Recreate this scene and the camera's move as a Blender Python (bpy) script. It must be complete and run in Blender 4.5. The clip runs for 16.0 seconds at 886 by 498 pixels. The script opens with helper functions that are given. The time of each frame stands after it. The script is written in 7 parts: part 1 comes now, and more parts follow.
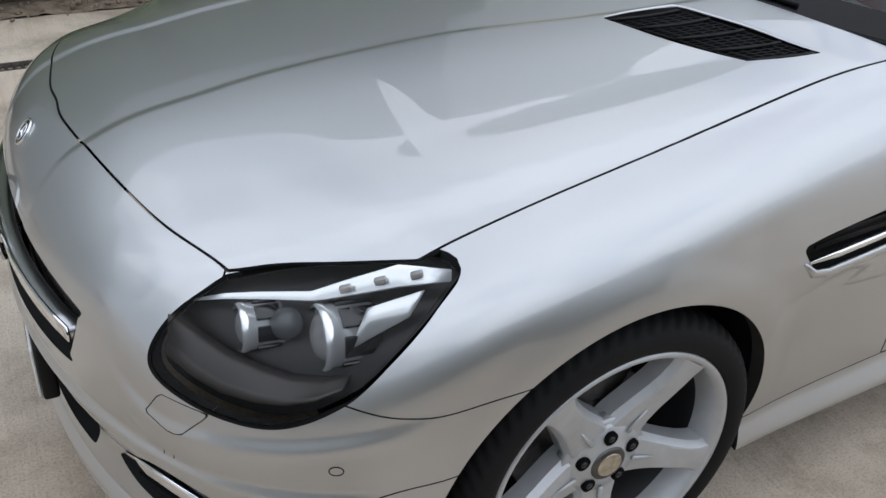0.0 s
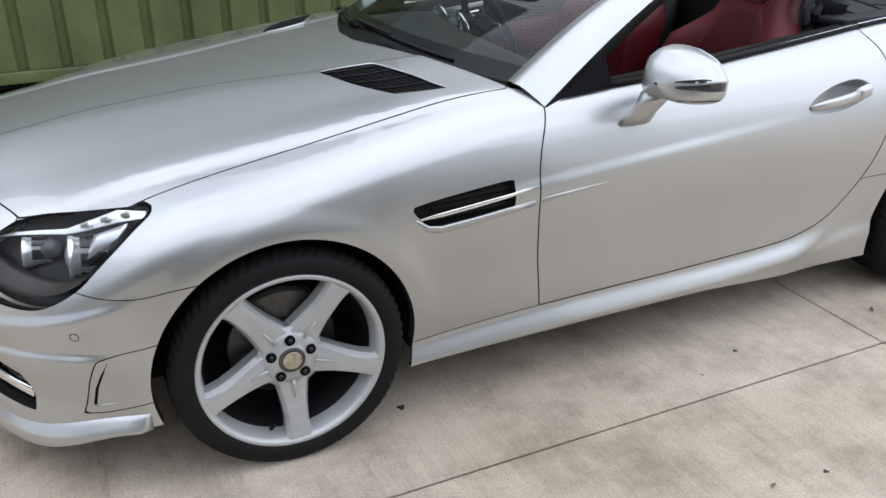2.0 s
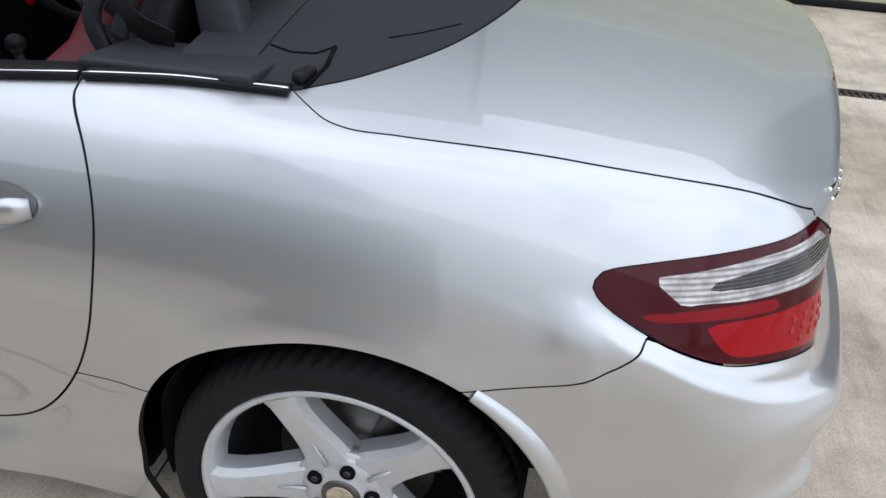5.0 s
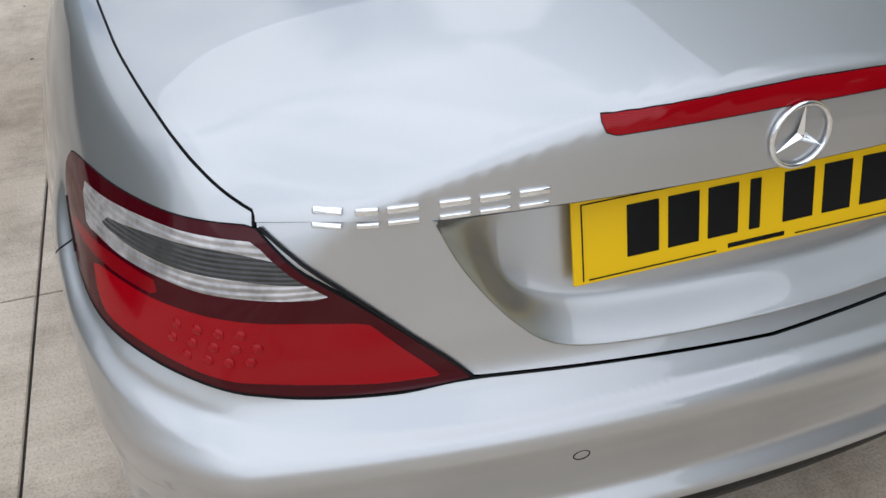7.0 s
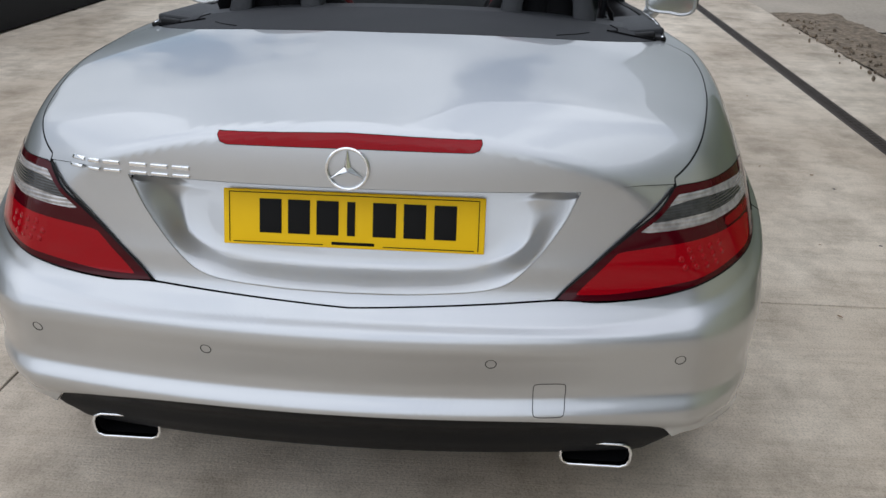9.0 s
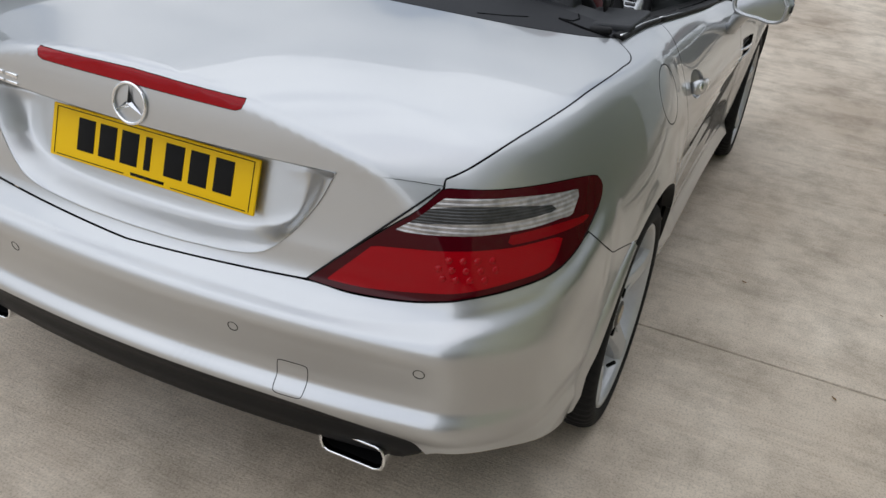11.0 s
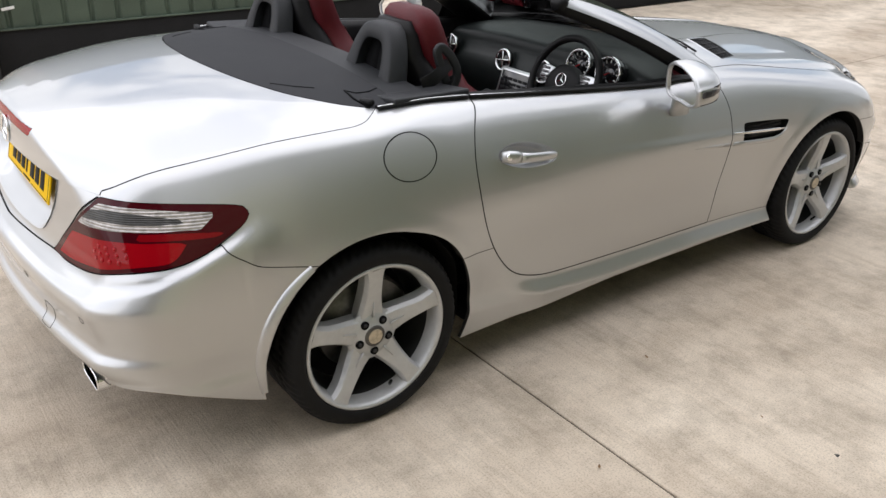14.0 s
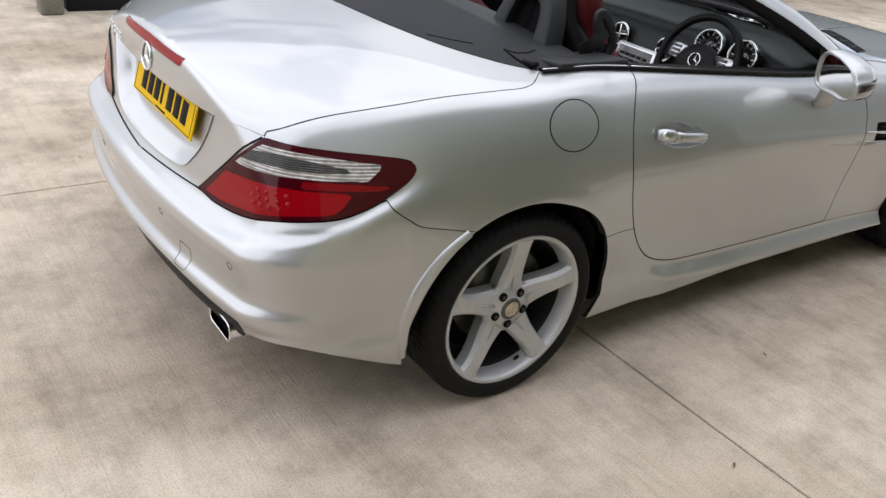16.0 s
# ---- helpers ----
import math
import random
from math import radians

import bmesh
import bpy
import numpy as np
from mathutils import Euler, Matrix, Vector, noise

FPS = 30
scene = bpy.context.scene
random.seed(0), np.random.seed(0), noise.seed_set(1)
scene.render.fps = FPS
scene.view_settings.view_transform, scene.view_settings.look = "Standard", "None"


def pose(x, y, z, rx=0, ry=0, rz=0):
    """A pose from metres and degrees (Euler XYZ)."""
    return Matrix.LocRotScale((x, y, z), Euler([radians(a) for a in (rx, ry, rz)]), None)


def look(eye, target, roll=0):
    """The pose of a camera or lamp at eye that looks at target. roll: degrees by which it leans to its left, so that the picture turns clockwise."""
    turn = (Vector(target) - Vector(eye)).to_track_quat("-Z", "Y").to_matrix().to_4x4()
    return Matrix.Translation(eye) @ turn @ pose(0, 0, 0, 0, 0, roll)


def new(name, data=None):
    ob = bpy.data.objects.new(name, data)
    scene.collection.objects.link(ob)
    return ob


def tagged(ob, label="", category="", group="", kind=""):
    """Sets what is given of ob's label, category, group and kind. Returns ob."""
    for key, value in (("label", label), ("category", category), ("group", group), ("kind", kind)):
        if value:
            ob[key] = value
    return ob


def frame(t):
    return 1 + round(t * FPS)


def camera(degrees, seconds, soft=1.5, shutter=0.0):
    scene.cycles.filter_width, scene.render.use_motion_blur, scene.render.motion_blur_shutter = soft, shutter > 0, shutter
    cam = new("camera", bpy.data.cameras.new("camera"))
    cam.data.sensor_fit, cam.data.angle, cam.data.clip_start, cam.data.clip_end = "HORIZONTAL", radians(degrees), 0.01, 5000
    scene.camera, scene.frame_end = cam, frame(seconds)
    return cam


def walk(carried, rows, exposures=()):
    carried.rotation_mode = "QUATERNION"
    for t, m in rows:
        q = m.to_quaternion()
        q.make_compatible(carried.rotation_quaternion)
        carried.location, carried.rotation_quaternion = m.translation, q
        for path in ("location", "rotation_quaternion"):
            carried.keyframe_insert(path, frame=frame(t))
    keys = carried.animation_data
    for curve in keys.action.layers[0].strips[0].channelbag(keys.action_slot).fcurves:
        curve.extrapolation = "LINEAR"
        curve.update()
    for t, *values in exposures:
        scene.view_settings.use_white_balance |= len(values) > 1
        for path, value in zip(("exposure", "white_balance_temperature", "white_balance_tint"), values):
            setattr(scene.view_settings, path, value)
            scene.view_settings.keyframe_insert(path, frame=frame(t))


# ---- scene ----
cam = camera(55.0, 16.0)
PATH = [
    (0, (-2.018, -1.663, 1.418), (-1.199, -0.183, 0.35), 2.7),
    (0.5, (-2.055, -2.006, 1.481), (-1.216, -0.423, 0.592), 2.3),
    (1, (-2.117, -2.302, 1.49), (-1.284, -0.691, 0.646), 0.1),
    (1.5, (-1.991, -2.578, 1.508), (-1.198, -0.95, 0.657), -0.5),
    (2, (-1.654, -2.744, 1.508), (-0.898, -1.099, 0.657), -0.3),
    (2.5, (-1.147, -2.705, 1.502), (-0.379, -1.06, 0.662), -0.2),
    (3, (-0.655, -2.651, 1.461), (0.016, -0.949, 0.654), 0.9),
    (3.5, (-0.078, -2.526, 1.483), (0.324, -0.743, 0.67), 1.2),
    (4, (0.567, -2.36, 1.453), (0.718, -0.526, 0.669), 1.8),
    (4.5, (1.093, -2.122, 1.526), (1.019, -0.354, 0.595), 2.1),
    (5, (1.562, -1.858, 1.472), (1.255, -0.189, 0.414), 3.1),
    (5.2, (1.709, -1.747, 1.466), (1.277, -0.11, 0.401), 1.7),
    (7.3, (2.887, -0.527, 1.346), (1.259, -0.185, 0.236), -1.1),
    (7.5, (3.007, -0.445, 1.358), (1.324, -0.145, 0.320), 0.0),
    (8, (3.197, -0.192, 1.343), (1.428, -0.010, 0.428), 1.0),
    (8.2, (3.286, -0.085, 1.355), (1.499, 0.044, 0.466), 0.6),
    (10.3, (3.559, 0.747, 1.434), (1.8, 0.281, 0.605), 4.9),
    (10.5, (3.481, 0.821, 1.44), (1.739, 0.339, 0.583), 5.6),
    (11, (3.19, 1.148, 1.444), (1.544, 0.485, 0.521), 6.3),
    (11.5, (2.827, 1.465, 1.459), (1.323, 0.581, 0.481), 5.1),
    (12, (2.463, 1.694, 1.461), (1.101, 0.613, 0.473), 5.2),
    (12.5, (2.262, 1.977, 1.478), (1.083, 0.684, 0.509), 3.6),
    (13, (2.298, 2.29, 1.524), (1.211, 0.895, 0.591), 1.1),
    (13.5, (2.382, 2.618, 1.638), (1.292, 1.194, 0.751), 0.5),
    (14, (2.447, 2.818, 1.703), (1.352, 1.381, 0.845), 1.5),
    (14.5, (2.624, 2.907, 1.785), (1.496, 1.501, 0.919), 2.0),
    (15, (2.792, 2.953, 1.834), (1.632, 1.549, 1.007), 1.9),
    (15.5, (2.833, 2.862, 1.791), (1.66, 1.463, 0.973), 4.1),
    (16, (2.747, 2.478, 1.618), (1.661, 1.072, 0.701), 6.9),
]
walk(cam, [(t, look(eye, target, roll)) for t, eye, target, roll in PATH], exposures=[(0, 0.38, 6250, 10), (0.7, 0.55, 6300, 10), (1.5, 0.74, 6300, 10), (3, 0.83, 6250, 10), (4.5, 0.8, 6200, 10), (5.2, 0.72, 6200, 10), (7.5, 0.38, 6300, 10), (8.2, 0.35, 6270, 10), (10.5, 0.36, 6450, 10), (11.2, 0.36, 6500, 10), (12, 0.6, 6500, 10), (13, 0.88, 6720, 13), (14, 0.94, 6850, 13), (16, 0.78, 6700, 13)])

# ---- sky and light ----
world = bpy.data.worlds.new("sky")
scene.world = world
world.use_nodes = True
wn = world.node_tree
wn.nodes.clear()
SUN_UP, SUN_TURN = 72, 75
sky = wn.nodes.new("ShaderNodeTexSky")
sky.sky_type, sky.sun_disc = "NISHITA", False
sky.sun_elevation, sky.sun_rotation = radians(SUN_UP), radians(SUN_TURN)
sky_gain = wn.nodes.new("ShaderNodeVectorMath")
sky_gain.operation = "SCALE"
sky_gain.inputs["Scale"].default_value = 0.11
wco = wn.nodes.new("ShaderNodeTexCoord")
cloud = wn.nodes.new("ShaderNodeTexNoise")
cloud.inputs["Scale"].default_value = 2.6
cloud.inputs["Detail"].default_value = 6
cloud.inputs["Distortion"].default_value = 0.5
cover = wn.nodes.new("ShaderNodeValToRGB")
cover.color_ramp.elements[0].position, cover.color_ramp.elements[0].color = 0.425, (0, 0, 0, 1)
cover.color_ramp.elements[1].position, cover.color_ramp.elements[1].color = 0.49, (1, 1, 1, 1)
shade = wn.nodes.new("ShaderNodeTexNoise")
shade.inputs["Scale"].default_value = 4.5
shade.inputs["Detail"].default_value = 4
grey = wn.nodes.new("ShaderNodeValToRGB")
grey.color_ramp.elements[0].position, grey.color_ramp.elements[0].color = 0.36, (0.64, 0.70, 0.79, 1)
grey.color_ramp.elements[1].position, grey.color_ramp.elements[1].color = 0.66, (1.16, 1.21, 1.28, 1)
wmix = wn.nodes.new("ShaderNodeMix")
wmix.data_type = "RGBA"
bg = wn.nodes.new("ShaderNodeBackground")
bg.inputs["Strength"].default_value = 0.63
wout = wn.nodes.new("ShaderNodeOutputWorld")
wn.links.new(sky.outputs[0], sky_gain.inputs[0])
wn.links.new(wco.outputs["Generated"], cloud.inputs["Vector"])
wn.links.new(wco.outputs["Generated"], shade.inputs["Vector"])
wn.links.new(cloud.outputs[0], cover.inputs[0])
wn.links.new(shade.outputs[0], grey.inputs[0])
wn.links.new(cover.outputs[0], wmix.inputs[0])
wn.links.new(sky_gain.outputs[0], wmix.inputs[6])
wn.links.new(grey.outputs[0], wmix.inputs[7])
wn.links.new(wmix.outputs[2], bg.inputs[0])
wn.links.new(bg.outputs[0], wout.inputs[0])
sun_data = bpy.data.lights.new("sun", "SUN")
sun_data.energy, sun_data.angle, sun_data.color = 1.6, radians(140), (0.97, 0.985, 1.03)
sun = new("sun", sun_data)
_e, _r = radians(SUN_UP), radians(SUN_TURN)
sun.matrix_world = look((10 * math.sin(_r) * math.cos(_e), 10 * math.cos(_r) * math.cos(_e), 10 * math.sin(_e)), (0, 0, 0))


# ---- materials ----
def material(name, colour, rough=0.5, metal=0.0, coat=0.0, vary=0.0, scale=8.0, bump_d=0.0, bump_scale=60.0, spec=0.5, colour2=None):
    """A surface with mottling at two scales, uneven gloss and fine relief."""
    m = bpy.data.materials.new(name)
    m.use_nodes = True
    t = m.node_tree
    b = t.nodes["Principled BSDF"]
    b.inputs["Base Color"].default_value = (*colour, 1)
    b.inputs["Roughness"].default_value = rough
    b.inputs["Metallic"].default_value = metal
    b.inputs["Coat Weight"].default_value = coat
    b.inputs["Coat Roughness"].default_value = 0.04
    b.inputs["Specular IOR Level"].default_value = spec
    if vary or bump_d:
        co = t.nodes.new("ShaderNodeTexCoord")
        big = t.nodes.new("ShaderNodeTexNoise")
        big.inputs["Scale"].default_value, big.inputs["Detail"].default_value = scale, 5
        fine = t.nodes.new("ShaderNodeTexNoise")
        fine.inputs["Scale"].default_value, fine.inputs["Detail"].default_value = bump_scale, 4
        for k in (big, fine):
            t.links.new(co.outputs["Object"], k.inputs["Vector"])
        if vary:
            mul = t.nodes.new("ShaderNodeMath")
            mul.operation = "MULTIPLY_ADD"
            mul.inputs[1].default_value, mul.inputs[2].default_value = 0.35, 0.0
            t.links.new(fine.outputs[0], mul.inputs[0])
            add = t.nodes.new("ShaderNodeMath")
            add.operation = "MULTIPLY_ADD"
            add.inputs[1].default_value = 0.65
            t.links.new(big.outputs[0], add.inputs[0])
            t.links.new(mul.outputs[0], add.inputs[2])
            r = t.nodes.new("ShaderNodeValToRGB")
            lo = colour2 or [c * (1 - vary) for c in colour]
            hi = [min(1, c * (1 + vary)) for c in colour]
            r.color_ramp.elements[0].position, r.color_ramp.elements[0].color = 0.36, (*lo, 1)
            r.color_ramp.elements[1].position, r.color_ramp.elements[1].color = 0.64, (*hi, 1)
            t.links.new(add.outputs[0], r.inputs[0])
            t.links.new(r.outputs[0], b.inputs["Base Color"])
            rr = t.nodes.new("ShaderNodeMapRange")
            rr.inputs[3].default_value, rr.inputs[4].default_value = max(0.02, rough - 0.08), min(1, rough + 0.08)
            t.links.new(big.outputs[0], rr.inputs[0])
            t.links.new(rr.outputs[0], b.inputs["Roughness"])
        if bump_d:
            bp = t.nodes.new("ShaderNodeBump")
            bp.inputs["Strength"].default_value, bp.inputs["Distance"].default_value = 1.0, bump_d
            t.links.new(fine.outputs[0], bp.inputs["Height"])
            t.links.new(bp.outputs[0], b.inputs["Normal"])
    return m


def paint_material():
    """Silver metallic car paint: fine flakes under clear lacquer."""
    m = material("silver metallic paint", (0.50, 0.51, 0.52), 0.42, 0.94, 1.0)
    t = m.node_tree
    b = t.nodes["Principled BSDF"]
    co = t.nodes.new("ShaderNodeTexCoord")
    b.inputs["Coat IOR"].default_value = 1.66
    b.inputs["Coat Roughness"].default_value = 0.012
    fl = t.nodes.new("ShaderNodeTexVoronoi")
    fl.inputs["Scale"].default_value = 2600
    t.links.new(co.outputs["Object"], fl.inputs["Vector"])
    mr = t.nodes.new("ShaderNodeMapRange")
    mr.inputs[3].default_value, mr.inputs[4].default_value = 0.38, 0.45
    t.links.new(fl.outputs["Color"], mr.inputs[0])
    t.links.new(mr.outputs[0], b.inputs["Roughness"])
    mx = t.nodes.new("ShaderNodeMix")
    mx.data_type = "RGBA"
    mx.inputs[6].default_value, mx.inputs[7].default_value = (0.485, 0.497, 0.505, 1), (0.545, 0.557, 0.565, 1)
    t.links.new(fl.outputs["Color"], mx.inputs[0])
    t.links.new(mx.outputs[2], b.inputs["Base Color"])
    return m


def glass_material(name, tint, clear):
    """Thin clear pane: see-through with a mirror sheen that grows at a glance."""
    m = bpy.data.materials.new(name)
    m.use_nodes = True
    t = m.node_tree
    t.nodes.clear()
    tr = t.nodes.new("ShaderNodeBsdfTransparent")
    tr.inputs[0].default_value = (*tint, 1)
    gl = t.nodes.new("ShaderNodeBsdfGlossy")
    gl.inputs["Roughness"].default_value = 0.02
    fr = t.nodes.new("ShaderNodeFresnel")
    fr.inputs["IOR"].default_value = clear
    mx = t.nodes.new("ShaderNodeMixShader")
    o = t.nodes.new("ShaderNodeOutputMaterial")
    t.links.new(fr.outputs[0], mx.inputs[0])
    t.links.new(tr.outputs[0], mx.inputs[1])
    t.links.new(gl.outputs[0], mx.inputs[2])
    t.links.new(mx.outputs[0], o.inputs[0])
    return m


def ground_material():
    """Brushed yard concrete with stains, tyre dirt and sweeping marks."""
    m = bpy.data.materials.new("yard concrete")
    m.use_nodes = True
    t = m.node_tree
    b = t.nodes["Principled BSDF"]
    co = t.nodes.new("ShaderNodeTexCoord")

    def noise_tex(scale, detail, stretch=(1, 1, 1), rough=0.55):
        mp = t.nodes.new("ShaderNodeMapping")
        mp.inputs["Scale"].default_value = stretch
        n = t.nodes.new("ShaderNodeTexNoise")
        n.inputs["Scale"].default_value, n.inputs["Detail"].default_value, n.inputs["Roughness"].default_value = scale, detail, rough
        t.links.new(co.outputs["Object"], mp.inputs[0])
        t.links.new(mp.outputs[0], n.inputs["Vector"])
        return n.outputs[0]

    def ramp_node(src, a, ca, z, cz):
        r = t.nodes.new("ShaderNodeValToRGB")
        r.color_ramp.elements[0].position, r.color_ramp.elements[0].color = a, (*ca, 1)
        r.color_ramp.elements[1].position, r.color_ramp.elements[1].color = z, (*cz, 1)
        t.links.new(src, r.inputs[0])
        return r.outputs[0]

    def mix(kind, fac, a, c):
        x = t.nodes.new("ShaderNodeMix")
        x.data_type, x.blend_type = "RGBA", kind
        if isinstance(fac, float):
            x.inputs[0].default_value = fac
        else:
            t.links.new(fac, x.inputs[0])
        t.links.new(a, x.inputs[6])
        t.links.new(c, x.inputs[7])
        return x.outputs[2]
    base = ramp_node(noise_tex(0.75, 7, (0.6, 1.3, 1)), 0.34, (0.43, 0.35, 0.265), 0.64, (0.70, 0.612, 0.50))
    blot = ramp_node(noise_tex(3.2, 8, rough=0.7), 0.36, (0.60, 0.585, 0.56), 0.56, (1.06, 1.06, 1.06))
    brush = ramp_node(noise_tex(9, 5, (14, 0.35, 1), 0.7), 0.32, (0.83, 0.825, 0.82), 0.66, (1.07, 1.07, 1.07))
    grit = ramp_node(noise_tex(160, 3), 0.35, (0.74, 0.74, 0.74), 0.52, (1.05, 1.05, 1.05))
    c = mix("MULTIPLY", 0.75, base, blot)
    scuff = ramp_node(noise_tex(2.0, 9, (2.2, 0.5, 1), 0.75), 0.30, (0.62, 0.60, 0.57), 0.44, (1.0, 1.0, 1.0))
    c = mix("MULTIPLY", 0.6, c, scuff)
    fleck = ramp_node(noise_tex(38, 6, rough=0.8), 0.28, (0.55, 0.53, 0.50), 0.42, (1.0, 1.0, 1.0))
    c = mix("MULTIPLY", 0.6, c, fleck)
    c = mix("MULTIPLY", 0.5, c, brush)
    streak = ramp_node(noise_tex(2.6, 6, (7, 0.6, 1), 0.7), 0.34, (0.66, 0.60, 0.53), 0.50, (1.03, 1.03, 1.03))
    c = mix("MULTIPLY", 0.28, c, streak)
    c = mix("MULTIPLY", 0.8, c, grit)
    t.links.new(c, b.inputs["Base Color"])
    b.inputs["Roughness"].default_value = 0.82
    bp = t.nodes.new("ShaderNodeBump")
    bp.inputs["Distance"].default_value = 0.0012
    t.links.new(noise_tex(9, 5, (14, 0.35, 1), 0.7), bp.inputs["Height"])
    bp2 = t.nodes.new("ShaderNodeBump")
    bp2.inputs["Distance"].default_value = 0.0015
    t.links.new(noise_tex(130, 4), bp2.inputs["Height"])
    t.links.new(bp.outputs[0], bp2.inputs["Normal"])
    t.links.new(bp2.outputs[0], b.inputs["Normal"])
    return m


def ribbed(m, scale, depth):
    """Adds fine level ribs to a lens."""
    t = m.node_tree
    co = t.nodes.new("ShaderNodeTexCoord")
    wv = t.nodes.new("ShaderNodeTexWave")
    wv.bands_direction = "Z"
    wv.inputs["Scale"].default_value = scale
    bp = t.nodes.new("ShaderNodeBump")
    bp.inputs["Distance"].default_value = depth
    t.links.new(co.outputs["Object"], wv.inputs["Vector"])
    t.links.new(wv.outputs["Fac"], bp.inputs["Height"])
    t.links.new(bp.outputs[0], t.nodes["Principled BSDF"].inputs["Normal"])
    return m


def lens_rows(m, a, b, scale):
    """Fine upright optics inside a coloured lens."""
    t = m.node_tree
    co = t.nodes.new("ShaderNodeTexCoord")
    wv = t.nodes.new("ShaderNodeTexWave")
    wv.bands_direction = "Z"
    wv.inputs["Scale"].default_value, wv.inputs["Distortion"].default_value = scale, 0.6
    mx = t.nodes.new("ShaderNodeMix")
    mx.data_type = "RGBA"
    mx.inputs[6].default_value, mx.inputs[7].default_value = (*a, 1), (*b, 1)
    t.links.new(co.outputs["Object"], wv.inputs["Vector"])
    t.links.new(wv.outputs["Fac"], mx.inputs[0])
    t.links.new(mx.outputs[2], t.nodes["Principled BSDF"].inputs["Base Color"])
    return m


paint = paint_material()
black_plastic = material("black plastic", (0.007, 0.007, 0.0075), 0.5, spec=0.2, vary=0.2, scale=20, bump_d=0.0003, bump_scale=900)
gloss_black = material("gloss black", (0.008, 0.008, 0.009), 0.12, coat=0.5)
rubber = material("tyre rubber", (0.008, 0.008, 0.0085), 0.75, spec=0.22, vary=0.25, scale=12, bump_d=0.0004, bump_scale=400)
seal_rubber = material("rubber seal", (0.005, 0.005, 0.0055), 0.6, spec=0.25, vary=0.15, scale=30)
alloy = material("wheel silver", (0.50, 0.51, 0.52), 0.42, 0.4, 0.5, vary=0.05, scale=15)
chrome = material("chrome", (0.86, 0.87, 0.88), 0.07, 1.0)
satin = material("satin metal trim", (0.55, 0.56, 0.57), 0.28, 1.0)
steel = material("brake steel", (0.12, 0.115, 0.11), 0.45, 0.9, vary=0.25, scale=40)
concrete = ground_material()
red_lens = lens_rows(material("bright red lens", (0.30, 0.0015, 0.006), 0.05, spec=0.25), (0.34, 0.002, 0.007), (0.24, 0.001, 0.005), 120)
reflex_red = material("red reflector", (0.20, 0.0013, 0.005), 0.15, spec=0.25)
lamp_red = material("red lamp optic", (0.31, 0.0025, 0.007), 0.15, spec=0.25)
dark_red_lens = material("dark red lens", (0.050, 0.0008, 0.004), 0.05, spec=0.25)
clear_lens = material("ribbed clear lens", (0.36, 0.35, 0.345), 0.15, 0.2, vary=0.25, scale=40)
tail_clear = ribbed(material("ribbed tail lens", (0.40, 0.385, 0.375), 0.12, 0.4, vary=0.3, scale=30), 40, 0.0012)
tail_smoke = ribbed(material("ribbed smoked lens", (0.035, 0.036, 0.036), 0.12, vary=0.3, scale=30), 60, 0.0008)
smoke_lens = material("smoked lens", (0.035, 0.035, 0.04), 0.08)
# near-black for hollows and gaps: their shade is put into the colour
dark = material("dark for cavities and shade", (0.004, 0.004, 0.0045), 0.9, spec=0.1)
cover_cloth = material("black cover", (0.017, 0.018, 0.021), 0.7, spec=0.3, vary=0.12, scale=6, bump_d=0.0003, bump_scale=700)
leather_red = material("red leather", (0.082, 0.006, 0.0095), 0.48, spec=0.3, vary=0.22, scale=9, bump_d=0.0006, bump_scale=260)
insert_red = material("dark red perforated leather", (0.055, 0.0045, 0.007), 0.55, spec=0.25, vary=0.15, scale=9, bump_d=0.0008, bump_scale=420)
seam_red = material("dark red stitching", (0.030, 0.003, 0.004), 0.7)
leather_black = material("black leather", (0.006, 0.006, 0.0065), 0.5, spec=0.2, vary=0.2, scale=10, bump_d=0.0005, bump_scale=300)
dash_skin = material("dark dashboard skin", (0.010, 0.0135, 0.013), 0.45, spec=0.4, vary=0.2, scale=8, bump_d=0.0004, bump_scale=500)
hoop_plastic = material("dark grey hoop", (0.018, 0.0195, 0.022), 0.55, spec=0.35, vary=0.12, scale=8, bump_d=0.0003, bump_scale=600)
carpet = material("black carpet", (0.005, 0.005, 0.005), 0.95, spec=0.1, bump_d=0.002, bump_scale=500)
plate_yellow = material("yellow reflective plate", (0.84, 0.52, 0.004), 0.55, spec=0.2)
plate_white = material("white reflective plate", (0.75, 0.75, 0.73), 0.35, coat=0.4)
ink = material("black ink", (0.006, 0.006, 0.006), 0.6, spec=0.15)
cap_metal = material("aged cap metal", (0.52, 0.46, 0.36), 0.35, 0.7, vary=0.2, scale=60)
amber = material("orange leaf", (0.45, 0.20, 0.05), 0.8, vary=0.4, scale=60)
mirror_glass = material("mirror", (0.9, 0.9, 0.9), 0.01, 1.0)
clear_glass = glass_material("windscreen glass", (0.72, 0.80, 0.76), 1.5)
lamp_glass = glass_material("headlamp cover", (0.94, 0.95, 0.95), 1.22)
green_steel = material("green container paint", (0.092, 0.115, 0.040), 0.5, vary=0.22, scale=3, bump_d=0.0008, bump_scale=80, colour2=(0.066, 0.080, 0.030))
green_clad = material("dark green cladding", (0.060, 0.085, 0.060), 0.5, vary=0.18, scale=2.5, bump_d=0.0006, bump_scale=90)
olive_steel = material("dark olive steel", (0.045, 0.043, 0.026), 0.6, vary=0.2, scale=4, bump_d=0.0006, bump_scale=90)
cone_red = material("orange-red cone plastic", (0.52, 0.040, 0.022), 0.45, vary=0.12, scale=12)
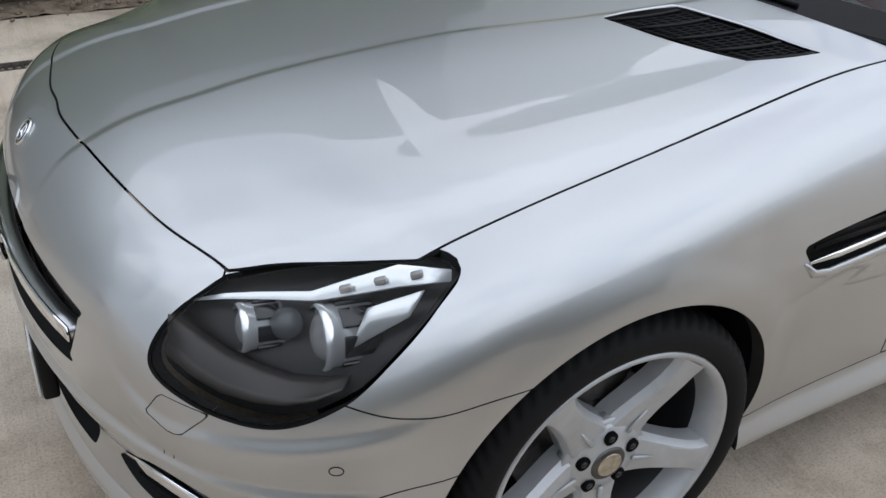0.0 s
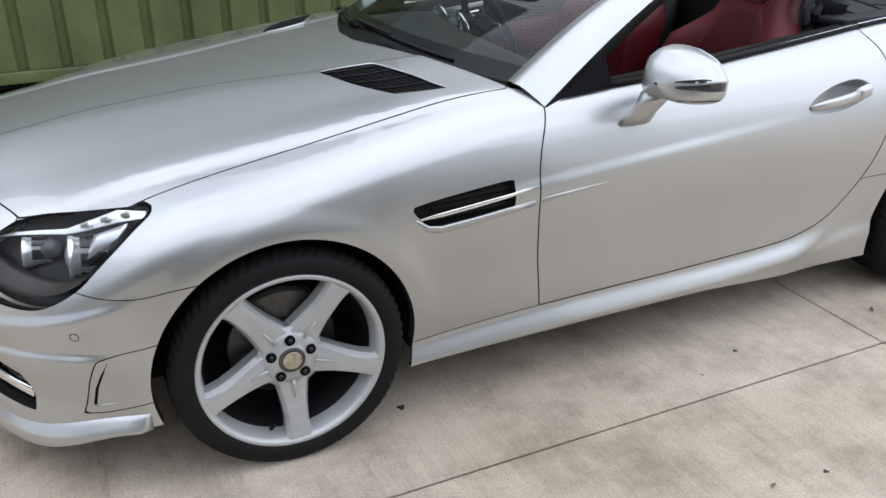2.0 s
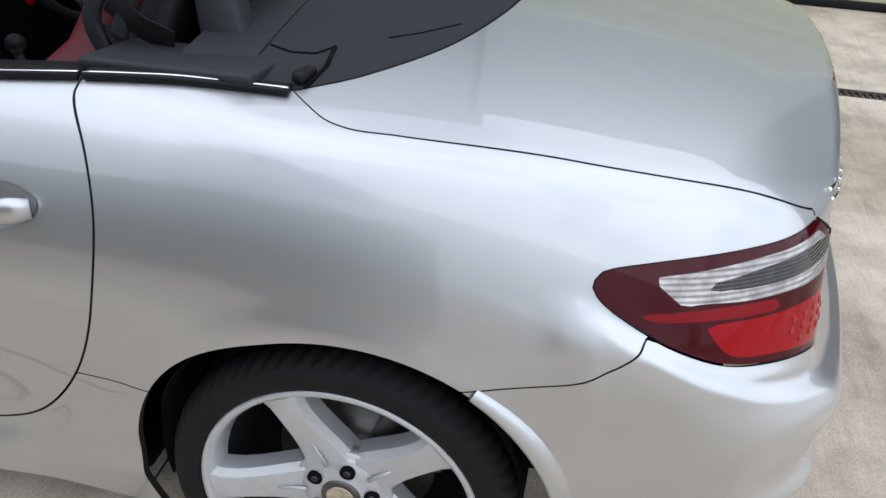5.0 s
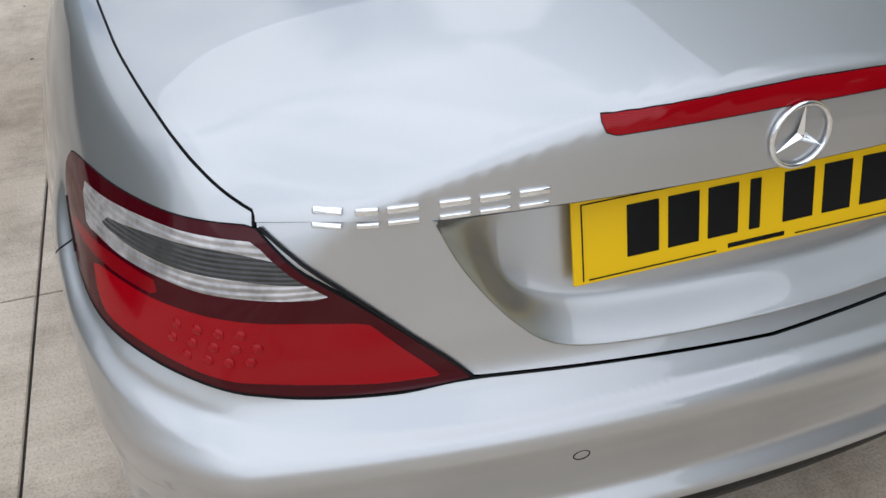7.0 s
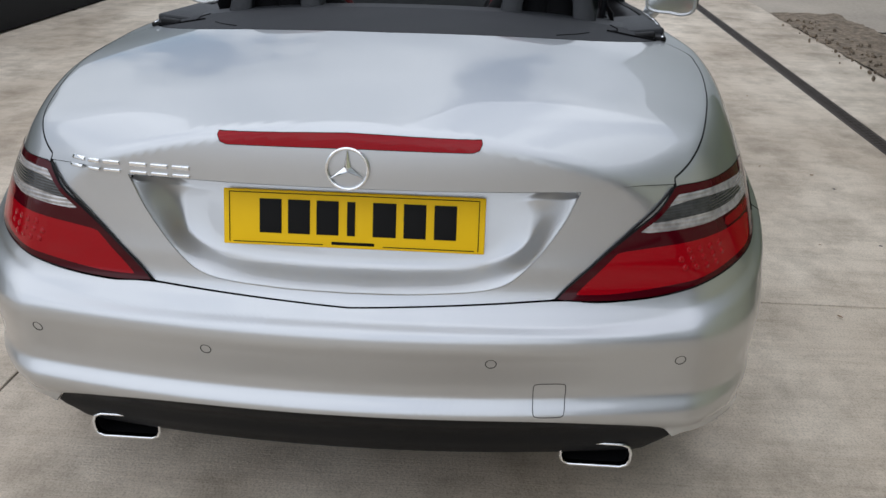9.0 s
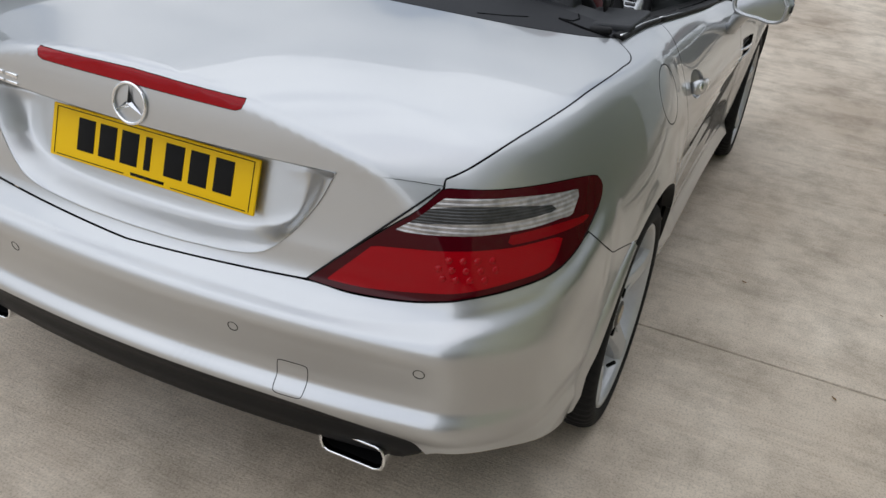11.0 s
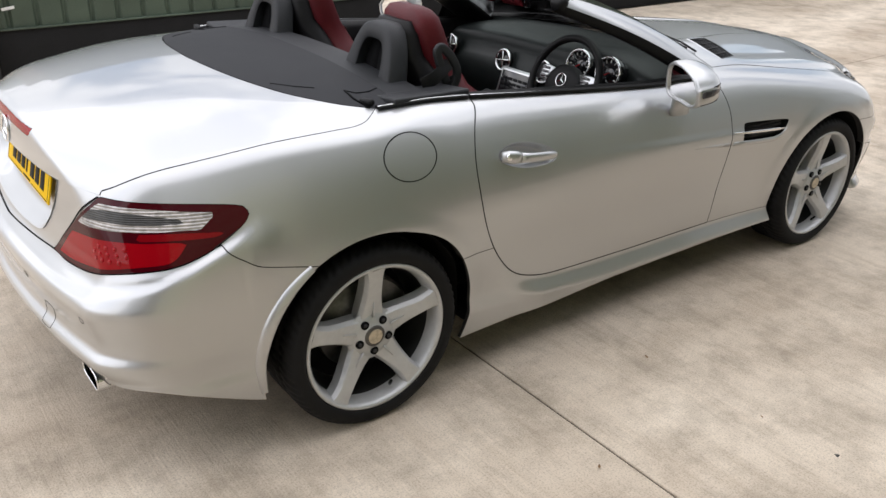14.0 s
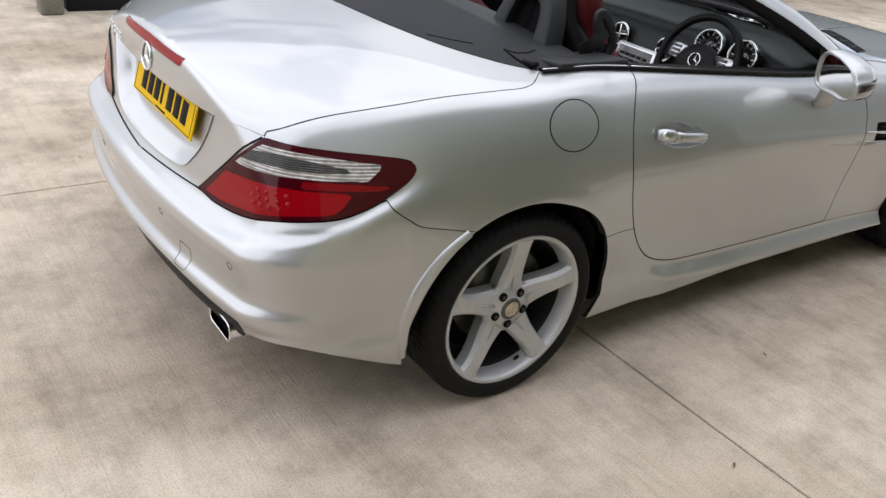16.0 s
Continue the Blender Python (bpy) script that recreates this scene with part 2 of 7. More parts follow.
plinth_black = material("black painted plinth", (0.007, 0.007, 0.0075), 0.75, spec=0.3, vary=0.3, scale=5, bump_d=0.002, bump_scale=60)
cream_panel = material("cream door panel", (0.46, 0.46, 0.30), 0.45, vary=0.06, scale=3, bump_d=0.0006, bump_scale=200)
grey_wall_and_shade = material("dark grey wall and shade board", (0.055, 0.060, 0.058), 0.7, vary=0.25, scale=3, bump_d=0.002, bump_scale=70)
earth = material("rubble and earth", (0.20, 0.155, 0.11), 0.95, vary=0.5, scale=14, bump_d=0.012, bump_scale=40)
grate_iron = material("drain iron", (0.060, 0.048, 0.040), 0.6, 0.4, vary=0.4, scale=30)
lens_grey = material("grey lamp glass", (0.10, 0.105, 0.11), 0.12)
trim_brown = material("brown-grey lamp trim", (0.050, 0.044, 0.039), 0.4)
lamp_silver = material("lamp silver", (0.88, 0.89, 0.90), 0.2, 0.6)
housing_black = material("lamp housing", (0.013, 0.012, 0.011), 0.35, spec=0.4)
pale_clad = material("grey-green cladding", (0.38, 0.41, 0.40), 0.5, vary=0.08, scale=2, bump_d=0.0005, bump_scale=90)
bolt_shade_dark = material("dark bolt steel and shaded barrel", (0.05, 0.05, 0.052), 0.4, 0.8)
pale_post = material("pale render", (0.20, 0.19, 0.155), 0.85, vary=0.25, scale=7, bump_d=0.002, bump_scale=60)


# ---- curves and charts ----
def curve(*knots):
    """A smooth function through (place, value) knots."""
    k = np.array(knots, float)
    xs, ys = k[:, 0], k[:, 1]
    d = np.diff(ys) / np.diff(xs)
    m = np.concatenate([[d[0]], (d[:-1] * np.diff(xs)[1:] + d[1:] * np.diff(xs)[:-1]) / (xs[2:] - xs[:-2]), [d[-1]]])

    def f(x):
        x = np.clip(np.asarray(x, float), xs[0], xs[-1])
        i = np.clip(np.searchsorted(xs, x) - 1, 0, len(xs) - 2)
        h = xs[i + 1] - xs[i]
        t = (x - xs[i]) / h
        return ((1 + 2 * t) * (1 - t) ** 2 * ys[i] + t * (1 - t) ** 2 * h * m[i]
                + t * t * (3 - 2 * t) * ys[i + 1] + t * t * (t - 1) * h * m[i + 1])
    return f


def eased(f, width, a, b):
    """The same function with its bends drawn out between a and b."""
    xs = np.linspace(-2.6, 2.6, 2081)
    ks = np.arange(-120, 121) * (xs[1] - xs[0])
    w = np.exp(-(ks / width) ** 2)
    ys = np.convolve(np.pad(f(xs), 120, mode="edge"), w / w.sum(), "valid")

    def g(x):
        x = np.asarray(x, float)
        k = ramp(x, a, a + 0.25) * (1 - ramp(x, b - 0.25, b))
        return f(x) * (1 - k) + np.interp(x, xs, ys) * k
    return g


def smax(a, b, k):
    h = np.maximum(k - np.abs(a - b), 0) / k
    return np.maximum(a, b) + h * h * k * 0.25


def bump(x, c, w):
    return np.exp(-((x - c) / w) ** 2)


def ramp(x, a, b):
    t = np.clip((x - a) / (b - a), 0, 1)
    return t * t * (3 - 2 * t)




# ---- car body shape ----
# Nose to -x, tail to +x, the driver's side to +y. One closed smooth form; panels are cut out of it.
side_plan = curve((-2.1, 0.80), (-1.75, 0.872), (-1.21, 0.898), (-0.8, 0.874), (-0.4, 0.868), (0.2, 0.872), (0.7, 0.884), (1.2, 0.905), (1.55, 0.884), (1.8, 0.855), (2.1, 0.80))
tumble = curve((-2.1, 1.1), (-1.2, 1.0), (-0.45, 1.05), (0.3, 1.05), (0.77, 1.1), (1.1, 1.03), (1.3, 1.113), (1.6, 0.956), (2.1, 1.332))
shoulder = curve((-2.1, 0.52), (-1.2, 0.62), (-0.4, 0.62), (0.8, 0.64), (1.3, 0.643), (2.1, 0.435))
top_line = curve((-2.1, 0.62), (-2.0, 0.735), (-1.9, 0.79), (-1.7, 0.835), (-1.3, 0.884), (-0.9, 0.925), (-0.55, 0.968), (0.0, 0.99), (0.6, 1.015), (1.0, 1.035), (1.35, 1.037), (1.7, 1.008), (1.9, 0.975), (2.1, 0.94))
top_crown = curve((-2.1, 0.16), (-1.8, 0.185), (-1.5, 0.095), (-1.2, 0.075), (-0.7, 0.065), (-0.25, 0.084), (0.05, 0.070), (0.4, 0.055), (0.8, 0.05), (1.2, 0.075), (1.6, 0.085), (1.9, 0.156), (2.1, 0.425))
side_plan, tumble, shoulder = eased(side_plan, 0.10, -1.9, 1.9), eased(tumble, 0.16, -1.9, 1.95), eased(shoulder, 0.16, -1.9, 1.95)
top_line, top_crown = eased(top_line, 0.12, -1.65, 1.85), eased(top_crown, 0.12, -1.6, 1.85)
nose_line = curve((0.1, -2.06), (0.2, -2.075), (0.28, -2.06), (0.45, -2.095), (0.55, -2.09), (0.66, -2.065), (0.74, -2.03), (0.82, -2.0), (1.1, -1.9))
tail_line = curve((0.1, 1.97), (0.22, 2.0), (0.33, 2.052), (0.385, 2.088), (0.40, 2.087), (0.432, 2.066), (0.448, 2.065), (0.52, 2.075), (0.557, 2.080), (0.572, 2.077), (0.60, 2.055), (0.62, 2.038), (0.70, 2.018), (0.82, 2.005), (0.90, 2.0), (0.96, 1.99), (1.1, 1.96))


sill_line = curve((-1.2, 0.262), (-0.86, 0.262), (-0.467, 0.274), (0.0, 0.281), (0.40, 0.297), (0.55, 0.318), (0.66, 0.366), (0.756, 0.47), (0.90, 0.56))


def sill_swell(x, z):
    """The sill: a face sloping out below the door, and a blade that grows towards the rear wheel."""
    run = ramp(x, -1.0, -0.9) * (1 - ramp(x, 0.9, 1.0))
    under = sill_line(x) - z
    face = 0.6 * np.clip(under / 0.066, 0, 1) + 0.4 * ramp(under, -0.004, 0.070)
    hollow = 1 - 0.18 * ramp(x, 0.10, 0.5) * ramp(under, 0.045, 0.11)
    edge = 0.225 + 0.135 * (x - 0.28)
    blade = ramp(x, 0.18, 0.65) * ramp(edge + 0.045 - z, 0.0, 0.080)
    return run * smax(0.036 * face * hollow * (1 - ramp(x, 0.50, 0.76)), 0.020 * blade, 0.010)


def side_at(x, z):
    """Half width of the body."""
    s = shoulder(x)
    up = np.maximum(z - s, 0)
    dn = np.maximum(s - z, 0)
    w = side_plan(x) - tumble(x) * up ** 2 - 0.22 * dn ** 2
    mid = ramp(x, -1.0, -0.7) * (1 - ramp(x, 0.55, 0.95))
    w = w - 0.012 * mid * bump(z, 0.44, 0.12) + sill_swell(x, z)
    crease = 0.663 + 0.07 * (x + 0.5)
    w = w + 0.005 * mid * (1 - ramp(x, -0.1, 0.6)) * ramp(z, crease - 0.10, crease) * (1 - ramp(z, crease, crease + 0.035))
    for cx, rr in ((-1.215, 0.36), (1.215, 0.36)):
        r = np.hypot(x - cx, z - 0.305)
        w = w + (0.005 * bump(r, rr, 0.07) + 0.004 * (1 - ramp(r, 0.37, 0.43))) * ramp(z, 0.2, 0.4)
    return w


inner_ridge = curve((-2.1, 0.24), (-1.95, 0.232), (-1.75, 0.224), (-1.5, 0.228), (-1.25, 0.246), (-0.95, 0.325), (-0.6, 0.40), (0.0, 0.45))
outer_ridge = curve((-2.1, 0.56), (-1.9, 0.585), (-1.74, 0.620), (-1.55, 0.668), (-1.33, 0.690), (-1.08, 0.702), (-0.8, 0.706), (0.0, 0.71))


def top_at(x, y):
    """Height of bonnet, cabin waist and boot lid."""
    a = np.abs(y)
    h = top_line(x) - top_crown(x) * (a / 0.75) ** 2.4
    bonnet = 1 - ramp(x, -0.75, -0.45)
    r1, r2 = inner_ridge(x), outer_ridge(x)
    h = h + bonnet * (0.0055 * ramp(a, r1 - 0.03, r1) - 0.0055 * ramp(a, r1, r1 + 0.24))
    h = h + bonnet * (0.005 * ramp(a, r2 - 0.16, r2 - 0.018) - 0.010 * ramp(a, r2 - 0.018, r2 + 0.03))
    return h


def front_at(y, z):
    a = np.abs(y) / 0.85
    return nose_line(z) + 0.25 * a ** 2 + 0.085 * a ** 5


def rear_at(y, z):
    a = np.abs(y)
    return tail_line(z) - 0.152 * a ** 2


shelf_height = curve((0.0, 0.56), (0.52, 0.545), (0.555, 0.525), (0.60, 0.503), (0.69, 0.503), (0.79, 0.513), (0.90, 0.540), (0.97, 0.563), (1.04, 0.597), (1.3, 0.7))
rim_height = curve((0.0, 0.588), (0.25, 0.586), (0.39, 0.584), (0.52, 0.584), (0.60, 0.592), (0.64, 0.601), (0.68, 0.610), (0.72, 0.620), (0.765, 0.633), (0.80, 0.650), (0.843, 0.671), (0.88, 0.695), (0.924, 0.722), (0.963, 0.760), (0.985, 0.80), (1.03, 0.90), (1.2, 1.2))


def below_rim(x, y, z):
    """How far a point lies under the edge that runs round the rear bumper and up beside the lamps."""
    u = np.arctan2(np.abs(y), np.maximum(x - 1.0, 1e-3))
    rise = (rim_height(u + 0.01) - rim_height(u - 0.01)) / 0.02
    return (rim_height(u) - z) / np.sqrt(1 + (rise / 1.05) ** 2)


def keel(x, y):
    """Height of the lower edge."""
    corner = ramp(np.abs(y), 0.60, 0.70)
    return 0.176 + 0.020 * ramp(x, -1.05, -0.95) * (1 - ramp(x, 0.1, 0.5)) + 0.022 * ramp(-x, 1.40, 1.55) - 0.052 * ramp(-x, 1.64, 1.86) + (0.083 + 0.062 * corner) * ramp(x, 1.45, 1.92)


lamp_edge = curve((0.30, 0.634), (0.381, 0.634), (0.463, 0.630), (0.559, 0.638), (0.643, 0.659), (0.712, 0.672), (0.792, 0.687), (0.848, 0.709), (0.891, 0.733), (0.938, 0.770), (0.956, 0.795), (0.972, 0.835), (0.99, 0.88), (1.10, 1.15))


def lamp_lip(x, y, z):
    """The rolled lip of the bodywork under and beside the tail lamp."""
    u = np.clip(np.arctan2(np.abs(y), np.maximum(x - 1.0, 1e-3)), 0.31, 1.09)
    slope = (lamp_edge(u + 0.005) - lamp_edge(u - 0.005)) / 0.01
    away = (lamp_edge(u) - z) / np.sqrt(1 + slope * slope)
    return 0.0065 * ramp(away, -0.004, 0.024) * (1 - ramp(away, 0.022, 0.120)) * ramp(u, 0.56, 0.72) * (1 - ramp(z, 0.720, 0.800)) * ramp(x, 1.5, 1.57)


def body(p):
    """Signed form: below zero inside."""
    x, y, z = p[..., 0], p[..., 1], p[..., 2]
    d = smax(np.abs(y) - side_at(x, z), z - top_at(x, y), 0.07 - 0.043 * ramp(x, 0.85, 1.1))
    d = smax(d, x - rear_at(y, z), 0.016 + 0.180 * ramp(np.abs(y), 0.48, 0.8))
    d = smax(d, front_at(y, z) - x, 0.07 + 0.10 * ramp(np.abs(y), 0.45, 0.8))
    # folds and lips of the two bumpers
    nose, tail = ramp(-x, 1.40, 1.62), ramp(x, 1.42, 1.70)
    run_out = ramp(-x, 1.60, 1.74)
    d = d - nose * run_out * 0.013 * ramp(-z, -0.440, -0.416) * (1 - ramp(-z, -0.39, -0.27))
    u = np.arctan2(np.abs(y), np.maximum(-1.0 - x, 1e-3))
    below = shelf_height(u) - z
    d = d - nose * ramp(u, 0.50, 0.58) * (1 - ramp(u, 0.92, 1.03)) * 0.008 * ramp(below, -0.022, 0.006) * (1 - ramp(below, 0.012, 0.075))
    under = below_rim(x, y, z)
    soft = 0.007 + 0.020 * ramp(np.abs(y), 0.40, 0.75)
    d = d - tail * (1 - ramp(z, 0.70, 0.79)) * (0.011 * ramp((under + soft) / (soft + 0.005), 0, 1) * (1 - 0.6 * ramp(under, 0.01, 0.17)) * (1 - ramp(-z, -0.42, -0.37)) + 0.012 * ramp(-z, -0.345, -0.295))
    d = d - lamp_lip(x, y, z)
    return smax(d, keel(x, y) - 0.011 - z, 0.02)


def lip_height(x):
    return 0.214 + 0.030 * ramp(x, -1.86, -1.64)


def body_normal(p):
    e = 0.0015
    g = np.stack([body(p + np.array(o) * e) - body(p - np.array(o) * e) for o in ((1, 0, 0), (0, 1, 0), (0, 0, 1))], -1)
    return g / np.maximum(np.linalg.norm(g, axis=-1, keepdims=True), 1e-9)


def cast(origin, way):
    lo, hi = np.zeros(origin.shape[:-1]), np.full(origin.shape[:-1], 1.6)
    for _ in range(30):
        mid = (lo + hi) / 2
        inside = body(origin + way * mid[..., None]) < 0
        lo, hi = np.where(inside, mid, lo), np.where(inside, hi, mid)
    return origin + way * lo[..., None]


def body_grid(step=0.0125):
    """Right half of the body as a grid of quads."""
    xs = np.arange(-1.0, 1.0001, step)
    fan = np.concatenate([np.linspace(90, 9, 118)[1:], np.linspace(9, 0, 36)[1:]])
    th = np.radians(np.concatenate([np.linspace(-90, -23, 70)[:-1], np.linspace(-23, 16, 98)[:-1], np.linspace(16, 90, 96)]))
    rows = [(-1.0, -1, 90 - f) for f in fan[::-1]] + [(x, 0, 0) for x in xs] + [(1.0, 1, 90 - f) for f in fan]
    o = np.zeros((len(rows), len(th), 3))
    w = np.zeros_like(o)
    for i, (x, end, lean) in enumerate(rows):
        lean = radians(lean)
        o[i, :, 0], o[i, :, 2] = x, 0.52
        w[i, :, 0] = end * math.sin(lean)
        w[i, :, 1], w[i, :, 2] = math.cos(lean) * np.cos(th), math.cos(lean) * np.sin(th)
    p = cast(o, w)
    n, m = p.shape[:2]
    p[:, 0, 1] = p[:, -1, 1] = 0
    i, j = np.meshgrid(np.arange(n - 1), np.arange(m - 1), indexing="ij")
    a = (i * m + j).ravel()
    return p.reshape(-1, 3), np.stack([a, a + 1, a + m + 1, a + m], 1).tolist()


def clip(verts, faces, value):
    """Keeps the part of a mesh where value (per vertex) is above zero."""
    v = np.asarray(value)
    keep, out, made, extra = v > 0, [], {}, []
    count = len(verts)
    for f in faces:
        k = [keep[i] for i in f]
        if all(k):
            out.append(f)
        elif any(k):
            g = []
            for a, b in zip(f, f[1:] + f[:1]):
                if keep[a]:
                    g.append(a)
                if keep[a] != keep[b]:
                    key = (a, b) if a < b else (b, a)
                    if key not in made:
                        t = v[a] / (v[a] - v[b])
                        made[key] = count + len(extra)
                        extra.append(verts[a] + (verts[b] - verts[a]) * t)
                    g.append(made[key])
            out.append(g)
    allv = np.concatenate([verts, np.array(extra)]) if extra else verts
    used = sorted({i for f in out for i in f})
    at = dict(zip(used, range(len(used))))
    return allv[used], [[at[i] for i in f] for f in out]


def rounded(points, closed=True, n=10, sharp=()):
    """A smooth line through the points; corners named in sharp stay corners."""
    pts = [np.array(p, float) for p in points]
    out, k = [], len(pts)
    for i in range(k if closed else k - 1):
        p0, p1, p2, p3 = pts[(i - 1) % k], pts[i], pts[(i + 1) % k], pts[(i + 2) % k]
        m1 = (p2 - p0) / 2 if i % k not in sharp and (closed or i > 0) else (p2 - p1)
        m2 = (p3 - p1) / 2 if (i + 1) % k not in sharp and (closed or i < k - 2) else (p2 - p1)
        for t in np.arange(n) / n:
            out.append((1 + 2 * t) * (1 - t) ** 2 * p1 + t * (1 - t) ** 2 * m1 + t * t * (3 - 2 * t) * p2 + t * t * (t - 1) * m2)
    if not closed:
        out.append(pts[-1])
    return np.array(out)


def inside(u, v, loop):
    """Signed distance to a closed outline, above zero inside."""
    q = np.stack([u, v], -1)
    best, odd = np.full(len(q), 9.0), np.zeros(len(q), bool)
    for a, b in zip(loop, np.roll(loop, -1, 0)):
        e = b - a
        t = np.clip(((q - a) @ e) / max(e @ e, 1e-12), 0, 1)
        best = np.minimum(best, np.linalg.norm(q - a - t[:, None] * e, axis=1))
        cross = (a[1] > q[:, 1]) != (b[1] > q[:, 1])
        if a[1] != b[1]:
            odd ^= cross & (q[:, 0] < (b[0] - a[0]) * (q[:, 1] - a[1]) / (b[1] - a[1]) + a[0])
    return np.where(odd, best, -best)


# charts: ways to unroll the body round its corners
def tail_chart(p):
    return np.arctan2(np.abs(p[:, 1]), np.maximum(p[:, 0] - 1.0, 1e-6)), p[:, 2]


def nose_chart(p):
    return np.arctan2(np.abs(p[:, 1]), np.maximum(-1.0 - p[:, 0], 1e-6)), p[:, 2]


def tail_loop(points, **kw):
    return rounded([(math.atan2(y, x - 1.0), z) for x, y, z in points], **kw)


def nose_loop(points, **kw):
    return rounded([(math.atan2(y, -1.0 - x), z) for x, y, z in points], **kw)


# ---- meshes ----
def link(name, verts, faces, mat, parent=None, label="", smooth=True):
    me = bpy.data.meshes.new(name)
    me.from_pydata([tuple(map(float, v)) for v in verts], [], [list(f) for f in faces])
    me.validate()
    if smooth:
        me.polygons.foreach_set("use_smooth", [True] * len(me.polygons))
    for k in mat if isinstance(mat, (list, tuple)) else [mat]:
        me.materials.append(k)
    ob = new(name, me)
    ob.parent = parent
    return tagged(ob, label) if label else ob


def part(name, bm, mat, parent=None, label="", smooth=True):
    """Links a bmesh as one mesh object under a thing or a part."""
    me = bpy.data.meshes.new(name)
    bm.normal_update()
    bm.to_mesh(me)
    bm.free()
    if smooth:
        me.polygons.foreach_set("use_smooth", [True] * len(me.polygons))
    for k in mat if isinstance(mat, (list, tuple)) else [mat]:
        me.materials.append(k)
    ob = new(name, me)
    ob.parent = parent
    return tagged(ob, label) if label else ob


def thing(name, label, category, group="", kind="", at=None):
    ob = new(name)
    ob.empty_display_size = 0.2
    if at is not None:
        ob.matrix_world = at
    return tagged(ob, label, category, group, kind)


def edges_of(faces):
    seen = {}
    for f in faces:
        for a, b in zip(f, f[1:] + f[:1]):
            if (b, a) in seen:
                del seen[(b, a)]
            else:
                seen[(a, b)] = True
    return list(seen)


def smooth_flags(me):
    flags = [True] * len(me.polygons)
    me.polygons.foreach_get("use_smooth", flags)
    return flags


def panel(name, verts, faces, mat, parent, both=False, side=1, depth=0.014, lift=0.0, label="", roll=0.0022):
    """A body panel with edges turned inward. both: joined with its mirror image across the car's middle."""
    n = body_normal(verts)
    verts = verts + n * lift
    rim = edges_of(faces)
    if both:
        rim = [(a, b) for a, b in rim if not (abs(verts[a][1]) < 2e-4 and abs(verts[b][1]) < 2e-4)]
    v, f, nn = list(verts), [list(k) for k in faces], list(n)
    inner = {}
    for a, b in rim:
        for i in (a, b):
            if i not in inner:
                inner[i] = len(v)
                v.append(verts[i] - n[i] * depth)
                nn.append(n[i])
    skin = len(f)
    f += [[b, a, inner[a], inner[b]] for a, b in rim]
    v, nn = np.array(v), np.array(nn)
    if both:
        k = len(v)
        v = np.concatenate([v, v * (1, -1, 1)])
        nn = np.concatenate([nn, nn * (1, -1, 1)])
        f = f + [[i + k for i in g[::-1]] for g in f]
        flags = ([True] * skin + [False] * len(rim)) * 2
    else:
        flags = [True] * skin + [False] * len(rim)
        if side < 0:
            v, nn = v * (1, -1, 1), nn * (1, -1, 1)
            f = [g[::-1] for g in f]
    me = bpy.data.meshes.new(name)
    me.from_pydata(v.tolist(), [], f)
    me.polygons.foreach_set("use_smooth", flags)
    if both:
        bm = bmesh.new()
        bm.from_mesh(me)
        mid = [q for q in bm.verts if abs(q.co.y) < 2e-4]
        bmesh.ops.remove_doubles(bm, verts=mid, dist=3e-4)
        bm.to_mesh(me)
        bm.free()
    co = np.zeros(len(me.vertices) * 3)
    me.vertices.foreach_get("co", co)
    co = co.reshape(-1, 3)
    cn = body_normal(co)
    me.normals_split_custom_set_from_vertices([tuple(k) for k in cn])
    me.materials.append(mat)
    me.materials.append(seal_rubber)
    me.polygons.foreach_set("material_index", [0 if k else 1 for k in smooth_flags(me)])
    ob = new(name, me)
    ob.parent = parent
    return tagged(ob, label) if label else ob


# ---- car panels ----
car = thing("car", "silver two-seat convertible car, roof down, red leather seats, five-spoke wheels", "car")
GAP = 0.0026
gv, gf = body_grid()


def plan_region(points, low=0.55, **kw):
    loop = rounded(points, **kw)
    return lambda p: np.minimum(inside(p[:, 0], p[:, 1], loop), (p[:, 2] - low))


def side_region(points, **kw):
    loop = rounded(points, **kw)
    return lambda p: np.minimum(inside(p[:, 0], p[:, 2], loop), p[:, 1] - 0.3)


def tail_region(points, **kw):
    loop = tail_loop(points, **kw)

    def f(p):
        u, v = tail_chart(p)
        return np.minimum(inside(u * 0.95, v, loop * (0.95, 1)), p[:, 0] - 1.02)
    return f


def nose_region(points, **kw):
    loop = nose_loop(points, **kw)

    def f(p):
        u, v = nose_chart(p)
        return np.minimum(inside(u * 0.95, v, loop * (0.95, 1)), -1.02 - p[:, 0])
    return f


# outlines on the right half
in_bonnet = plan_region([(-1.946, -0.1), (-1.946, 0.0), (-1.946, 0.10), (-1.913, 0.30), (-1.86, 0.48), (-1.794, 0.607), (-1.70, 0.645), (-1.55, 0.745), (-1.39, 0.742), (-1.10, 0.728),
                         (-0.75, 0.708), (-0.51, 0.706), (-0.59, 0.52), (-0.665, 0.32), (-0.735, 0.1), (-0.742, 0.0), (-0.742, -0.1)], sharp=(0, 5, 7, 11, 16))
in_cabin = plan_region([(-0.742, -0.1), (-0.742, 0.0), (-0.735, 0.1), (-0.665, 0.32), (-0.59, 0.52), (-0.51, 0.706), (-0.40, 0.748), (0.0, 0.752), (0.4, 0.742), (0.77, 0.722), (1.105, 0.698),
                        (1.20, 0.625), (1.30, 0.505), (1.362, 0.36), (1.396, 0.20), (1.41, 0.0), (1.41, -0.1)], low=0.8, sharp=(0, 5, 10, 16))
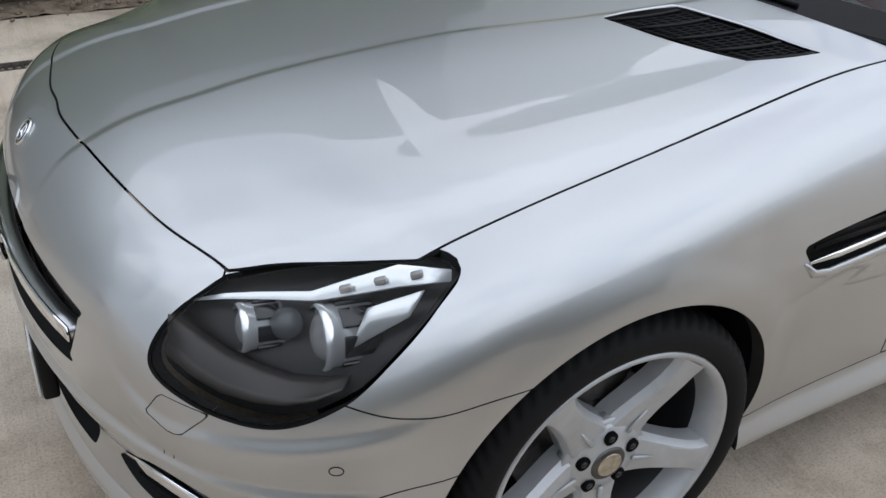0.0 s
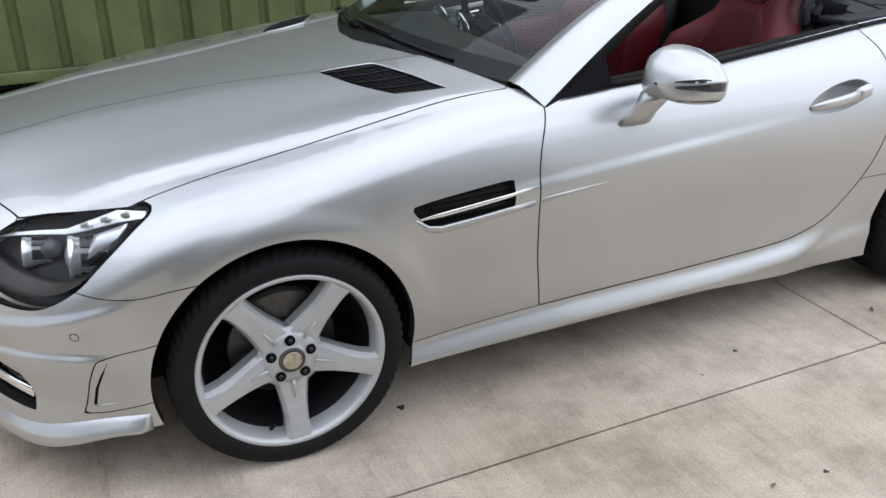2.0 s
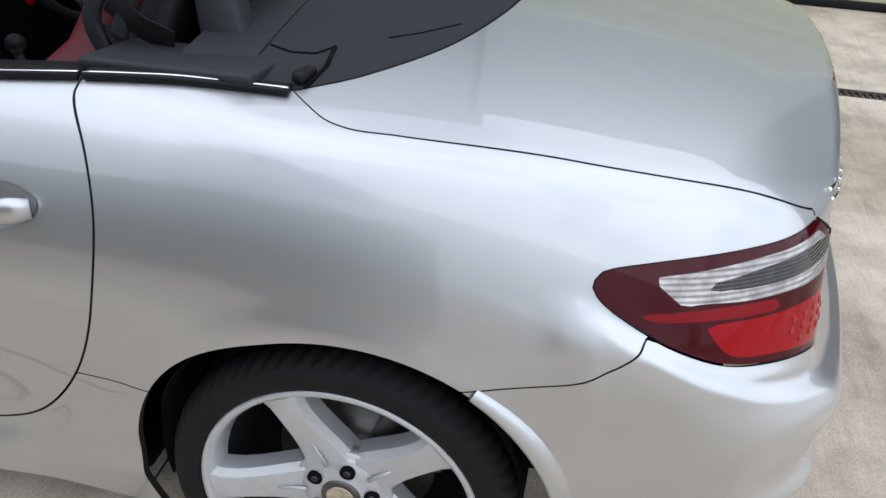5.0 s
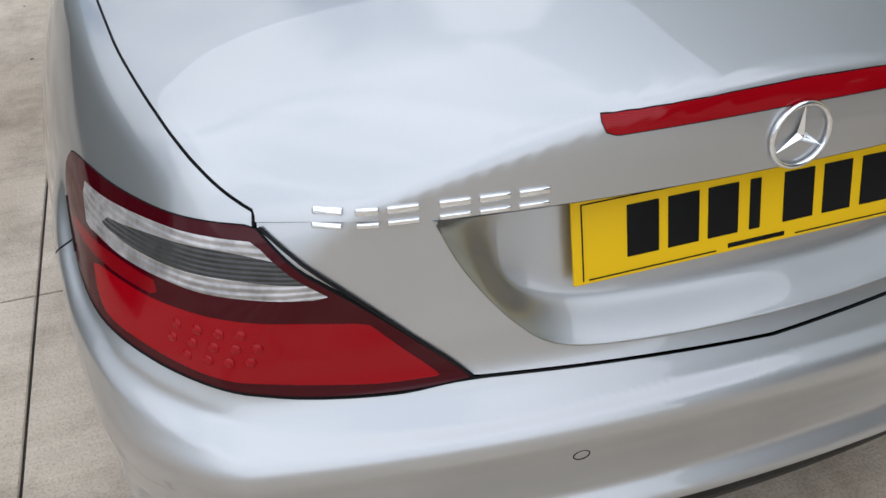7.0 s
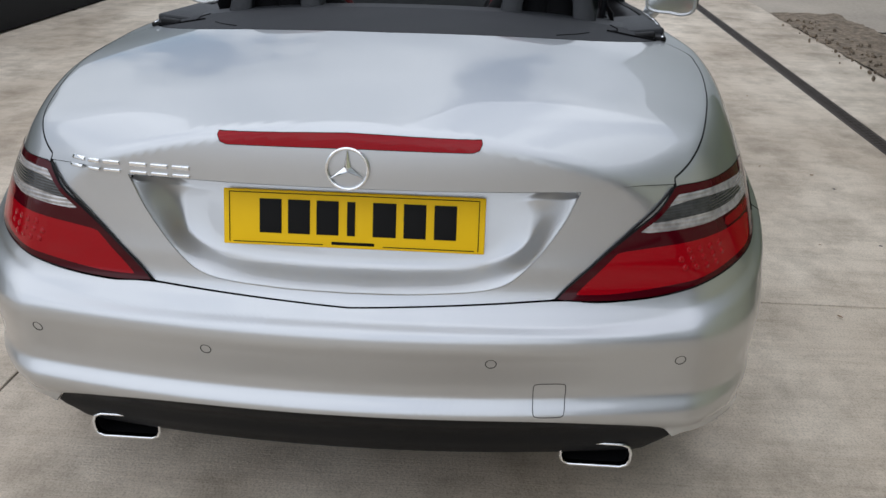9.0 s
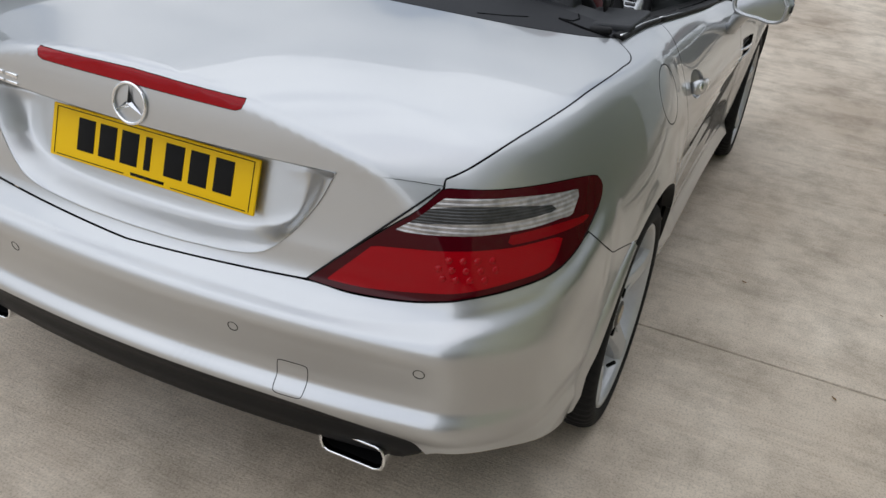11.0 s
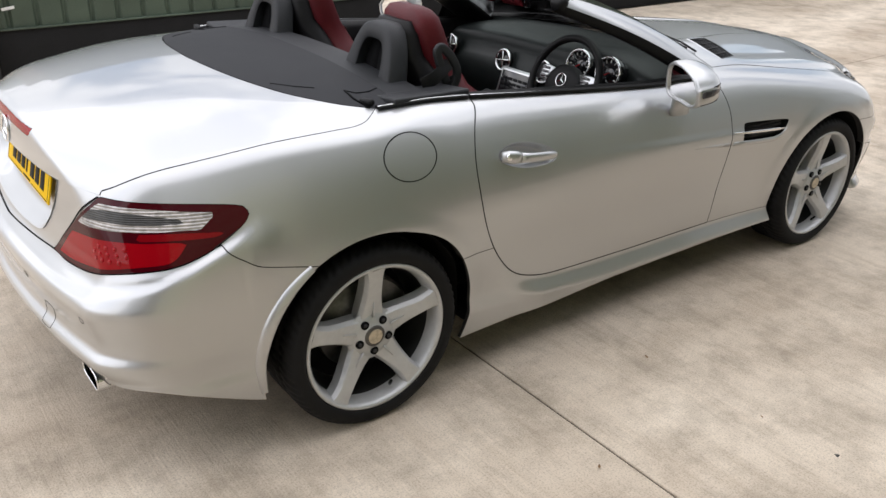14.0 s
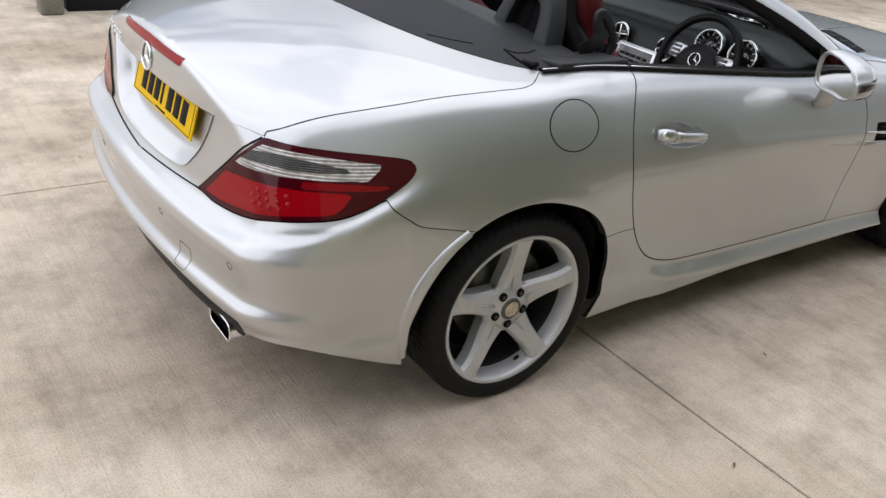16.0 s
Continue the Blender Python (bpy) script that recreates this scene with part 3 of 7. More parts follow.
in_headlamp = nose_region([(-1.794, 0.607, 0.704), (-1.65, 0.68, 0.730), (-1.552, 0.742, 0.753), (-1.515, 0.80, 0.748), (-1.557, 0.82, 0.716), (-1.627, 0.829, 0.657), (-1.694, 0.816, 0.594),
                           (-1.774, 0.777, 0.550), (-1.846, 0.716, 0.548), (-1.908, 0.640, 0.571), (-1.914, 0.611, 0.604), (-1.872, 0.607, 0.660)], sharp=(0,))
in_taillamp = tail_region([(1.594, 0.836, 0.793), (1.596, 0.832, 0.808), (1.611, 0.821, 0.821), (1.675, 0.80, 0.831), (1.757, 0.765, 0.839), (1.858, 0.695, 0.845), (1.908, 0.619, 0.847), (1.965, 0.512, 0.740), (2.001, 0.401, 0.634), (1.994, 0.496, 0.630), (1.970, 0.607, 0.638), (1.935, 0.700, 0.659),
                           (1.881, 0.761, 0.672), (1.802, 0.813, 0.687), (1.734, 0.832, 0.709), (1.678, 0.838, 0.733), (1.618, 0.842, 0.770)], sharp=(6, 8))
lid_edge = curve((1.0, 0.60), (1.094, 0.690), (1.134, 0.726), (1.176, 0.757), (1.202, 0.765), (1.283, 0.765), (1.405, 0.758), (1.505, 0.747), (1.587, 0.736), (1.668, 0.720), (1.745, 0.702), (1.798, 0.687), (1.840, 0.670), (1.876, 0.648), (1.908, 0.619), (1.96, 0.55))
lid_low = tail_region([(1.908, 0.621, 0.95), (1.908, 0.621, 0.846), (1.965, 0.512, 0.740), (2.001, 0.403, 0.633), (2.028, 0.235, 0.624), (2.041, 0.0, 0.614), (2.041, -0.1, 0.614), (2.0, -0.1, 0.95)], sharp=(0, 1, 3, 6, 7))


def in_lid(p):
    top = np.minimum(np.minimum(lid_edge(p[:, 0]) - p[:, 1], p[:, 2] - 0.845), p[:, 0] - 1.0)
    return np.maximum(top, lid_low(p))


in_rear_bumper = tail_region([(2.041, -0.1, 0.614), (2.041, 0.0, 0.614), (2.028, 0.235, 0.624), (2.001, 0.403, 0.632), (1.994, 0.496, 0.628), (1.970, 0.607, 0.636), (1.935, 0.700, 0.657),
                              (1.881, 0.761, 0.670), (1.802, 0.813, 0.685), (1.734, 0.832, 0.707), (1.678, 0.838, 0.731), (1.633, 0.879, 0.683), (1.568, 0.891, 0.649), (1.407, 0.905, 0.618), (1.30, 0.905, 0.618), (1.10, 0.9, 0.45), (1.08, 0.9, 0.1), (2.0, -0.1, 0.1)], sharp=(0, 10, 14, 15, 16, 17))
in_front_bumper = nose_region([(-1.95, -0.1, 0.9), (-1.95, 0.0, 0.9), (-1.90, 0.3, 0.86), (-1.83, 0.607, 0.76), (-1.794, 0.607, 0.704), (-1.872, 0.607, 0.660), (-1.914, 0.611, 0.604), (-1.908, 0.640, 0.571), (-1.846, 0.716, 0.548), (-1.774, 0.777, 0.550), (-1.694, 0.816, 0.594), (-1.633, 0.861, 0.580),
                               (-1.556, 0.88, 0.576), (-1.456, 0.89, 0.587), (-1.30, 0.9, 0.59), (-1.10, 0.9, 0.45), (-1.08, 0.9, 0.1), (-2.0, -0.1, 0.1)], sharp=(0, 3, 4, 10, 14, 15, 16, 17))
in_door = side_region([(-0.440, 1.1), (-0.450, 0.864), (-0.487, 0.76), (-0.498, 0.66), (-0.490, 0.50), (-0.467, 0.277), (0.0, 0.284), (0.40, 0.300), (0.55, 0.322), (0.66, 0.375), (0.756, 0.493), (0.815, 0.63), (0.838, 0.78), (0.815, 0.89), (0.770, 0.957), (0.765, 1.1)],
                      sharp=(0, 1, 5, 6, 14, 15))
in_sill = side_region([(-1.2, 0.255), (-0.86, 0.262), (-0.467, 0.277), (0.0, 0.284), (0.40, 0.300), (0.55, 0.322), (0.66, 0.375), (0.756, 0.493), (0.90, 0.50), (1.2, 0.50), (1.2, 0.05), (-1.2, 0.05)], sharp=(0, 7, 9, 10, 11))


def arch_out(p):
    """Above zero outside both wheel openings."""
    a = np.hypot(p[:, 0] + 1.228, (p[:, 2] - 0.308)) - 0.351
    b = np.hypot(p[:, 0] - 1.236, (p[:, 2] - 0.312)) - 0.362 - 0.022 * ramp(1.236 - p[:, 0], 0.1, 0.33) - 0.010 * ramp(0.31 - p[:, 2], 0.0, 0.10) * ramp(p[:, 0] - 1.236, 0.15, 0.30)
    return np.where(p[:, 1] > 0.45, np.minimum(a, b), 1.0)


gv, gf = clip(gv, gf, gv[:, 2] - keel(gv[:, 0], gv[:, 1]))
gv, gf = clip(gv, gf, arch_out(gv))


def cut(region, mesh, gap=GAP):
    """Splits a mesh into the piece inside the region and the rest."""
    v, f = mesh
    d = region(v)
    return clip(v, f, d - gap), clip(v, f, -d - gap)


def minus(region, gap=GAP):
    global gv, gf
    piece, (gv, gf) = cut(region, (gv, gf), gap)
    return piece


bonnet_mesh = minus(in_bonnet, 0.0021)
cabin_mesh = minus(in_cabin)
lamp_mesh = minus(in_headlamp, 0.0032)
tail_mesh = minus(in_taillamp, 0.0007)
lid_mesh = minus(in_lid, 0.0017)
rear_mesh = minus(in_rear_bumper, 0.0013)
front_mesh = minus(in_front_bumper, 0.0013)
door_mesh = minus(in_door, 0.0022)
sill_mesh = minus(in_sill, 0.0013)
fender_mesh = clip(gv, gf, -0.3 - gv[:, 0])
quarter_mesh = clip(gv, gf, np.minimum(gv[:, 0] - 0.3, np.maximum(1.93 - gv[:, 0], gv[:, 2] - 0.70)))


# places on the body
def on_side(x, z, out=0.0, s=1):
    p = cast(np.array([float(x), 0.0, float(z)]), np.array([0.0, 1.0, 0.0]))
    p = p + body_normal(p) * out
    return Vector((p[0], p[1] * s, p[2]))


def on_top(x, y, out=0.0):
    p = cast(np.array([float(x), abs(float(y)), 0.5]), np.array([0.0, 0.0, 1.0]))
    p = p + body_normal(p) * out
    return Vector((p[0], math.copysign(p[1], y), p[2]))


def on_tail(y, z, out=0.0):
    p = cast(np.array([1.0, abs(float(y)), float(z)]), np.array([1.0, 0.0, 0.0]))
    p = p + body_normal(p) * out
    return Vector((p[0], math.copysign(p[1], y), p[2]))


def on_nose(y, z, out=0.0):
    p = cast(np.array([-1.0, abs(float(y)), float(z)]), np.array([-1.0, 0.0, 0.0]))
    p = p + body_normal(p) * out
    return Vector((p[0], math.copysign(p[1], y), p[2]))


# ---- shapes ----
def sweep(path, section, closed=False, caps=True, up=(0, 0, 1), scale=None):
    """A bmesh: the section (pairs across, up) drawn along the path."""
    bm = bmesh.new()
    pts = [Vector(p) for p in path]
    rings = []
    n = len(pts)
    for i, p in enumerate(pts):
        a = pts[(i - 1) % n] if closed or i > 0 else p
        b = pts[(i + 1) % n] if closed or i < n - 1 else p
        t = (b - a).normalized()
        r = t.cross(Vector(up))
        r = r.normalized() if r.length > 1e-6 else Vector((1, 0, 0))
        u = r.cross(t)
        k = scale[i] if scale else 1.0
        rings.append([bm.verts.new(p + r * q[0] * k + u * q[1] * k) for q in section])
    m = len(section)
    for i in range(n if closed else n - 1):
        a, b = rings[i], rings[(i + 1) % n]
        for j in range(m):
            bm.faces.new((a[j], a[(j + 1) % m], b[(j + 1) % m], b[j]))
    if caps and not closed:
        bm.faces.new(rings[0][::-1])
        bm.faces.new(rings[-1])
    bmesh.ops.recalc_face_normals(bm, faces=bm.faces)
    return bm


def disc_section(r, n=10, flat=1.0):
    return [(r * math.cos(2 * math.pi * k / n), r * flat * math.sin(2 * math.pi * k / n)) for k in range(n)]


def rect_section(w, h, r=None):
    r = min(w, h) * 0.25 if r is None else r
    out = []
    for cx, cy, a0 in ((w / 2 - r, h / 2 - r, 0), (-w / 2 + r, h / 2 - r, 90), (-w / 2 + r, -h / 2 + r, 180), (w / 2 - r, -h / 2 + r, 270)):
        for k in range(3):
            a = radians(a0 + 45 * k)
            out.append((cx + r * math.cos(a), cy + r * math.sin(a)))
    return out


def loft(rows, close=False, caps=False, thick=0.0):
    """A bmesh skin over rows of points."""
    bm = bmesh.new()
    vs = [[bm.verts.new(Vector(p)) for p in row] for row in rows]
    m = len(vs[0])
    for a, b in zip(vs, vs[1:]):
        for j in range(m if close else m - 1):
            bm.faces.new((a[j], a[(j + 1) % m], b[(j + 1) % m], b[j]))
    if caps:
        bm.faces.new(vs[0][::-1])
        bm.faces.new(vs[-1])
    bmesh.ops.recalc_face_normals(bm, faces=bm.faces)
    if thick:
        bmesh.ops.solidify(bm, geom=bm.faces[:], thickness=thick)
        bmesh.ops.recalc_face_normals(bm, faces=bm.faces)
    return bm


def rbox(size, bevel=0.01, at=None, seg=2):
    """A box with rounded edges."""
    bm = bmesh.new()
    bmesh.ops.create_cube(bm, size=1, matrix=Matrix.Diagonal((*size, 1)))
    if bevel:
        bmesh.ops.bevel(bm, geom=bm.edges[:], offset=min(bevel, min(size) * 0.45), segments=seg, affect="EDGES", profile=0.5)
    if at is not None:
        bm.transform(at)
    return bm


def rod(a, b, r, n=12):
    return sweep([a, b], disc_section(r, n), up=(0.3, 0.9, 0.2))


def ring_tube(centre, normal, radius, r, n=40, m=8):
    """A torus."""
    q = Vector(normal).to_track_quat("Z", "Y").to_matrix()
    pts = [Vector(centre) + q @ Vector((radius * math.cos(2 * math.pi * k / n), radius * math.sin(2 * math.pi * k / n), 0)) for k in range(n)]
    return sweep(pts, disc_section(r, m), closed=True, up=tuple(q @ Vector((0, 0, 1))))


def disc(centre, normal, radius, depth=0.002, n=40, bevel=0.0):
    q = Vector(normal).to_track_quat("Z", "Y").to_matrix().to_4x4()
    bm = bmesh.new()
    bmesh.ops.create_cone(bm, cap_ends=True, segments=n, radius1=radius, radius2=radius - bevel, depth=depth, matrix=Matrix.Translation(centre) @ q)
    return bm


def lathe_y(profile, n=64):
    """Rings about the y axis from (radius, y) pairs."""
    v, f = [], []
    for r, y in profile:
        v += [(r * math.cos(2 * math.pi * k / n), y, r * math.sin(2 * math.pi * k / n)) for k in range(n)]
    for i in range(len(profile) - 1):
        for k in range(n):
            f.append((i * n + k, i * n + (k + 1) % n, (i + 1) * n + (k + 1) % n, (i + 1) * n + k))
    return v, f


def line_on(points, mat, parent, r=0.0011, name="seam", closed=False):
    return part(name, sweep(points, disc_section(r, 6), closed=closed, up=(0.31, 0.17, 0.93)), mat, parent)


def normal_at(p, s=1):
    n = body_normal(np.array([p[0], abs(p[1]), p[2]]))
    return Vector((n[0], math.copysign(n[1], p[1] if p[1] else 1), n[2]))


def bowl(loop, depth, mat, parent, name, inner=0.72, rows=7, floor=True):
    """A dished recess with the given rim of points on the body."""
    c = sum(loop, Vector()) / len(loop)
    n = normal_at(c)
    out = []
    for i in range(rows):
        k = i / (rows - 1)
        sc = 1 - (1 - inner) * k
        out.append([c + (p - c) * sc - n * depth * (k * k * (3 - 2 * k)) for p in loop])
    out.append([c + (p - c) * 0.02 - n * depth for p in loop])
    return part(name, loft(out, close=True), mat, parent)


# ---- panels of the car ----
# bonnet with its two louvred vents
vent_corners = [(-0.945, 0.335), (-0.865, 0.345), (-0.79, 0.372), (-0.725, 0.50), (-0.672, 0.640), (-0.74, 0.625), (-0.812, 0.598), (-0.89, 0.47)]
in_bonnet_vent = plan_region(vent_corners, sharp=(0, 2, 4, 6))
vent_piece, bonnet_mesh = cut(in_bonnet_vent, bonnet_mesh)
bonnet = panel("bonnet", *bonnet_mesh, paint, car, both=True)
for s in (1, -1):
    tray = panel("bonnet_vent", *vent_piece, dark, car, side=s, lift=-0.010, depth=0.0, label="black meshed bonnet vent")

    def vent_point(u, v, out):
        p = Vector((-0.945, 0.335)).lerp(Vector((-0.812, 0.598)), u).lerp(Vector((-0.79, 0.372)).lerp(Vector((-0.672, 0.640)), u), v)
        return on_top(p.x, s * p.y, out)
    pts = [on_top(x, s * y, -0.001) for x, y in ((-0.95, 0.331), (-0.90, 0.333), (-0.865, 0.338), (-0.82, 0.350), (-0.784, 0.367), (-0.755, 0.430), (-0.718, 0.51), (-0.69, 0.59), (-0.668, 0.643))]
    pts = [Vector(p) for p in rounded([tuple(p) for p in pts], closed=False, n=3)]
    part("vent_lip", sweep(pts, disc_section(0.007, 10, 0.5), scale=[0.2 + 0.8 * math.sin(math.pi * k / (len(pts) - 1)) ** 0.5 for k in range(len(pts))]), paint, tray)
    for u in (0.03, 0.25, 0.5, 0.75, 0.97):
        part("divider", sweep([vent_point(u + 0.03 * math.sin(math.pi * v), v, -0.003) for v in np.linspace(0.04, 0.97, 7)], rect_section(0.009, 0.004)), black_plastic, tray)
    for v in (0.05, 0.2, 0.35, 0.5, 0.65, 0.8, 0.95):
        part("vent_rib", sweep([vent_point(u, v, -0.0055) for u in np.linspace(0.03, 0.97, 7)], rect_section(0.0035, 0.003)), black_plastic, tray)
    for k in range(22):
        u = 0.05 + 0.9 * k / 21
        part("vent_rib", sweep([vent_point(u, v, -0.006) for v in (0.05, 0.5, 0.95)], rect_section(0.0028, 0.003)), black_plastic, tray)

# boot lid with lamp, recess, plate, badge and lettering
in_brake_lamp = tail_region([(1.97, -0.1, 0.951), (1.97, 0.0, 0.951), (1.97, 0.2495, 0.9425), (1.97, 0.238, 0.9195), (1.97, 0.0, 0.922), (1.97, -0.1, 0.922)], sharp=(0, 2, 3, 5))
recess_yz = [(0.0, 0.846), (0.22, 0.846), (0.40, 0.846), (0.438, 0.846), (0.405, 0.775), (0.350, 0.700), (0.285, 0.654), (0.15, 0.640), (0.0, 0.637)]
recess_half = rounded(recess_yz, closed=False, n=8, sharp=(3,))


def in_recess(p):
    loop = np.concatenate([recess_half, [(-0.1, 0.637), (-0.1, 0.846)]])
    return np.minimum(inside(p[:, 1], p[:, 2], loop), p[:, 0] - 1.7)


brake_piece, lid_mesh = cut(in_brake_lamp, lid_mesh, 0.0006)
_, lid_mesh = cut(in_recess, lid_mesh, gap=0.0)
lower_lid, lid_mesh = cut(lambda p: np.minimum(0.8465 + 0.010 * bump(p[:, 1], 0.53, 0.09) - p[:, 2], p[:, 0] - 1.7), lid_mesh, 0.0003)
lid = panel("boot_lid", *lid_mesh, paint, car, both=True, depth=0.010)
panel("lid_face", *lower_lid, paint, lid, both=True, depth=0.008, lift=-0.004)
panel("brake_lamp", *brake_piece, red_lens, lid, both=True, depth=0.006, label="narrow red high-level brake lamp")
rim_loop = [on_tail(y, z) for y, z in recess_half] + [on_tail(-y, z) for y, z in recess_half[-2:0:-1]]
mid = Vector((0, 0, 0.765))
rows = []
for k in (0.0, 0.006, 0.04, 0.10, 0.18, 0.28, 0.40, 0.52, 0.64, 0.76, 0.88, 1.0, 1.15, 1.4, 1.7, 1.98):
    row = []
    for p in rim_loop:
        ang = math.atan2((p.z - mid.z) / 0.105, p.y / 0.345)
        c, q = math.cos(ang), math.sin(ang)
        size = (abs(c) ** 3.2 + abs(q) ** 3.2) ** (-1 / 3.2)
        iy, iz = 0.345 * c * size, mid.z + (0.088 if q < 0 else 0.079) * q * size
        if k <= 1:
            y, z = p.y + (iy - p.y) * k, p.z + (iz - p.z) * k
        else:
            y, z = iy * (2 - k), mid.z + (iz - mid.z) * (2 - k)
        steep = ramp(p.z, 0.838, 0.846)
        fall = max(float(ramp(k, -0.15, 1.0)), float(steep * ramp(k, 0.0, 0.02))) if k else 0.0
        floor_x = 1.972 - 0.26 * (z - 0.66) - 0.10 * y * y
        row.append((on_tail(y, z).x * (1 - fall) + floor_x * fall, y, z))
    rows.append(row)
part("plate_recess", loft(rows, close=True), paint, lid)
plate_m = pose(1.958, 0, 0.762, 0, -14, 0)
plate = part("number_plate", rbox((0.006, 0.520, 0.111), 0.0025, plate_m), plate_yellow, car, "yellow rear number plate with plain bars")
for y, w in ((-0.165, 0.044), (-0.108, 0.044), (-0.051, 0.044), (-0.004, 0.016), (0.062, 0.046), (0.122, 0.044), (0.182, 0.044)):
    part("plate_bar", rbox((0.002, w, 0.068), 0.0008, plate_m @ pose(0.0036, y, 0.004)), ink, plate)
for y, z, w, h in ((0, 0.0495, 0.495, 0.0016), (-0.15, -0.0495, 0.18, 0.0016), (0.15, -0.0495, 0.18, 0.0016), (-0.2475, 0, 0.0016, 0.1), (0.2475, 0, 0.0016, 0.1), (0, -0.046, 0.085, 0.006)):
    part("plate_line", rbox((0.001, w, h), 0, plate_m @ pose(0.0034, y, z)), ink, plate)


def star_badge(centre, normal, radius, parent, mat, tube=0.0035):
    """A ring with three tapering arms."""
    n = Vector(normal).normalized()
    q = n.to_track_quat("Z", "Y").to_matrix()
    ob = part("badge_ring", ring_tube(centre, n, radius, tube), mat, parent)
    for k in range(3):
        a = radians(90 + 120 * k)
        bm = bmesh.new()
        tip, w = radius * 0.98, radius * 0.17
        d = Vector((math.cos(a), math.sin(a), 0))
        e = Vector((-math.sin(a), math.cos(a), 0))
        pts = [d * tip, e * w * 0.95 + d * w * 0.3, -d * w * 0.3, -e * w * 0.95 + d * w * 0.3]
        top = bm.verts.new(Vector(centre) + q @ (d * w * 0.3) + n * tube * 1.6)
        ring = [bm.verts.new(Vector(centre) + q @ p) for p in pts]
        for i in range(4):
            bm.faces.new((ring[i], ring[(i + 1) % 4], top))
        bmesh.ops.recalc_face_normals(bm, faces=bm.faces)
        part("badge_arm", bm, mat, ob, smooth=False)
    return ob


sp = on_tail(0, 0.885, 0.003)
star_badge(sp, normal_at(sp), 0.039, car, chrome)
# model lettering as plain bright bars
for y, w in ((-0.548, 0.034), (-0.508, 0.026), (-0.470, 0.036), (-0.414, 0.036), (-0.370, 0.036), (-0.326, 0.036)):
    p = on_tail(y, 0.860, 0.001)
    n = normal_at(p)
    m = Matrix.Translation(p) @ n.to_track_quat("X", "Z").to_matrix().to_4x4()
    part("letter_bar", rbox((0.005, w, 0.009), 0.002, m @ pose(0, 0, 0.008)), chrome, lid)
    part("letter_bar", rbox((0.005, w, 0.007), 0.002, m @ pose(0, 0, -0.008)), chrome, lid)

# rear bumper
in_diffuser = tail_region([(2.08, -0.1, 0.392), (2.08, 0.0, 0.392), (2.065, 0.34, 0.389), (2.03, 0.52, 0.375), (2.0, 0.630, 0.350), (1.95, 0.66, 0.30), (1.93, 0.665, 0.1), (2.0, -0.1, 0.1)], sharp=(0, 5, 6, 7))
diff_piece, rear_mesh = cut(in_diffuser, rear_mesh, gap=0.001)
rear_bumper = panel("rear_bumper", *rear_mesh, paint, car, both=True)
panel("diffuser", *diff_piece, black_plastic, rear_bumper, both=True, lift=-0.006, label="black plastic rear diffuser")
for y in (-0.656, -0.283, 0.283, 0.656):
    p = on_tail(y, 0.521, -0.0014)
    part("parking_sensor", disc(p, normal_at(p), 0.0095, 0.002, 24, 0.001), paint, rear_bumper)
    part("sensor_ring", ring_tube(p + normal_at(p) * 0.0012, normal_at(p), 0.0106, 0.0011, 28, 6), seal_rubber, rear_bumper)
loop = rounded([(0.370, 0.472), (0.376, 0.480), (0.402, 0.481), (0.428, 0.480), (0.434, 0.472), (0.434, 0.445), (0.433, 0.422), (0.426, 0.414), (0.402, 0.413), (0.378, 0.414), (0.371, 0.422), (0.370, 0.445)], n=4)
line_on([on_tail(y, z - 0.014, 0.0) for y, z in loop], seal_rubber, rear_bumper, r=0.0009, name="tow_cover_seam", closed=True)
for s in (1, -1):
    sec = rect_section(0.152, 0.062, 0.022)
    c0 = Vector((1.992, s * 0.514, 0.262))
    pipe = part("exhaust_tip", sweep([c0 + Vector((-0.22, 0, 0.0)), c0 + Vector((-0.01, 0, 0)), c0], sec, up=(0, 0, 1), caps=False), chrome, car, "rectangular chrome exhaust tip")
    part("inner_pipe", sweep([c0 + Vector((-0.22, 0, 0)), c0 + Vector((-0.012, 0, 0))], rect_section(0.142, 0.052, 0.018), up=(0, 0, 1), caps=False), dark, pipe)
    part("pipe_lip", sweep([c0 + Vector((0, x, z)) for x, z in rect_section(0.148, 0.058, 0.02)], disc_section(0.0035, 8), closed=True, up=(1, 0, 0)), chrome, pipe)
    part("pipe_floor", rbox((0.004, 0.14, 0.05), 0, pose(c0.x - 0.12, c0.y, c0.z)), dark, pipe)
    # bright strip behind the wheel opening
    rows = []
    for k in range(17):
        a, w = radians(56 - 4.2 * k), 0.4 + 0.6 * math.sin(math.pi * (k + 1) / 18)
        rows.append([on_side(1.236 + r * math.cos(a), 0.312 + r * math.sin(a), o, s) for r, o in ((0.360, -0.004), (0.361, 0.012 * w), (0.366, 0.014 * w), (0.366 + 0.028 * w, 0.0015), (0.367 + 0.028 * w, -0.004))])
    part("arch_strip", loft(rows), paint, rear_bumper)

# front bumper with grille, lower intakes, lamps' washers
in_grille = nose_region([(-2.08, -0.1, 0.643), (-2.08, 0.0, 0.643), (-2.05, 0.25, 0.634), (-2.0, 0.455, 0.612), (-2.0, 0.462, 0.590), (-2.02, 0.432, 0.510), (-2.04, 0.40, 0.488), (-2.08, 0.0, 0.462), (-2.08, -0.1, 0.462)], sharp=(0, 8))
in_lower = nose_region([(-2.08, -0.1, 0.408), (-2.08, 0.0, 0.408), (-2.06, 0.30, 0.412), (-2.02, 0.40, 0.40), (-2.02, 0.375, 0.26), (-2.06, 0.32, 0.235), (-2.08, 0.0, 0.232), (-2.08, -0.1, 0.232)], sharp=(0, 7))
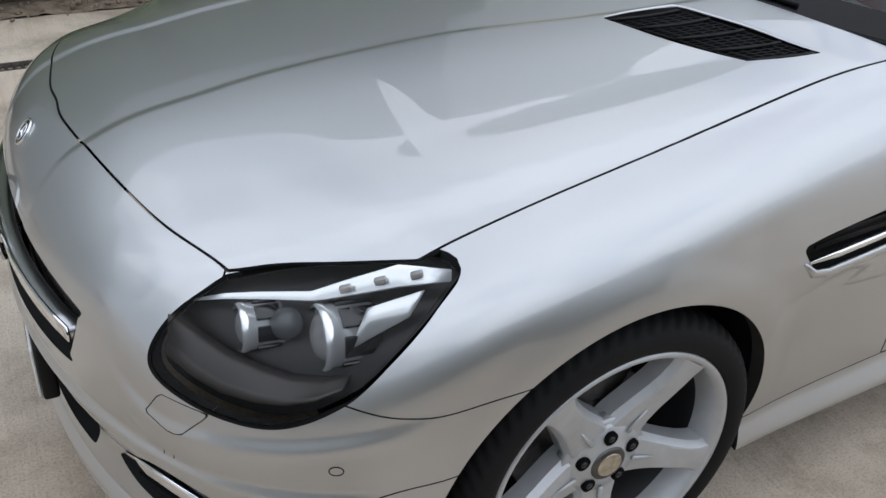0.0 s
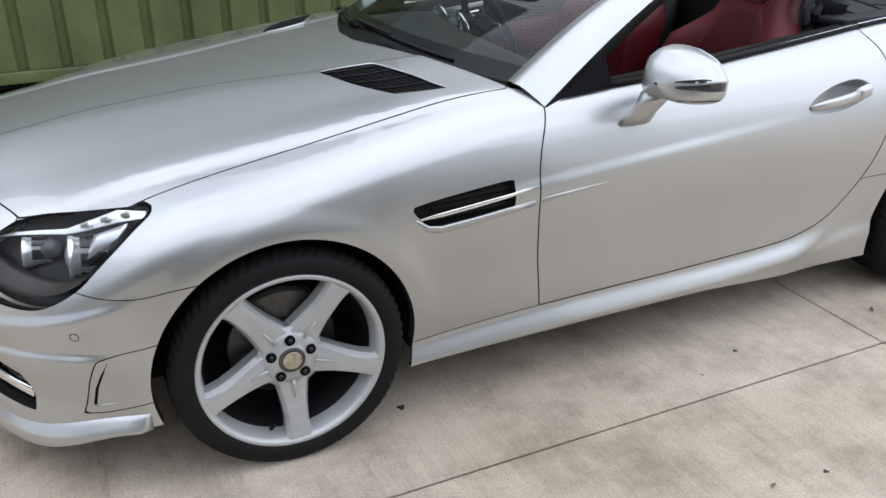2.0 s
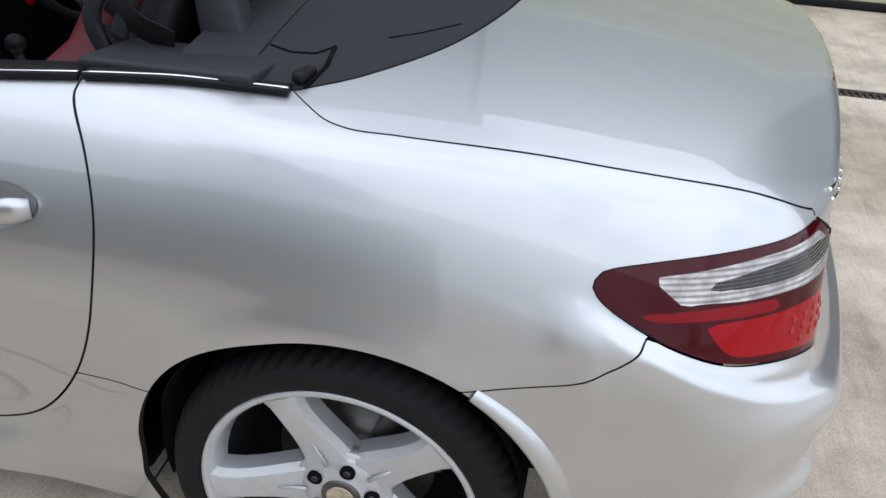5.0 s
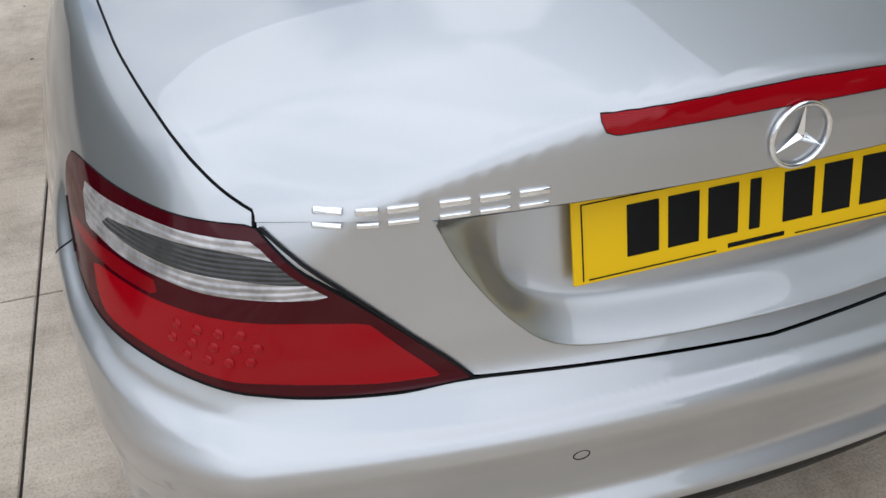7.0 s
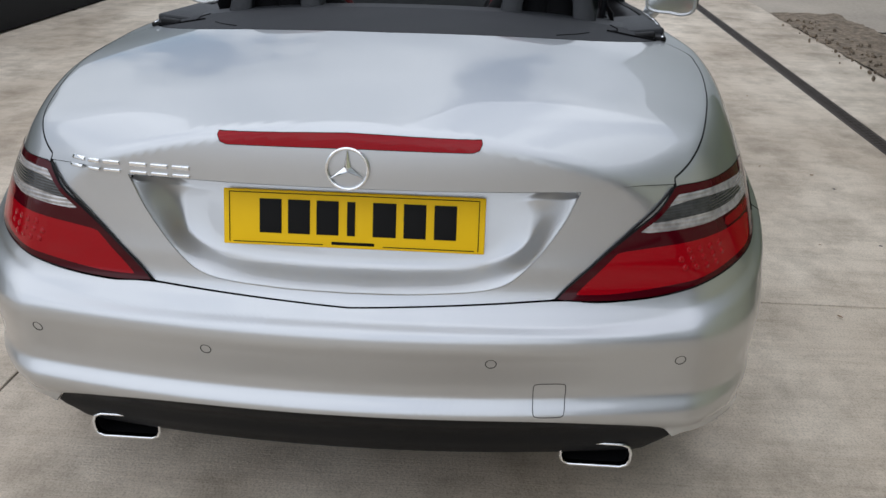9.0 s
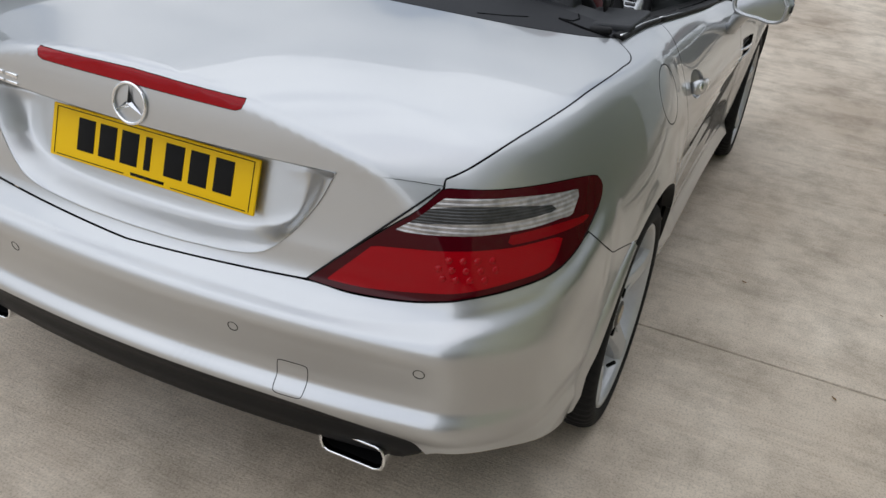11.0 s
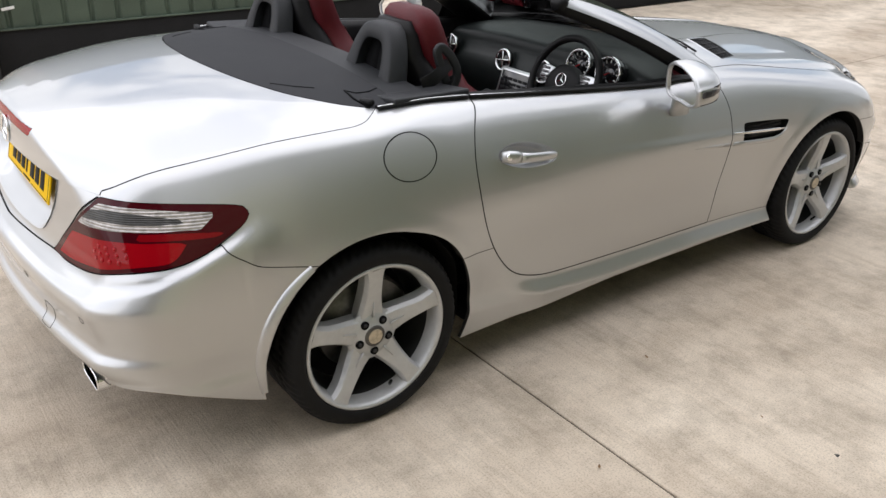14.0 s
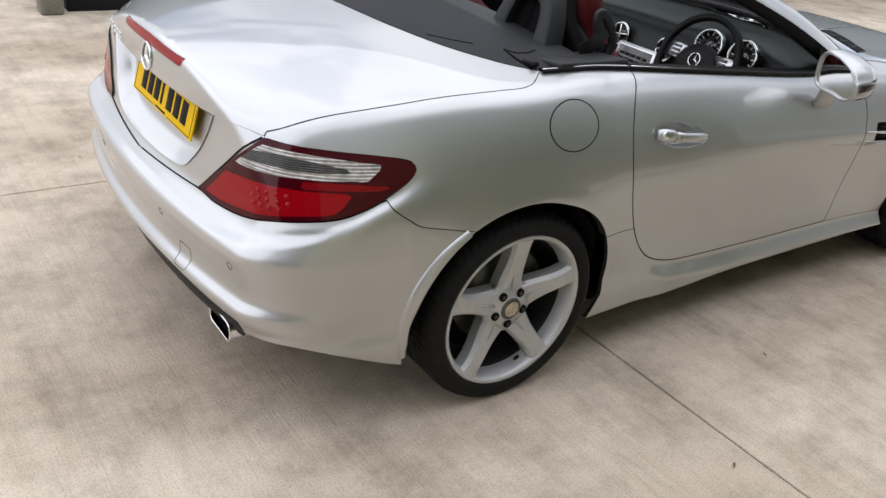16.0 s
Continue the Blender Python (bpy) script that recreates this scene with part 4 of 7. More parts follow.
in_fog = nose_region([(-1.985, 0.454, 0.274), (-1.965, 0.545, 0.350), (-1.945, 0.615, 0.388), (-1.904, 0.681, 0.381), (-1.864, 0.725, 0.357), (-1.853, 0.730, 0.297), (-1.851, 0.722, 0.245), (-1.895, 0.661, 0.245), (-1.94, 0.585, 0.245), (-1.965, 0.510, 0.252)], sharp=(0, 4, 6))
in_washer = nose_region([(-1.938, 0.624, 0.512), (-1.925, 0.648, 0.552), (-1.868, 0.716, 0.546), (-1.875, 0.710, 0.535), (-1.90, 0.682, 0.498), (-1.915, 0.662, 0.497)], sharp=(0, 1, 2, 4))
in_marker = nose_region([(-1.689, 0.86, 0.419), (-1.63, 0.876, 0.434), (-1.52, 0.893, 0.455), (-1.54, 0.87, 0.285), (-1.674, 0.838, 0.261), (-1.739, 0.807, 0.254), (-1.711, 0.837, 0.352)], sharp=(0, 2, 3, 5))
grille_piece, front_mesh = cut(in_grille, front_mesh)
lower_piece, front_mesh = cut(in_lower, front_mesh)
fog_piece, front_mesh = cut(in_fog, front_mesh)
washer_piece, front_mesh = cut(in_washer, front_mesh, 0.0008)
marker_piece, front_mesh = cut(in_marker, front_mesh, 0.0014)
front_bumper = panel("front_bumper", *front_mesh, paint, car, both=True, depth=0.03)
rows = []
for u in np.linspace(-0.972, 0.972, 81):
    way = np.array([-math.cos(u), abs(math.sin(u)), 0.0])

    p0 = cast(np.array([-1.0, 0.0, 0.245]), way)
    n0 = body_normal(p0) * (1, 1, 0)
    n0 = n0 / np.linalg.norm(n0)

    def lip_point(z, out):
        p = p0 + n0 * (out if out < 0 else out * (1 - 0.8 * float(ramp(abs(u), 0.945, 0.972))))
        return (p[0], math.copysign(p[1], u), z)
    x0 = cast(np.array([-1.0, 0.0, 0.22]), way)[0]
    zt, zb = float(lip_height(x0)), float(keel(np.array(x0), np.array(0.0)))
    rows.append([lip_point(zt + 0.002, -0.003), lip_point(zt, 0.001), lip_point(zt - 0.012, 0.008), lip_point(zt - 0.030, 0.021), lip_point(zt - 0.036, 0.023), lip_point(zb + 0.004, 0.021), lip_point(zb, 0.017), lip_point(zb + 0.002, -0.03)])
part("front_splitter", loft(rows, caps=True), paint, front_bumper)
grille = panel("grille", *grille_piece, gloss_black, car, both=True, lift=-0.045, depth=0.0)
panel("lower_intake", *lower_piece, black_plastic, front_bumper, both=True, lift=-0.045, depth=0.0)
for s in (1, -1):
    fog = panel("fog_intake", *fog_piece, gloss_black, car, side=s, lift=-0.05, depth=0.0)
    panel("washer_cover", *washer_piece, paint, front_bumper, side=s)
    marker = panel("side_marker", *marker_piece, paint, car, side=s)
    # dark strip laid on the panel for the shade along its recess
    pts = [on_side(x, z, -0.0005, s) for x, z in ((-1.664, 0.412), (-1.682, 0.375), (-1.697, 0.335), (-1.708, 0.282))]
    part("marker_shade_strip", sweep(pts, rect_section(0.007, 0.004, 0.001), up=(0, 1, 0), scale=[0.3, 0.8, 1, 1]), dark, marker, "dark strip for the shaded recess edge")
    pts = [on_side(x, z, -0.001, s) for x, z in ((-1.708, 0.279), (-1.685, 0.281), (-1.64, 0.288))]
    part("marker_lip", sweep(pts, rect_section(0.010, 0.008, 0.003), up=(0, 1, 0), scale=[1, 0.8, 0.1]), paint, marker)
    pts = [on_nose(s * y, z, -0.012) for y, z in ((0.468, 0.280), (0.53, 0.292), (0.60, 0.298), (0.66, 0.294), (0.716, 0.288))]
    part("running_lamp", sweep(pts, rect_section(0.022, 0.030)), chrome, fog, "chrome daytime running lamp bar")
    pts = [on_nose(s * y, z, -0.022) for y, z in ((0.475, 0.255), (0.54, 0.252), (0.62, 0.252), (0.70, 0.256))]
    part("fog_slat", sweep(pts, rect_section(0.020, 0.006)), black_plastic, fog)
    for y, z in ((0.852, 0.487), (0.655, 0.437)):
        p = on_nose(s * y, z, -0.0014) if y < 0.8 else on_side(-1.722, z, -0.0014, s)
        part("parking_sensor", disc(p, normal_at(p), 0.0095, 0.002, 24, 0.001), paint, front_bumper)
        part("sensor_ring", ring_tube(p + normal_at(p) * 0.0012, normal_at(p), 0.0106, 0.0011, 28, 6), seal_rubber, front_bumper)
    for z in (0.60, 0.49):
        pts = [on_nose(s * y, z + 0.012 * (0.45 - y), -0.03) for y in (0.06, 0.15, 0.25, 0.35, 0.42)]
        part("grille_slat", sweep(pts, rect_section(0.012, 0.010)), black_plastic, grille)
pts = [on_nose(y, 0.552, -0.010) for y in np.linspace(-0.445, 0.445, 19)]
part("grille_bar", sweep(pts, rect_section(0.03, 0.026)), satin, grille, "satin silver grille bar")
pts = [on_nose(y, 0.552, 0.004) for y in np.linspace(-0.445, 0.445, 19)]
part("grille_bar_edge", sweep(pts, rect_section(0.006, 0.030)), chrome, grille)
gp = on_nose(0, 0.555, 0.012)
star_badge(gp, (-1, 0, 0), 0.085, car, chrome, 0.009)
for z in (0.375, 0.33, 0.285):
    pts = [on_nose(y, z, -0.028) for y in np.linspace(-0.37, 0.37, 13)]
    part("intake_slat", sweep(pts, rect_section(0.012, 0.012)), black_plastic, front_bumper)
carrier = part("plate_carrier", rbox((0.03, 0.54, 0.125), 0.006, pose(-2.072, 0, 0.350, 0, 2, 0)), black_plastic, front_bumper)
fplate_m = pose(-2.091, 0, 0.348, 0, 2, 0)
fplate = part("number_plate", rbox((0.006, 0.520, 0.111), 0.0025, fplate_m), plate_white, car, "white front number plate with plain bars")
for y, w in ((-0.165, 0.044), (-0.108, 0.044), (-0.051, 0.044), (-0.004, 0.016), (0.062, 0.046), (0.122, 0.044), (0.182, 0.044)):
    part("plate_bar", rbox((0.002, w, 0.068), 0.0008, fplate_m @ pose(-0.0036, y, 0.004)), ink, fplate)
bp_ = on_top(-2.012, 0.0, 0.002)
bn_ = normal_at(bp_)
badge = part("bonnet_badge", disc(bp_, bn_, 0.026, 0.004, 32, 0.002), gloss_black, car)
part("badge_rim", ring_tube(bp_, bn_, 0.026, 0.003, 32, 8), chrome, badge)
star_badge(bp_ + bn_ * 0.0025, bn_, 0.017, car, chrome, 0.0016)

# side panels, left and right alike
in_vent = side_region([(-0.876, 0.664), (-0.855, 0.676), (-0.72, 0.689), (-0.592, 0.698), (-0.580, 0.690), (-0.580, 0.632), (-0.595, 0.622), (-0.70, 0.610), (-0.80, 0.603), (-0.83, 0.612)], sharp=())
vent_side, fender_mesh = cut(in_vent, fender_mesh)
hand_loop = rounded([(0.480, 0.768), (0.52, 0.800), (0.60, 0.826), (0.68, 0.834), (0.735, 0.818), (0.738, 0.790), (0.70, 0.768), (0.62, 0.746), (0.53, 0.742), (0.49, 0.750)], n=5)


def in_handle(p):
    return np.minimum(inside(p[:, 0], p[:, 2], hand_loop), p[:, 1] - 0.3)


_, door_mesh = cut(in_handle, door_mesh, gap=0.0)


def in_flap(p):
    d = (np.hypot((p[:, 0] - 1.077) / 0.0945, (p[:, 2] - 0.8645) / 0.0665) - 1) * 0.075
    return np.minimum(-d, p[:, 1] - 0.3)


flap_piece, quarter_flap = cut(in_flap, quarter_mesh, 0.0018)
# window line along the cabin opening
belt = curve((-0.42, 0.745), (-0.2, 0.752), (0.0, 0.752), (0.4, 0.742), (0.77, 0.722), (1.105, 0.698))
doors = {}
for s in (1, -1):
    door = doors[s] = panel("door", *door_mesh, paint, car, side=s, depth=0.05)
    panel("sill", *sill_mesh, paint, car, side=s)
    fender = panel("front_fender", *fender_mesh, paint, car, side=s, depth=0.03)
    if s > 0:
        quarter = panel("rear_fender", *quarter_flap, paint, car, side=s, depth=0.03)
        panel("fuel_flap", *flap_piece, paint, quarter, side=s, label="round silver fuel flap")
    else:
        quarter = panel("rear_fender", *quarter_mesh, paint, car, side=s, depth=0.03)
    # side vent with chrome fin
    grid = panel("side_vent", *vent_side, black_plastic, car, side=s, lift=-0.022, depth=0.0, label="black side vent with chrome fin")
    for dz in (0.022, 0.008, -0.022):
        pts = [on_side(x, 0.655 + 0.02 * (x + 0.7) + dz, -0.012, s) for x in (-0.84, -0.75, -0.66, -0.585)]
        part("vent_slat", sweep(pts, rect_section(0.010, 0.004), up=(0, 1, 0)), black_plastic, grid)
    pts = [on_side(x, z, o, s) for x, z, o in ((-0.862, 0.640, 0.000), (-0.80, 0.646, 0.006), (-0.70, 0.654, 0.008), (-0.60, 0.662, 0.007), (-0.55, 0.667, 0.003), (-0.508, 0.671, 0.001))]
    part("vent_fin", sweep(pts, rect_section(0.012, 0.010), up=(0, 1, 0), scale=[0.5, 1, 1, 0.9, 0.6, 0.25]), chrome, grid, "chrome fin")
    # lip under the vent running on into the door
    pts = [on_side(x, z, 0.0, s) for x, z in ((-0.875, 0.640), (-0.84, 0.610), (-0.80, 0.600), (-0.70, 0.606), (-0.60, 0.616), (-0.515, 0.624))]
    part("vent_lip", sweep(pts, disc_section(0.011, 10, 0.5), up=(0, 1, 0), scale=[0.3, 0.8, 1, 0.95, 0.9, 0.8]), paint, fender)
    pts = [on_side(x, z, -0.001, s) for x, z in ((-0.490, 0.627), (-0.42, 0.634), (-0.33, 0.642), (-0.22, 0.651))]
    part("door_crease", sweep(pts, disc_section(0.010, 10, 0.5), up=(0, 1, 0), scale=[0.85, 0.75, 0.45, 0.05]), paint, door)
    # door handle in its dish
    rim = [on_side(x, z, 0.0, s) for x, z in hand_loop]
    bowl(rim, 0.034, paint, door, "handle_dish", inner=0.66)
    pts = [on_side(x, z, o, s) for x, z, o in ((0.484, 0.765, 0.000), (0.50, 0.767, 0.009), (0.53, 0.770, 0.015), (0.58, 0.774, 0.018), (0.63, 0.780, 0.018), (0.662, 0.785, 0.017))]
    part("door_handle", sweep(pts, rect_section(0.040, 0.026, 0.011), up=(0, 1, 0), scale=[0.35, 0.55, 0.72, 0.78, 0.8, 0.9]), paint, door, "body-coloured pull handle")
    pts = [on_side(x, z, o, s) for x, z, o in ((0.6635, 0.786, 0.014), (0.68, 0.790, 0.017), (0.71, 0.796, 0.015), (0.730, 0.800, 0.004))]
    part("handle_end", sweep(pts, rect_section(0.042, 0.028, 0.012), up=(0, 1, 0), scale=[0.93, 1.02, 1.0, 0.8]), paint, door)
    if s > 0:
        c0 = on_side(0.712, 0.797, 0.022, s)
        part("key_boss", disc(c0, normal_at(c0), 0.015, 0.012, 28, 0.003), chrome, door)
    # window rubber and bright strip, split at the door's rear edge
    for x0, x1, owner in ((-0.40, 0.766, door), (0.775, 1.100, quarter)):
        xs = np.linspace(x0, x1, 24)
        pts = [on_top(x, s * (float(belt(x)) + 0.005), 0.003) for x in xs]
        part("window_rubber", sweep(pts, rect_section(0.030, 0.012)), seal_rubber, owner)
        pts = [on_top(x, s * (float(belt(x)) + 0.009), 0.009) for x in xs]
        part("bright_strip", sweep(pts, rect_section(0.006, 0.006)), chrome, owner, "chrome waist strip")

# ---- lamps ----
in_white = tail_region([(1.917, 0.624, 0.831), (1.874, 0.689, 0.831), (1.805, 0.748, 0.826), (1.676, 0.806, 0.812), (1.679, 0.809, 0.805), (1.722, 0.812, 0.773), (1.758, 0.800, 0.776), (1.820, 0.767, 0.773), (1.903, 0.694, 0.771), (1.942, 0.624, 0.768), (1.962, 0.554, 0.763)], sharp=(0, 3, 5, 10))
in_smoke = tail_region([(1.938, 0.604, 0.812), (1.902, 0.664, 0.819), (1.845, 0.726, 0.815), (1.773, 0.777, 0.804), (1.748, 0.789, 0.801), (1.761, 0.789, 0.792), (1.777, 0.782, 0.791), (1.851, 0.733, 0.789), (1.916, 0.665, 0.790), (1.955, 0.574, 0.784)], sharp=(0, 4, 9))
in_red = tail_region([(1.971, 0.519, 0.726), (1.948, 0.629, 0.740), (1.916, 0.695, 0.745), (1.862, 0.745, 0.745), (1.788, 0.795, 0.747), (1.762, 0.813, 0.743), (1.790, 0.813, 0.710), (1.816, 0.802, 0.695), (1.877, 0.762, 0.685), (1.931, 0.705, 0.672), (1.968, 0.608, 0.654), (1.984, 0.516, 0.643), (1.994, 0.440, 0.642)], sharp=(0, 5, 12))
in_reflex = tail_region([(1.865, 0.736, 0.766), (1.782, 0.789, 0.769), (1.658, 0.835, 0.763), (1.685, 0.834, 0.752), (1.788, 0.797, 0.752), (1.869, 0.741, 0.749)], sharp=(0, 2, 3, 5))
white_piece, tail_rest = cut(in_white, tail_mesh, 0.0)
smoke_piece, white_piece = cut(in_smoke, white_piece, 0.0)
red_piece, tail_rest = cut(in_red, tail_rest, 0.0)
reflex_piece, tail_rest = cut(in_reflex, tail_rest, 0.0)
for s in (1, -1):
    lamp = panel("tail_lamp", *tail_rest, dark_red_lens, car, side=s, lift=0.001, label="red tail lamp with a clear band")
    panel("reversing_lens", *white_piece, tail_clear, lamp, side=s, depth=0.002, lift=0.001, label="ribbed clear lens band")
    panel("smoked_lens", *smoke_piece, tail_smoke, lamp, side=s, depth=0.002, lift=0.001)
    panel("red_lens", *red_piece, red_lens, lamp, side=s, depth=0.002, lift=0.001, label="bright red lens")
    panel("reflector", *reflex_piece, reflex_red, lamp, side=s, depth=0.002, lift=0.001, label="vivid red reflector strip")
    # small lamps behind the red lens
    for row_z, ys_led in ((0.692, (0.655, 0.678, 0.700, 0.722)), (0.709, (0.645, 0.668, 0.691, 0.713, 0.734)), (0.726, (0.660, 0.683, 0.705, 0.726))):
        for y in ys_led:
            p = on_tail(s * y, row_z, 0.0012)
            part("lamp_dot", disc(p, normal_at(p), 0.0070, 0.0012, 14, 0.0008), lamp_red, lamp)
    # dark rubber line round the lamp
    line_on([on_tail(s * (0.6185 - 0.2155 * k / 12), 0.8455 - 0.2115 * k / 12, -0.0005) for k in range(13)], seal_rubber, lamp, 0.0022, "lamp_seal")
    line_on([Vector((p.x, p.y * s, p.z)) for p in [on_side(x, z, 0.001) for x, z in ((1.625, 0.765), (1.655, 0.748), (1.70, 0.724))]], seal_rubber, lamp, 0.0015, "lamp_seal")

for s in (1, -1):
    back = lamp_mesh[0] - np.array((-0.5, 0.6, 0.3)) * 0.062
    back = back.mean(0) + (back - back.mean(0)) * 1.03
    inner = link("headlamp", back * (1, s, 1), [k[::s] for k in lamp_mesh[1]], housing_black, car, "headlamp with dark housing and chrome projectors")
    panel("lamp_cover", *lamp_mesh, lamp_glass, inner, side=s, depth=0.004, lift=0.001, label="clear lamp cover")
    low_edge = [(-1.908, 0.630, 0.606, 0.058), (-1.880, 0.670, 0.582, 0.054), (-1.85, 0.705, 0.568, 0.047), (-1.81, 0.740, 0.562, 0.037), (-1.775, 0.768, 0.566, 0.026), (-1.735, 0.790, 0.578, 0.014), (-1.70, 0.806, 0.598, 0.005)]
    sunk = Vector((0.6, -0.6 * s, -0.1))
    rows_ = []
    for x, y, z, h in low_edge:
        p = Vector((x, y * s, z))
        rows_.append([p + sunk * 0.010, p + sunk * 0.020 + Vector((0, 0, h * 0.30)), p + sunk * 0.024 + Vector((0, 0, h * 0.36)), p + sunk * 0.036 + Vector((0, 0, h)), p + sunk * 0.060 + Vector((0, 0, h + 0.004))])
    part("lower_trim", loft(rows_, thick=0.002), trim_brown, inner, "brown-grey lower trim of the lamp")
    face = Vector((-0.99, -0.05 * s, 0.10)).normalized()
    for (x, y, z), r, deep in (((-1.803, 0.676, 0.652), 0.036, 0.050), ((-1.705, 0.744, 0.650), 0.048, 0.080)):
        c0 = Vector((x, y * s, z)) - Vector((-0.5, 0.6 * s, 0.4)) * 0.036
        q = face.to_track_quat("Y", "Z").to_matrix().to_4x4()
        v, f = lathe_y([(r * 0.98, 0.014), (r * 1.06, 0.011), (r * 1.06, 0.004), (r * 1.01, 0.0), (r * 0.97, -deep), (r * 0.87, -deep), (r * 0.92, 0.006), (r * 0.76, 0.0)], 36)
        link("projector_bezel", [Matrix.Translation(c0) @ q @ Vector(k) for k in v], f, lamp_silver, inner, "bright silver projector bezel")
        for k in range(7):
            a = radians(360 / 7 * k + 12)
            part("bezel_window", rbox((r * 0.66, deep * 0.72, 0.006), 0.001, Matrix.Translation(c0) @ q @ pose(r * 1.0 * math.cos(a), -deep * 0.52, r * 1.0 * math.sin(a), 0, 90 - math.degrees(a), 0)), gloss_black, inner)
        bm = bmesh.new()
        bmesh.ops.create_uvsphere(bm, u_segments=24, v_segments=12, radius=r * 0.80, matrix=Matrix.Translation(c0) @ q @ Matrix.Diagonal((1, 0.6, 1, 1)))
        part("projector_lens", bm, clear_lens, inner)
    bm = bmesh.new()
    bmesh.ops.create_uvsphere(bm, u_segments=24, v_segments=12, radius=0.025, matrix=Matrix.Translation(Vector((-1.758, 0.712 * s, 0.655)) + sunk * 0.04))
    part("inner_lens", bm, lens_grey, inner)
    # bright reflector plate behind the outer projector
    rows_ = []
    for k in range(7):
        t_ = k / 6
        p = Vector((-1.655, 0.778 * s, 0.700)).lerp(Vector((-1.578, 0.806 * s, 0.728)), t_) + sunk * 0.030
        rows_.append([p, p + Vector((-0.012, 0.004 * s, -0.022 * (1 - 0.3 * t_))), p + Vector((-0.030, 0.012 * s, -0.055 * (1 - 0.45 * t_)))])
    part("reflector_plate", loft(rows_, thick=0.002), lamp_silver, inner)
    # bright brow with small lamps
    brow = [(-1.856, 0.604, 0.674), (-1.81, 0.628, 0.683), (-1.77, 0.652, 0.688), (-1.70, 0.695, 0.694), (-1.64, 0.722, 0.712), (-1.585, 0.752, 0.733), (-1.524, 0.796, 0.744)]
    pts = [Vector((x, y * s, z)) - Vector((-0.5, 0.6 * s, 0.5)) * 0.012 for x, y, z in brow]
    part("brow_strip", sweep(pts, rect_section(0.030, 0.008), up=(-0.4, 0.6 * s, 0.7), scale=[0.1, 0.3, 0.38, 0.5, 0.9, 1.15, 0.6]), lamp_silver, inner, "bright brow strip")
    for x, y, z in ((-1.655, 0.722, 0.712), (-1.61, 0.744, 0.727), (-1.565, 0.770, 0.741)):
        part("brow_lamp", rbox((0.018, 0.010, 0.010), 0.002, Matrix.Translation(Vector((x, y * s, z)) - Vector((-0.5, 0.6 * s, 0.5)) * 0.004) @ pose(0, 0, 0, 0, -20, 30 * s)), clear_lens, inner)

# ---- wheels ----


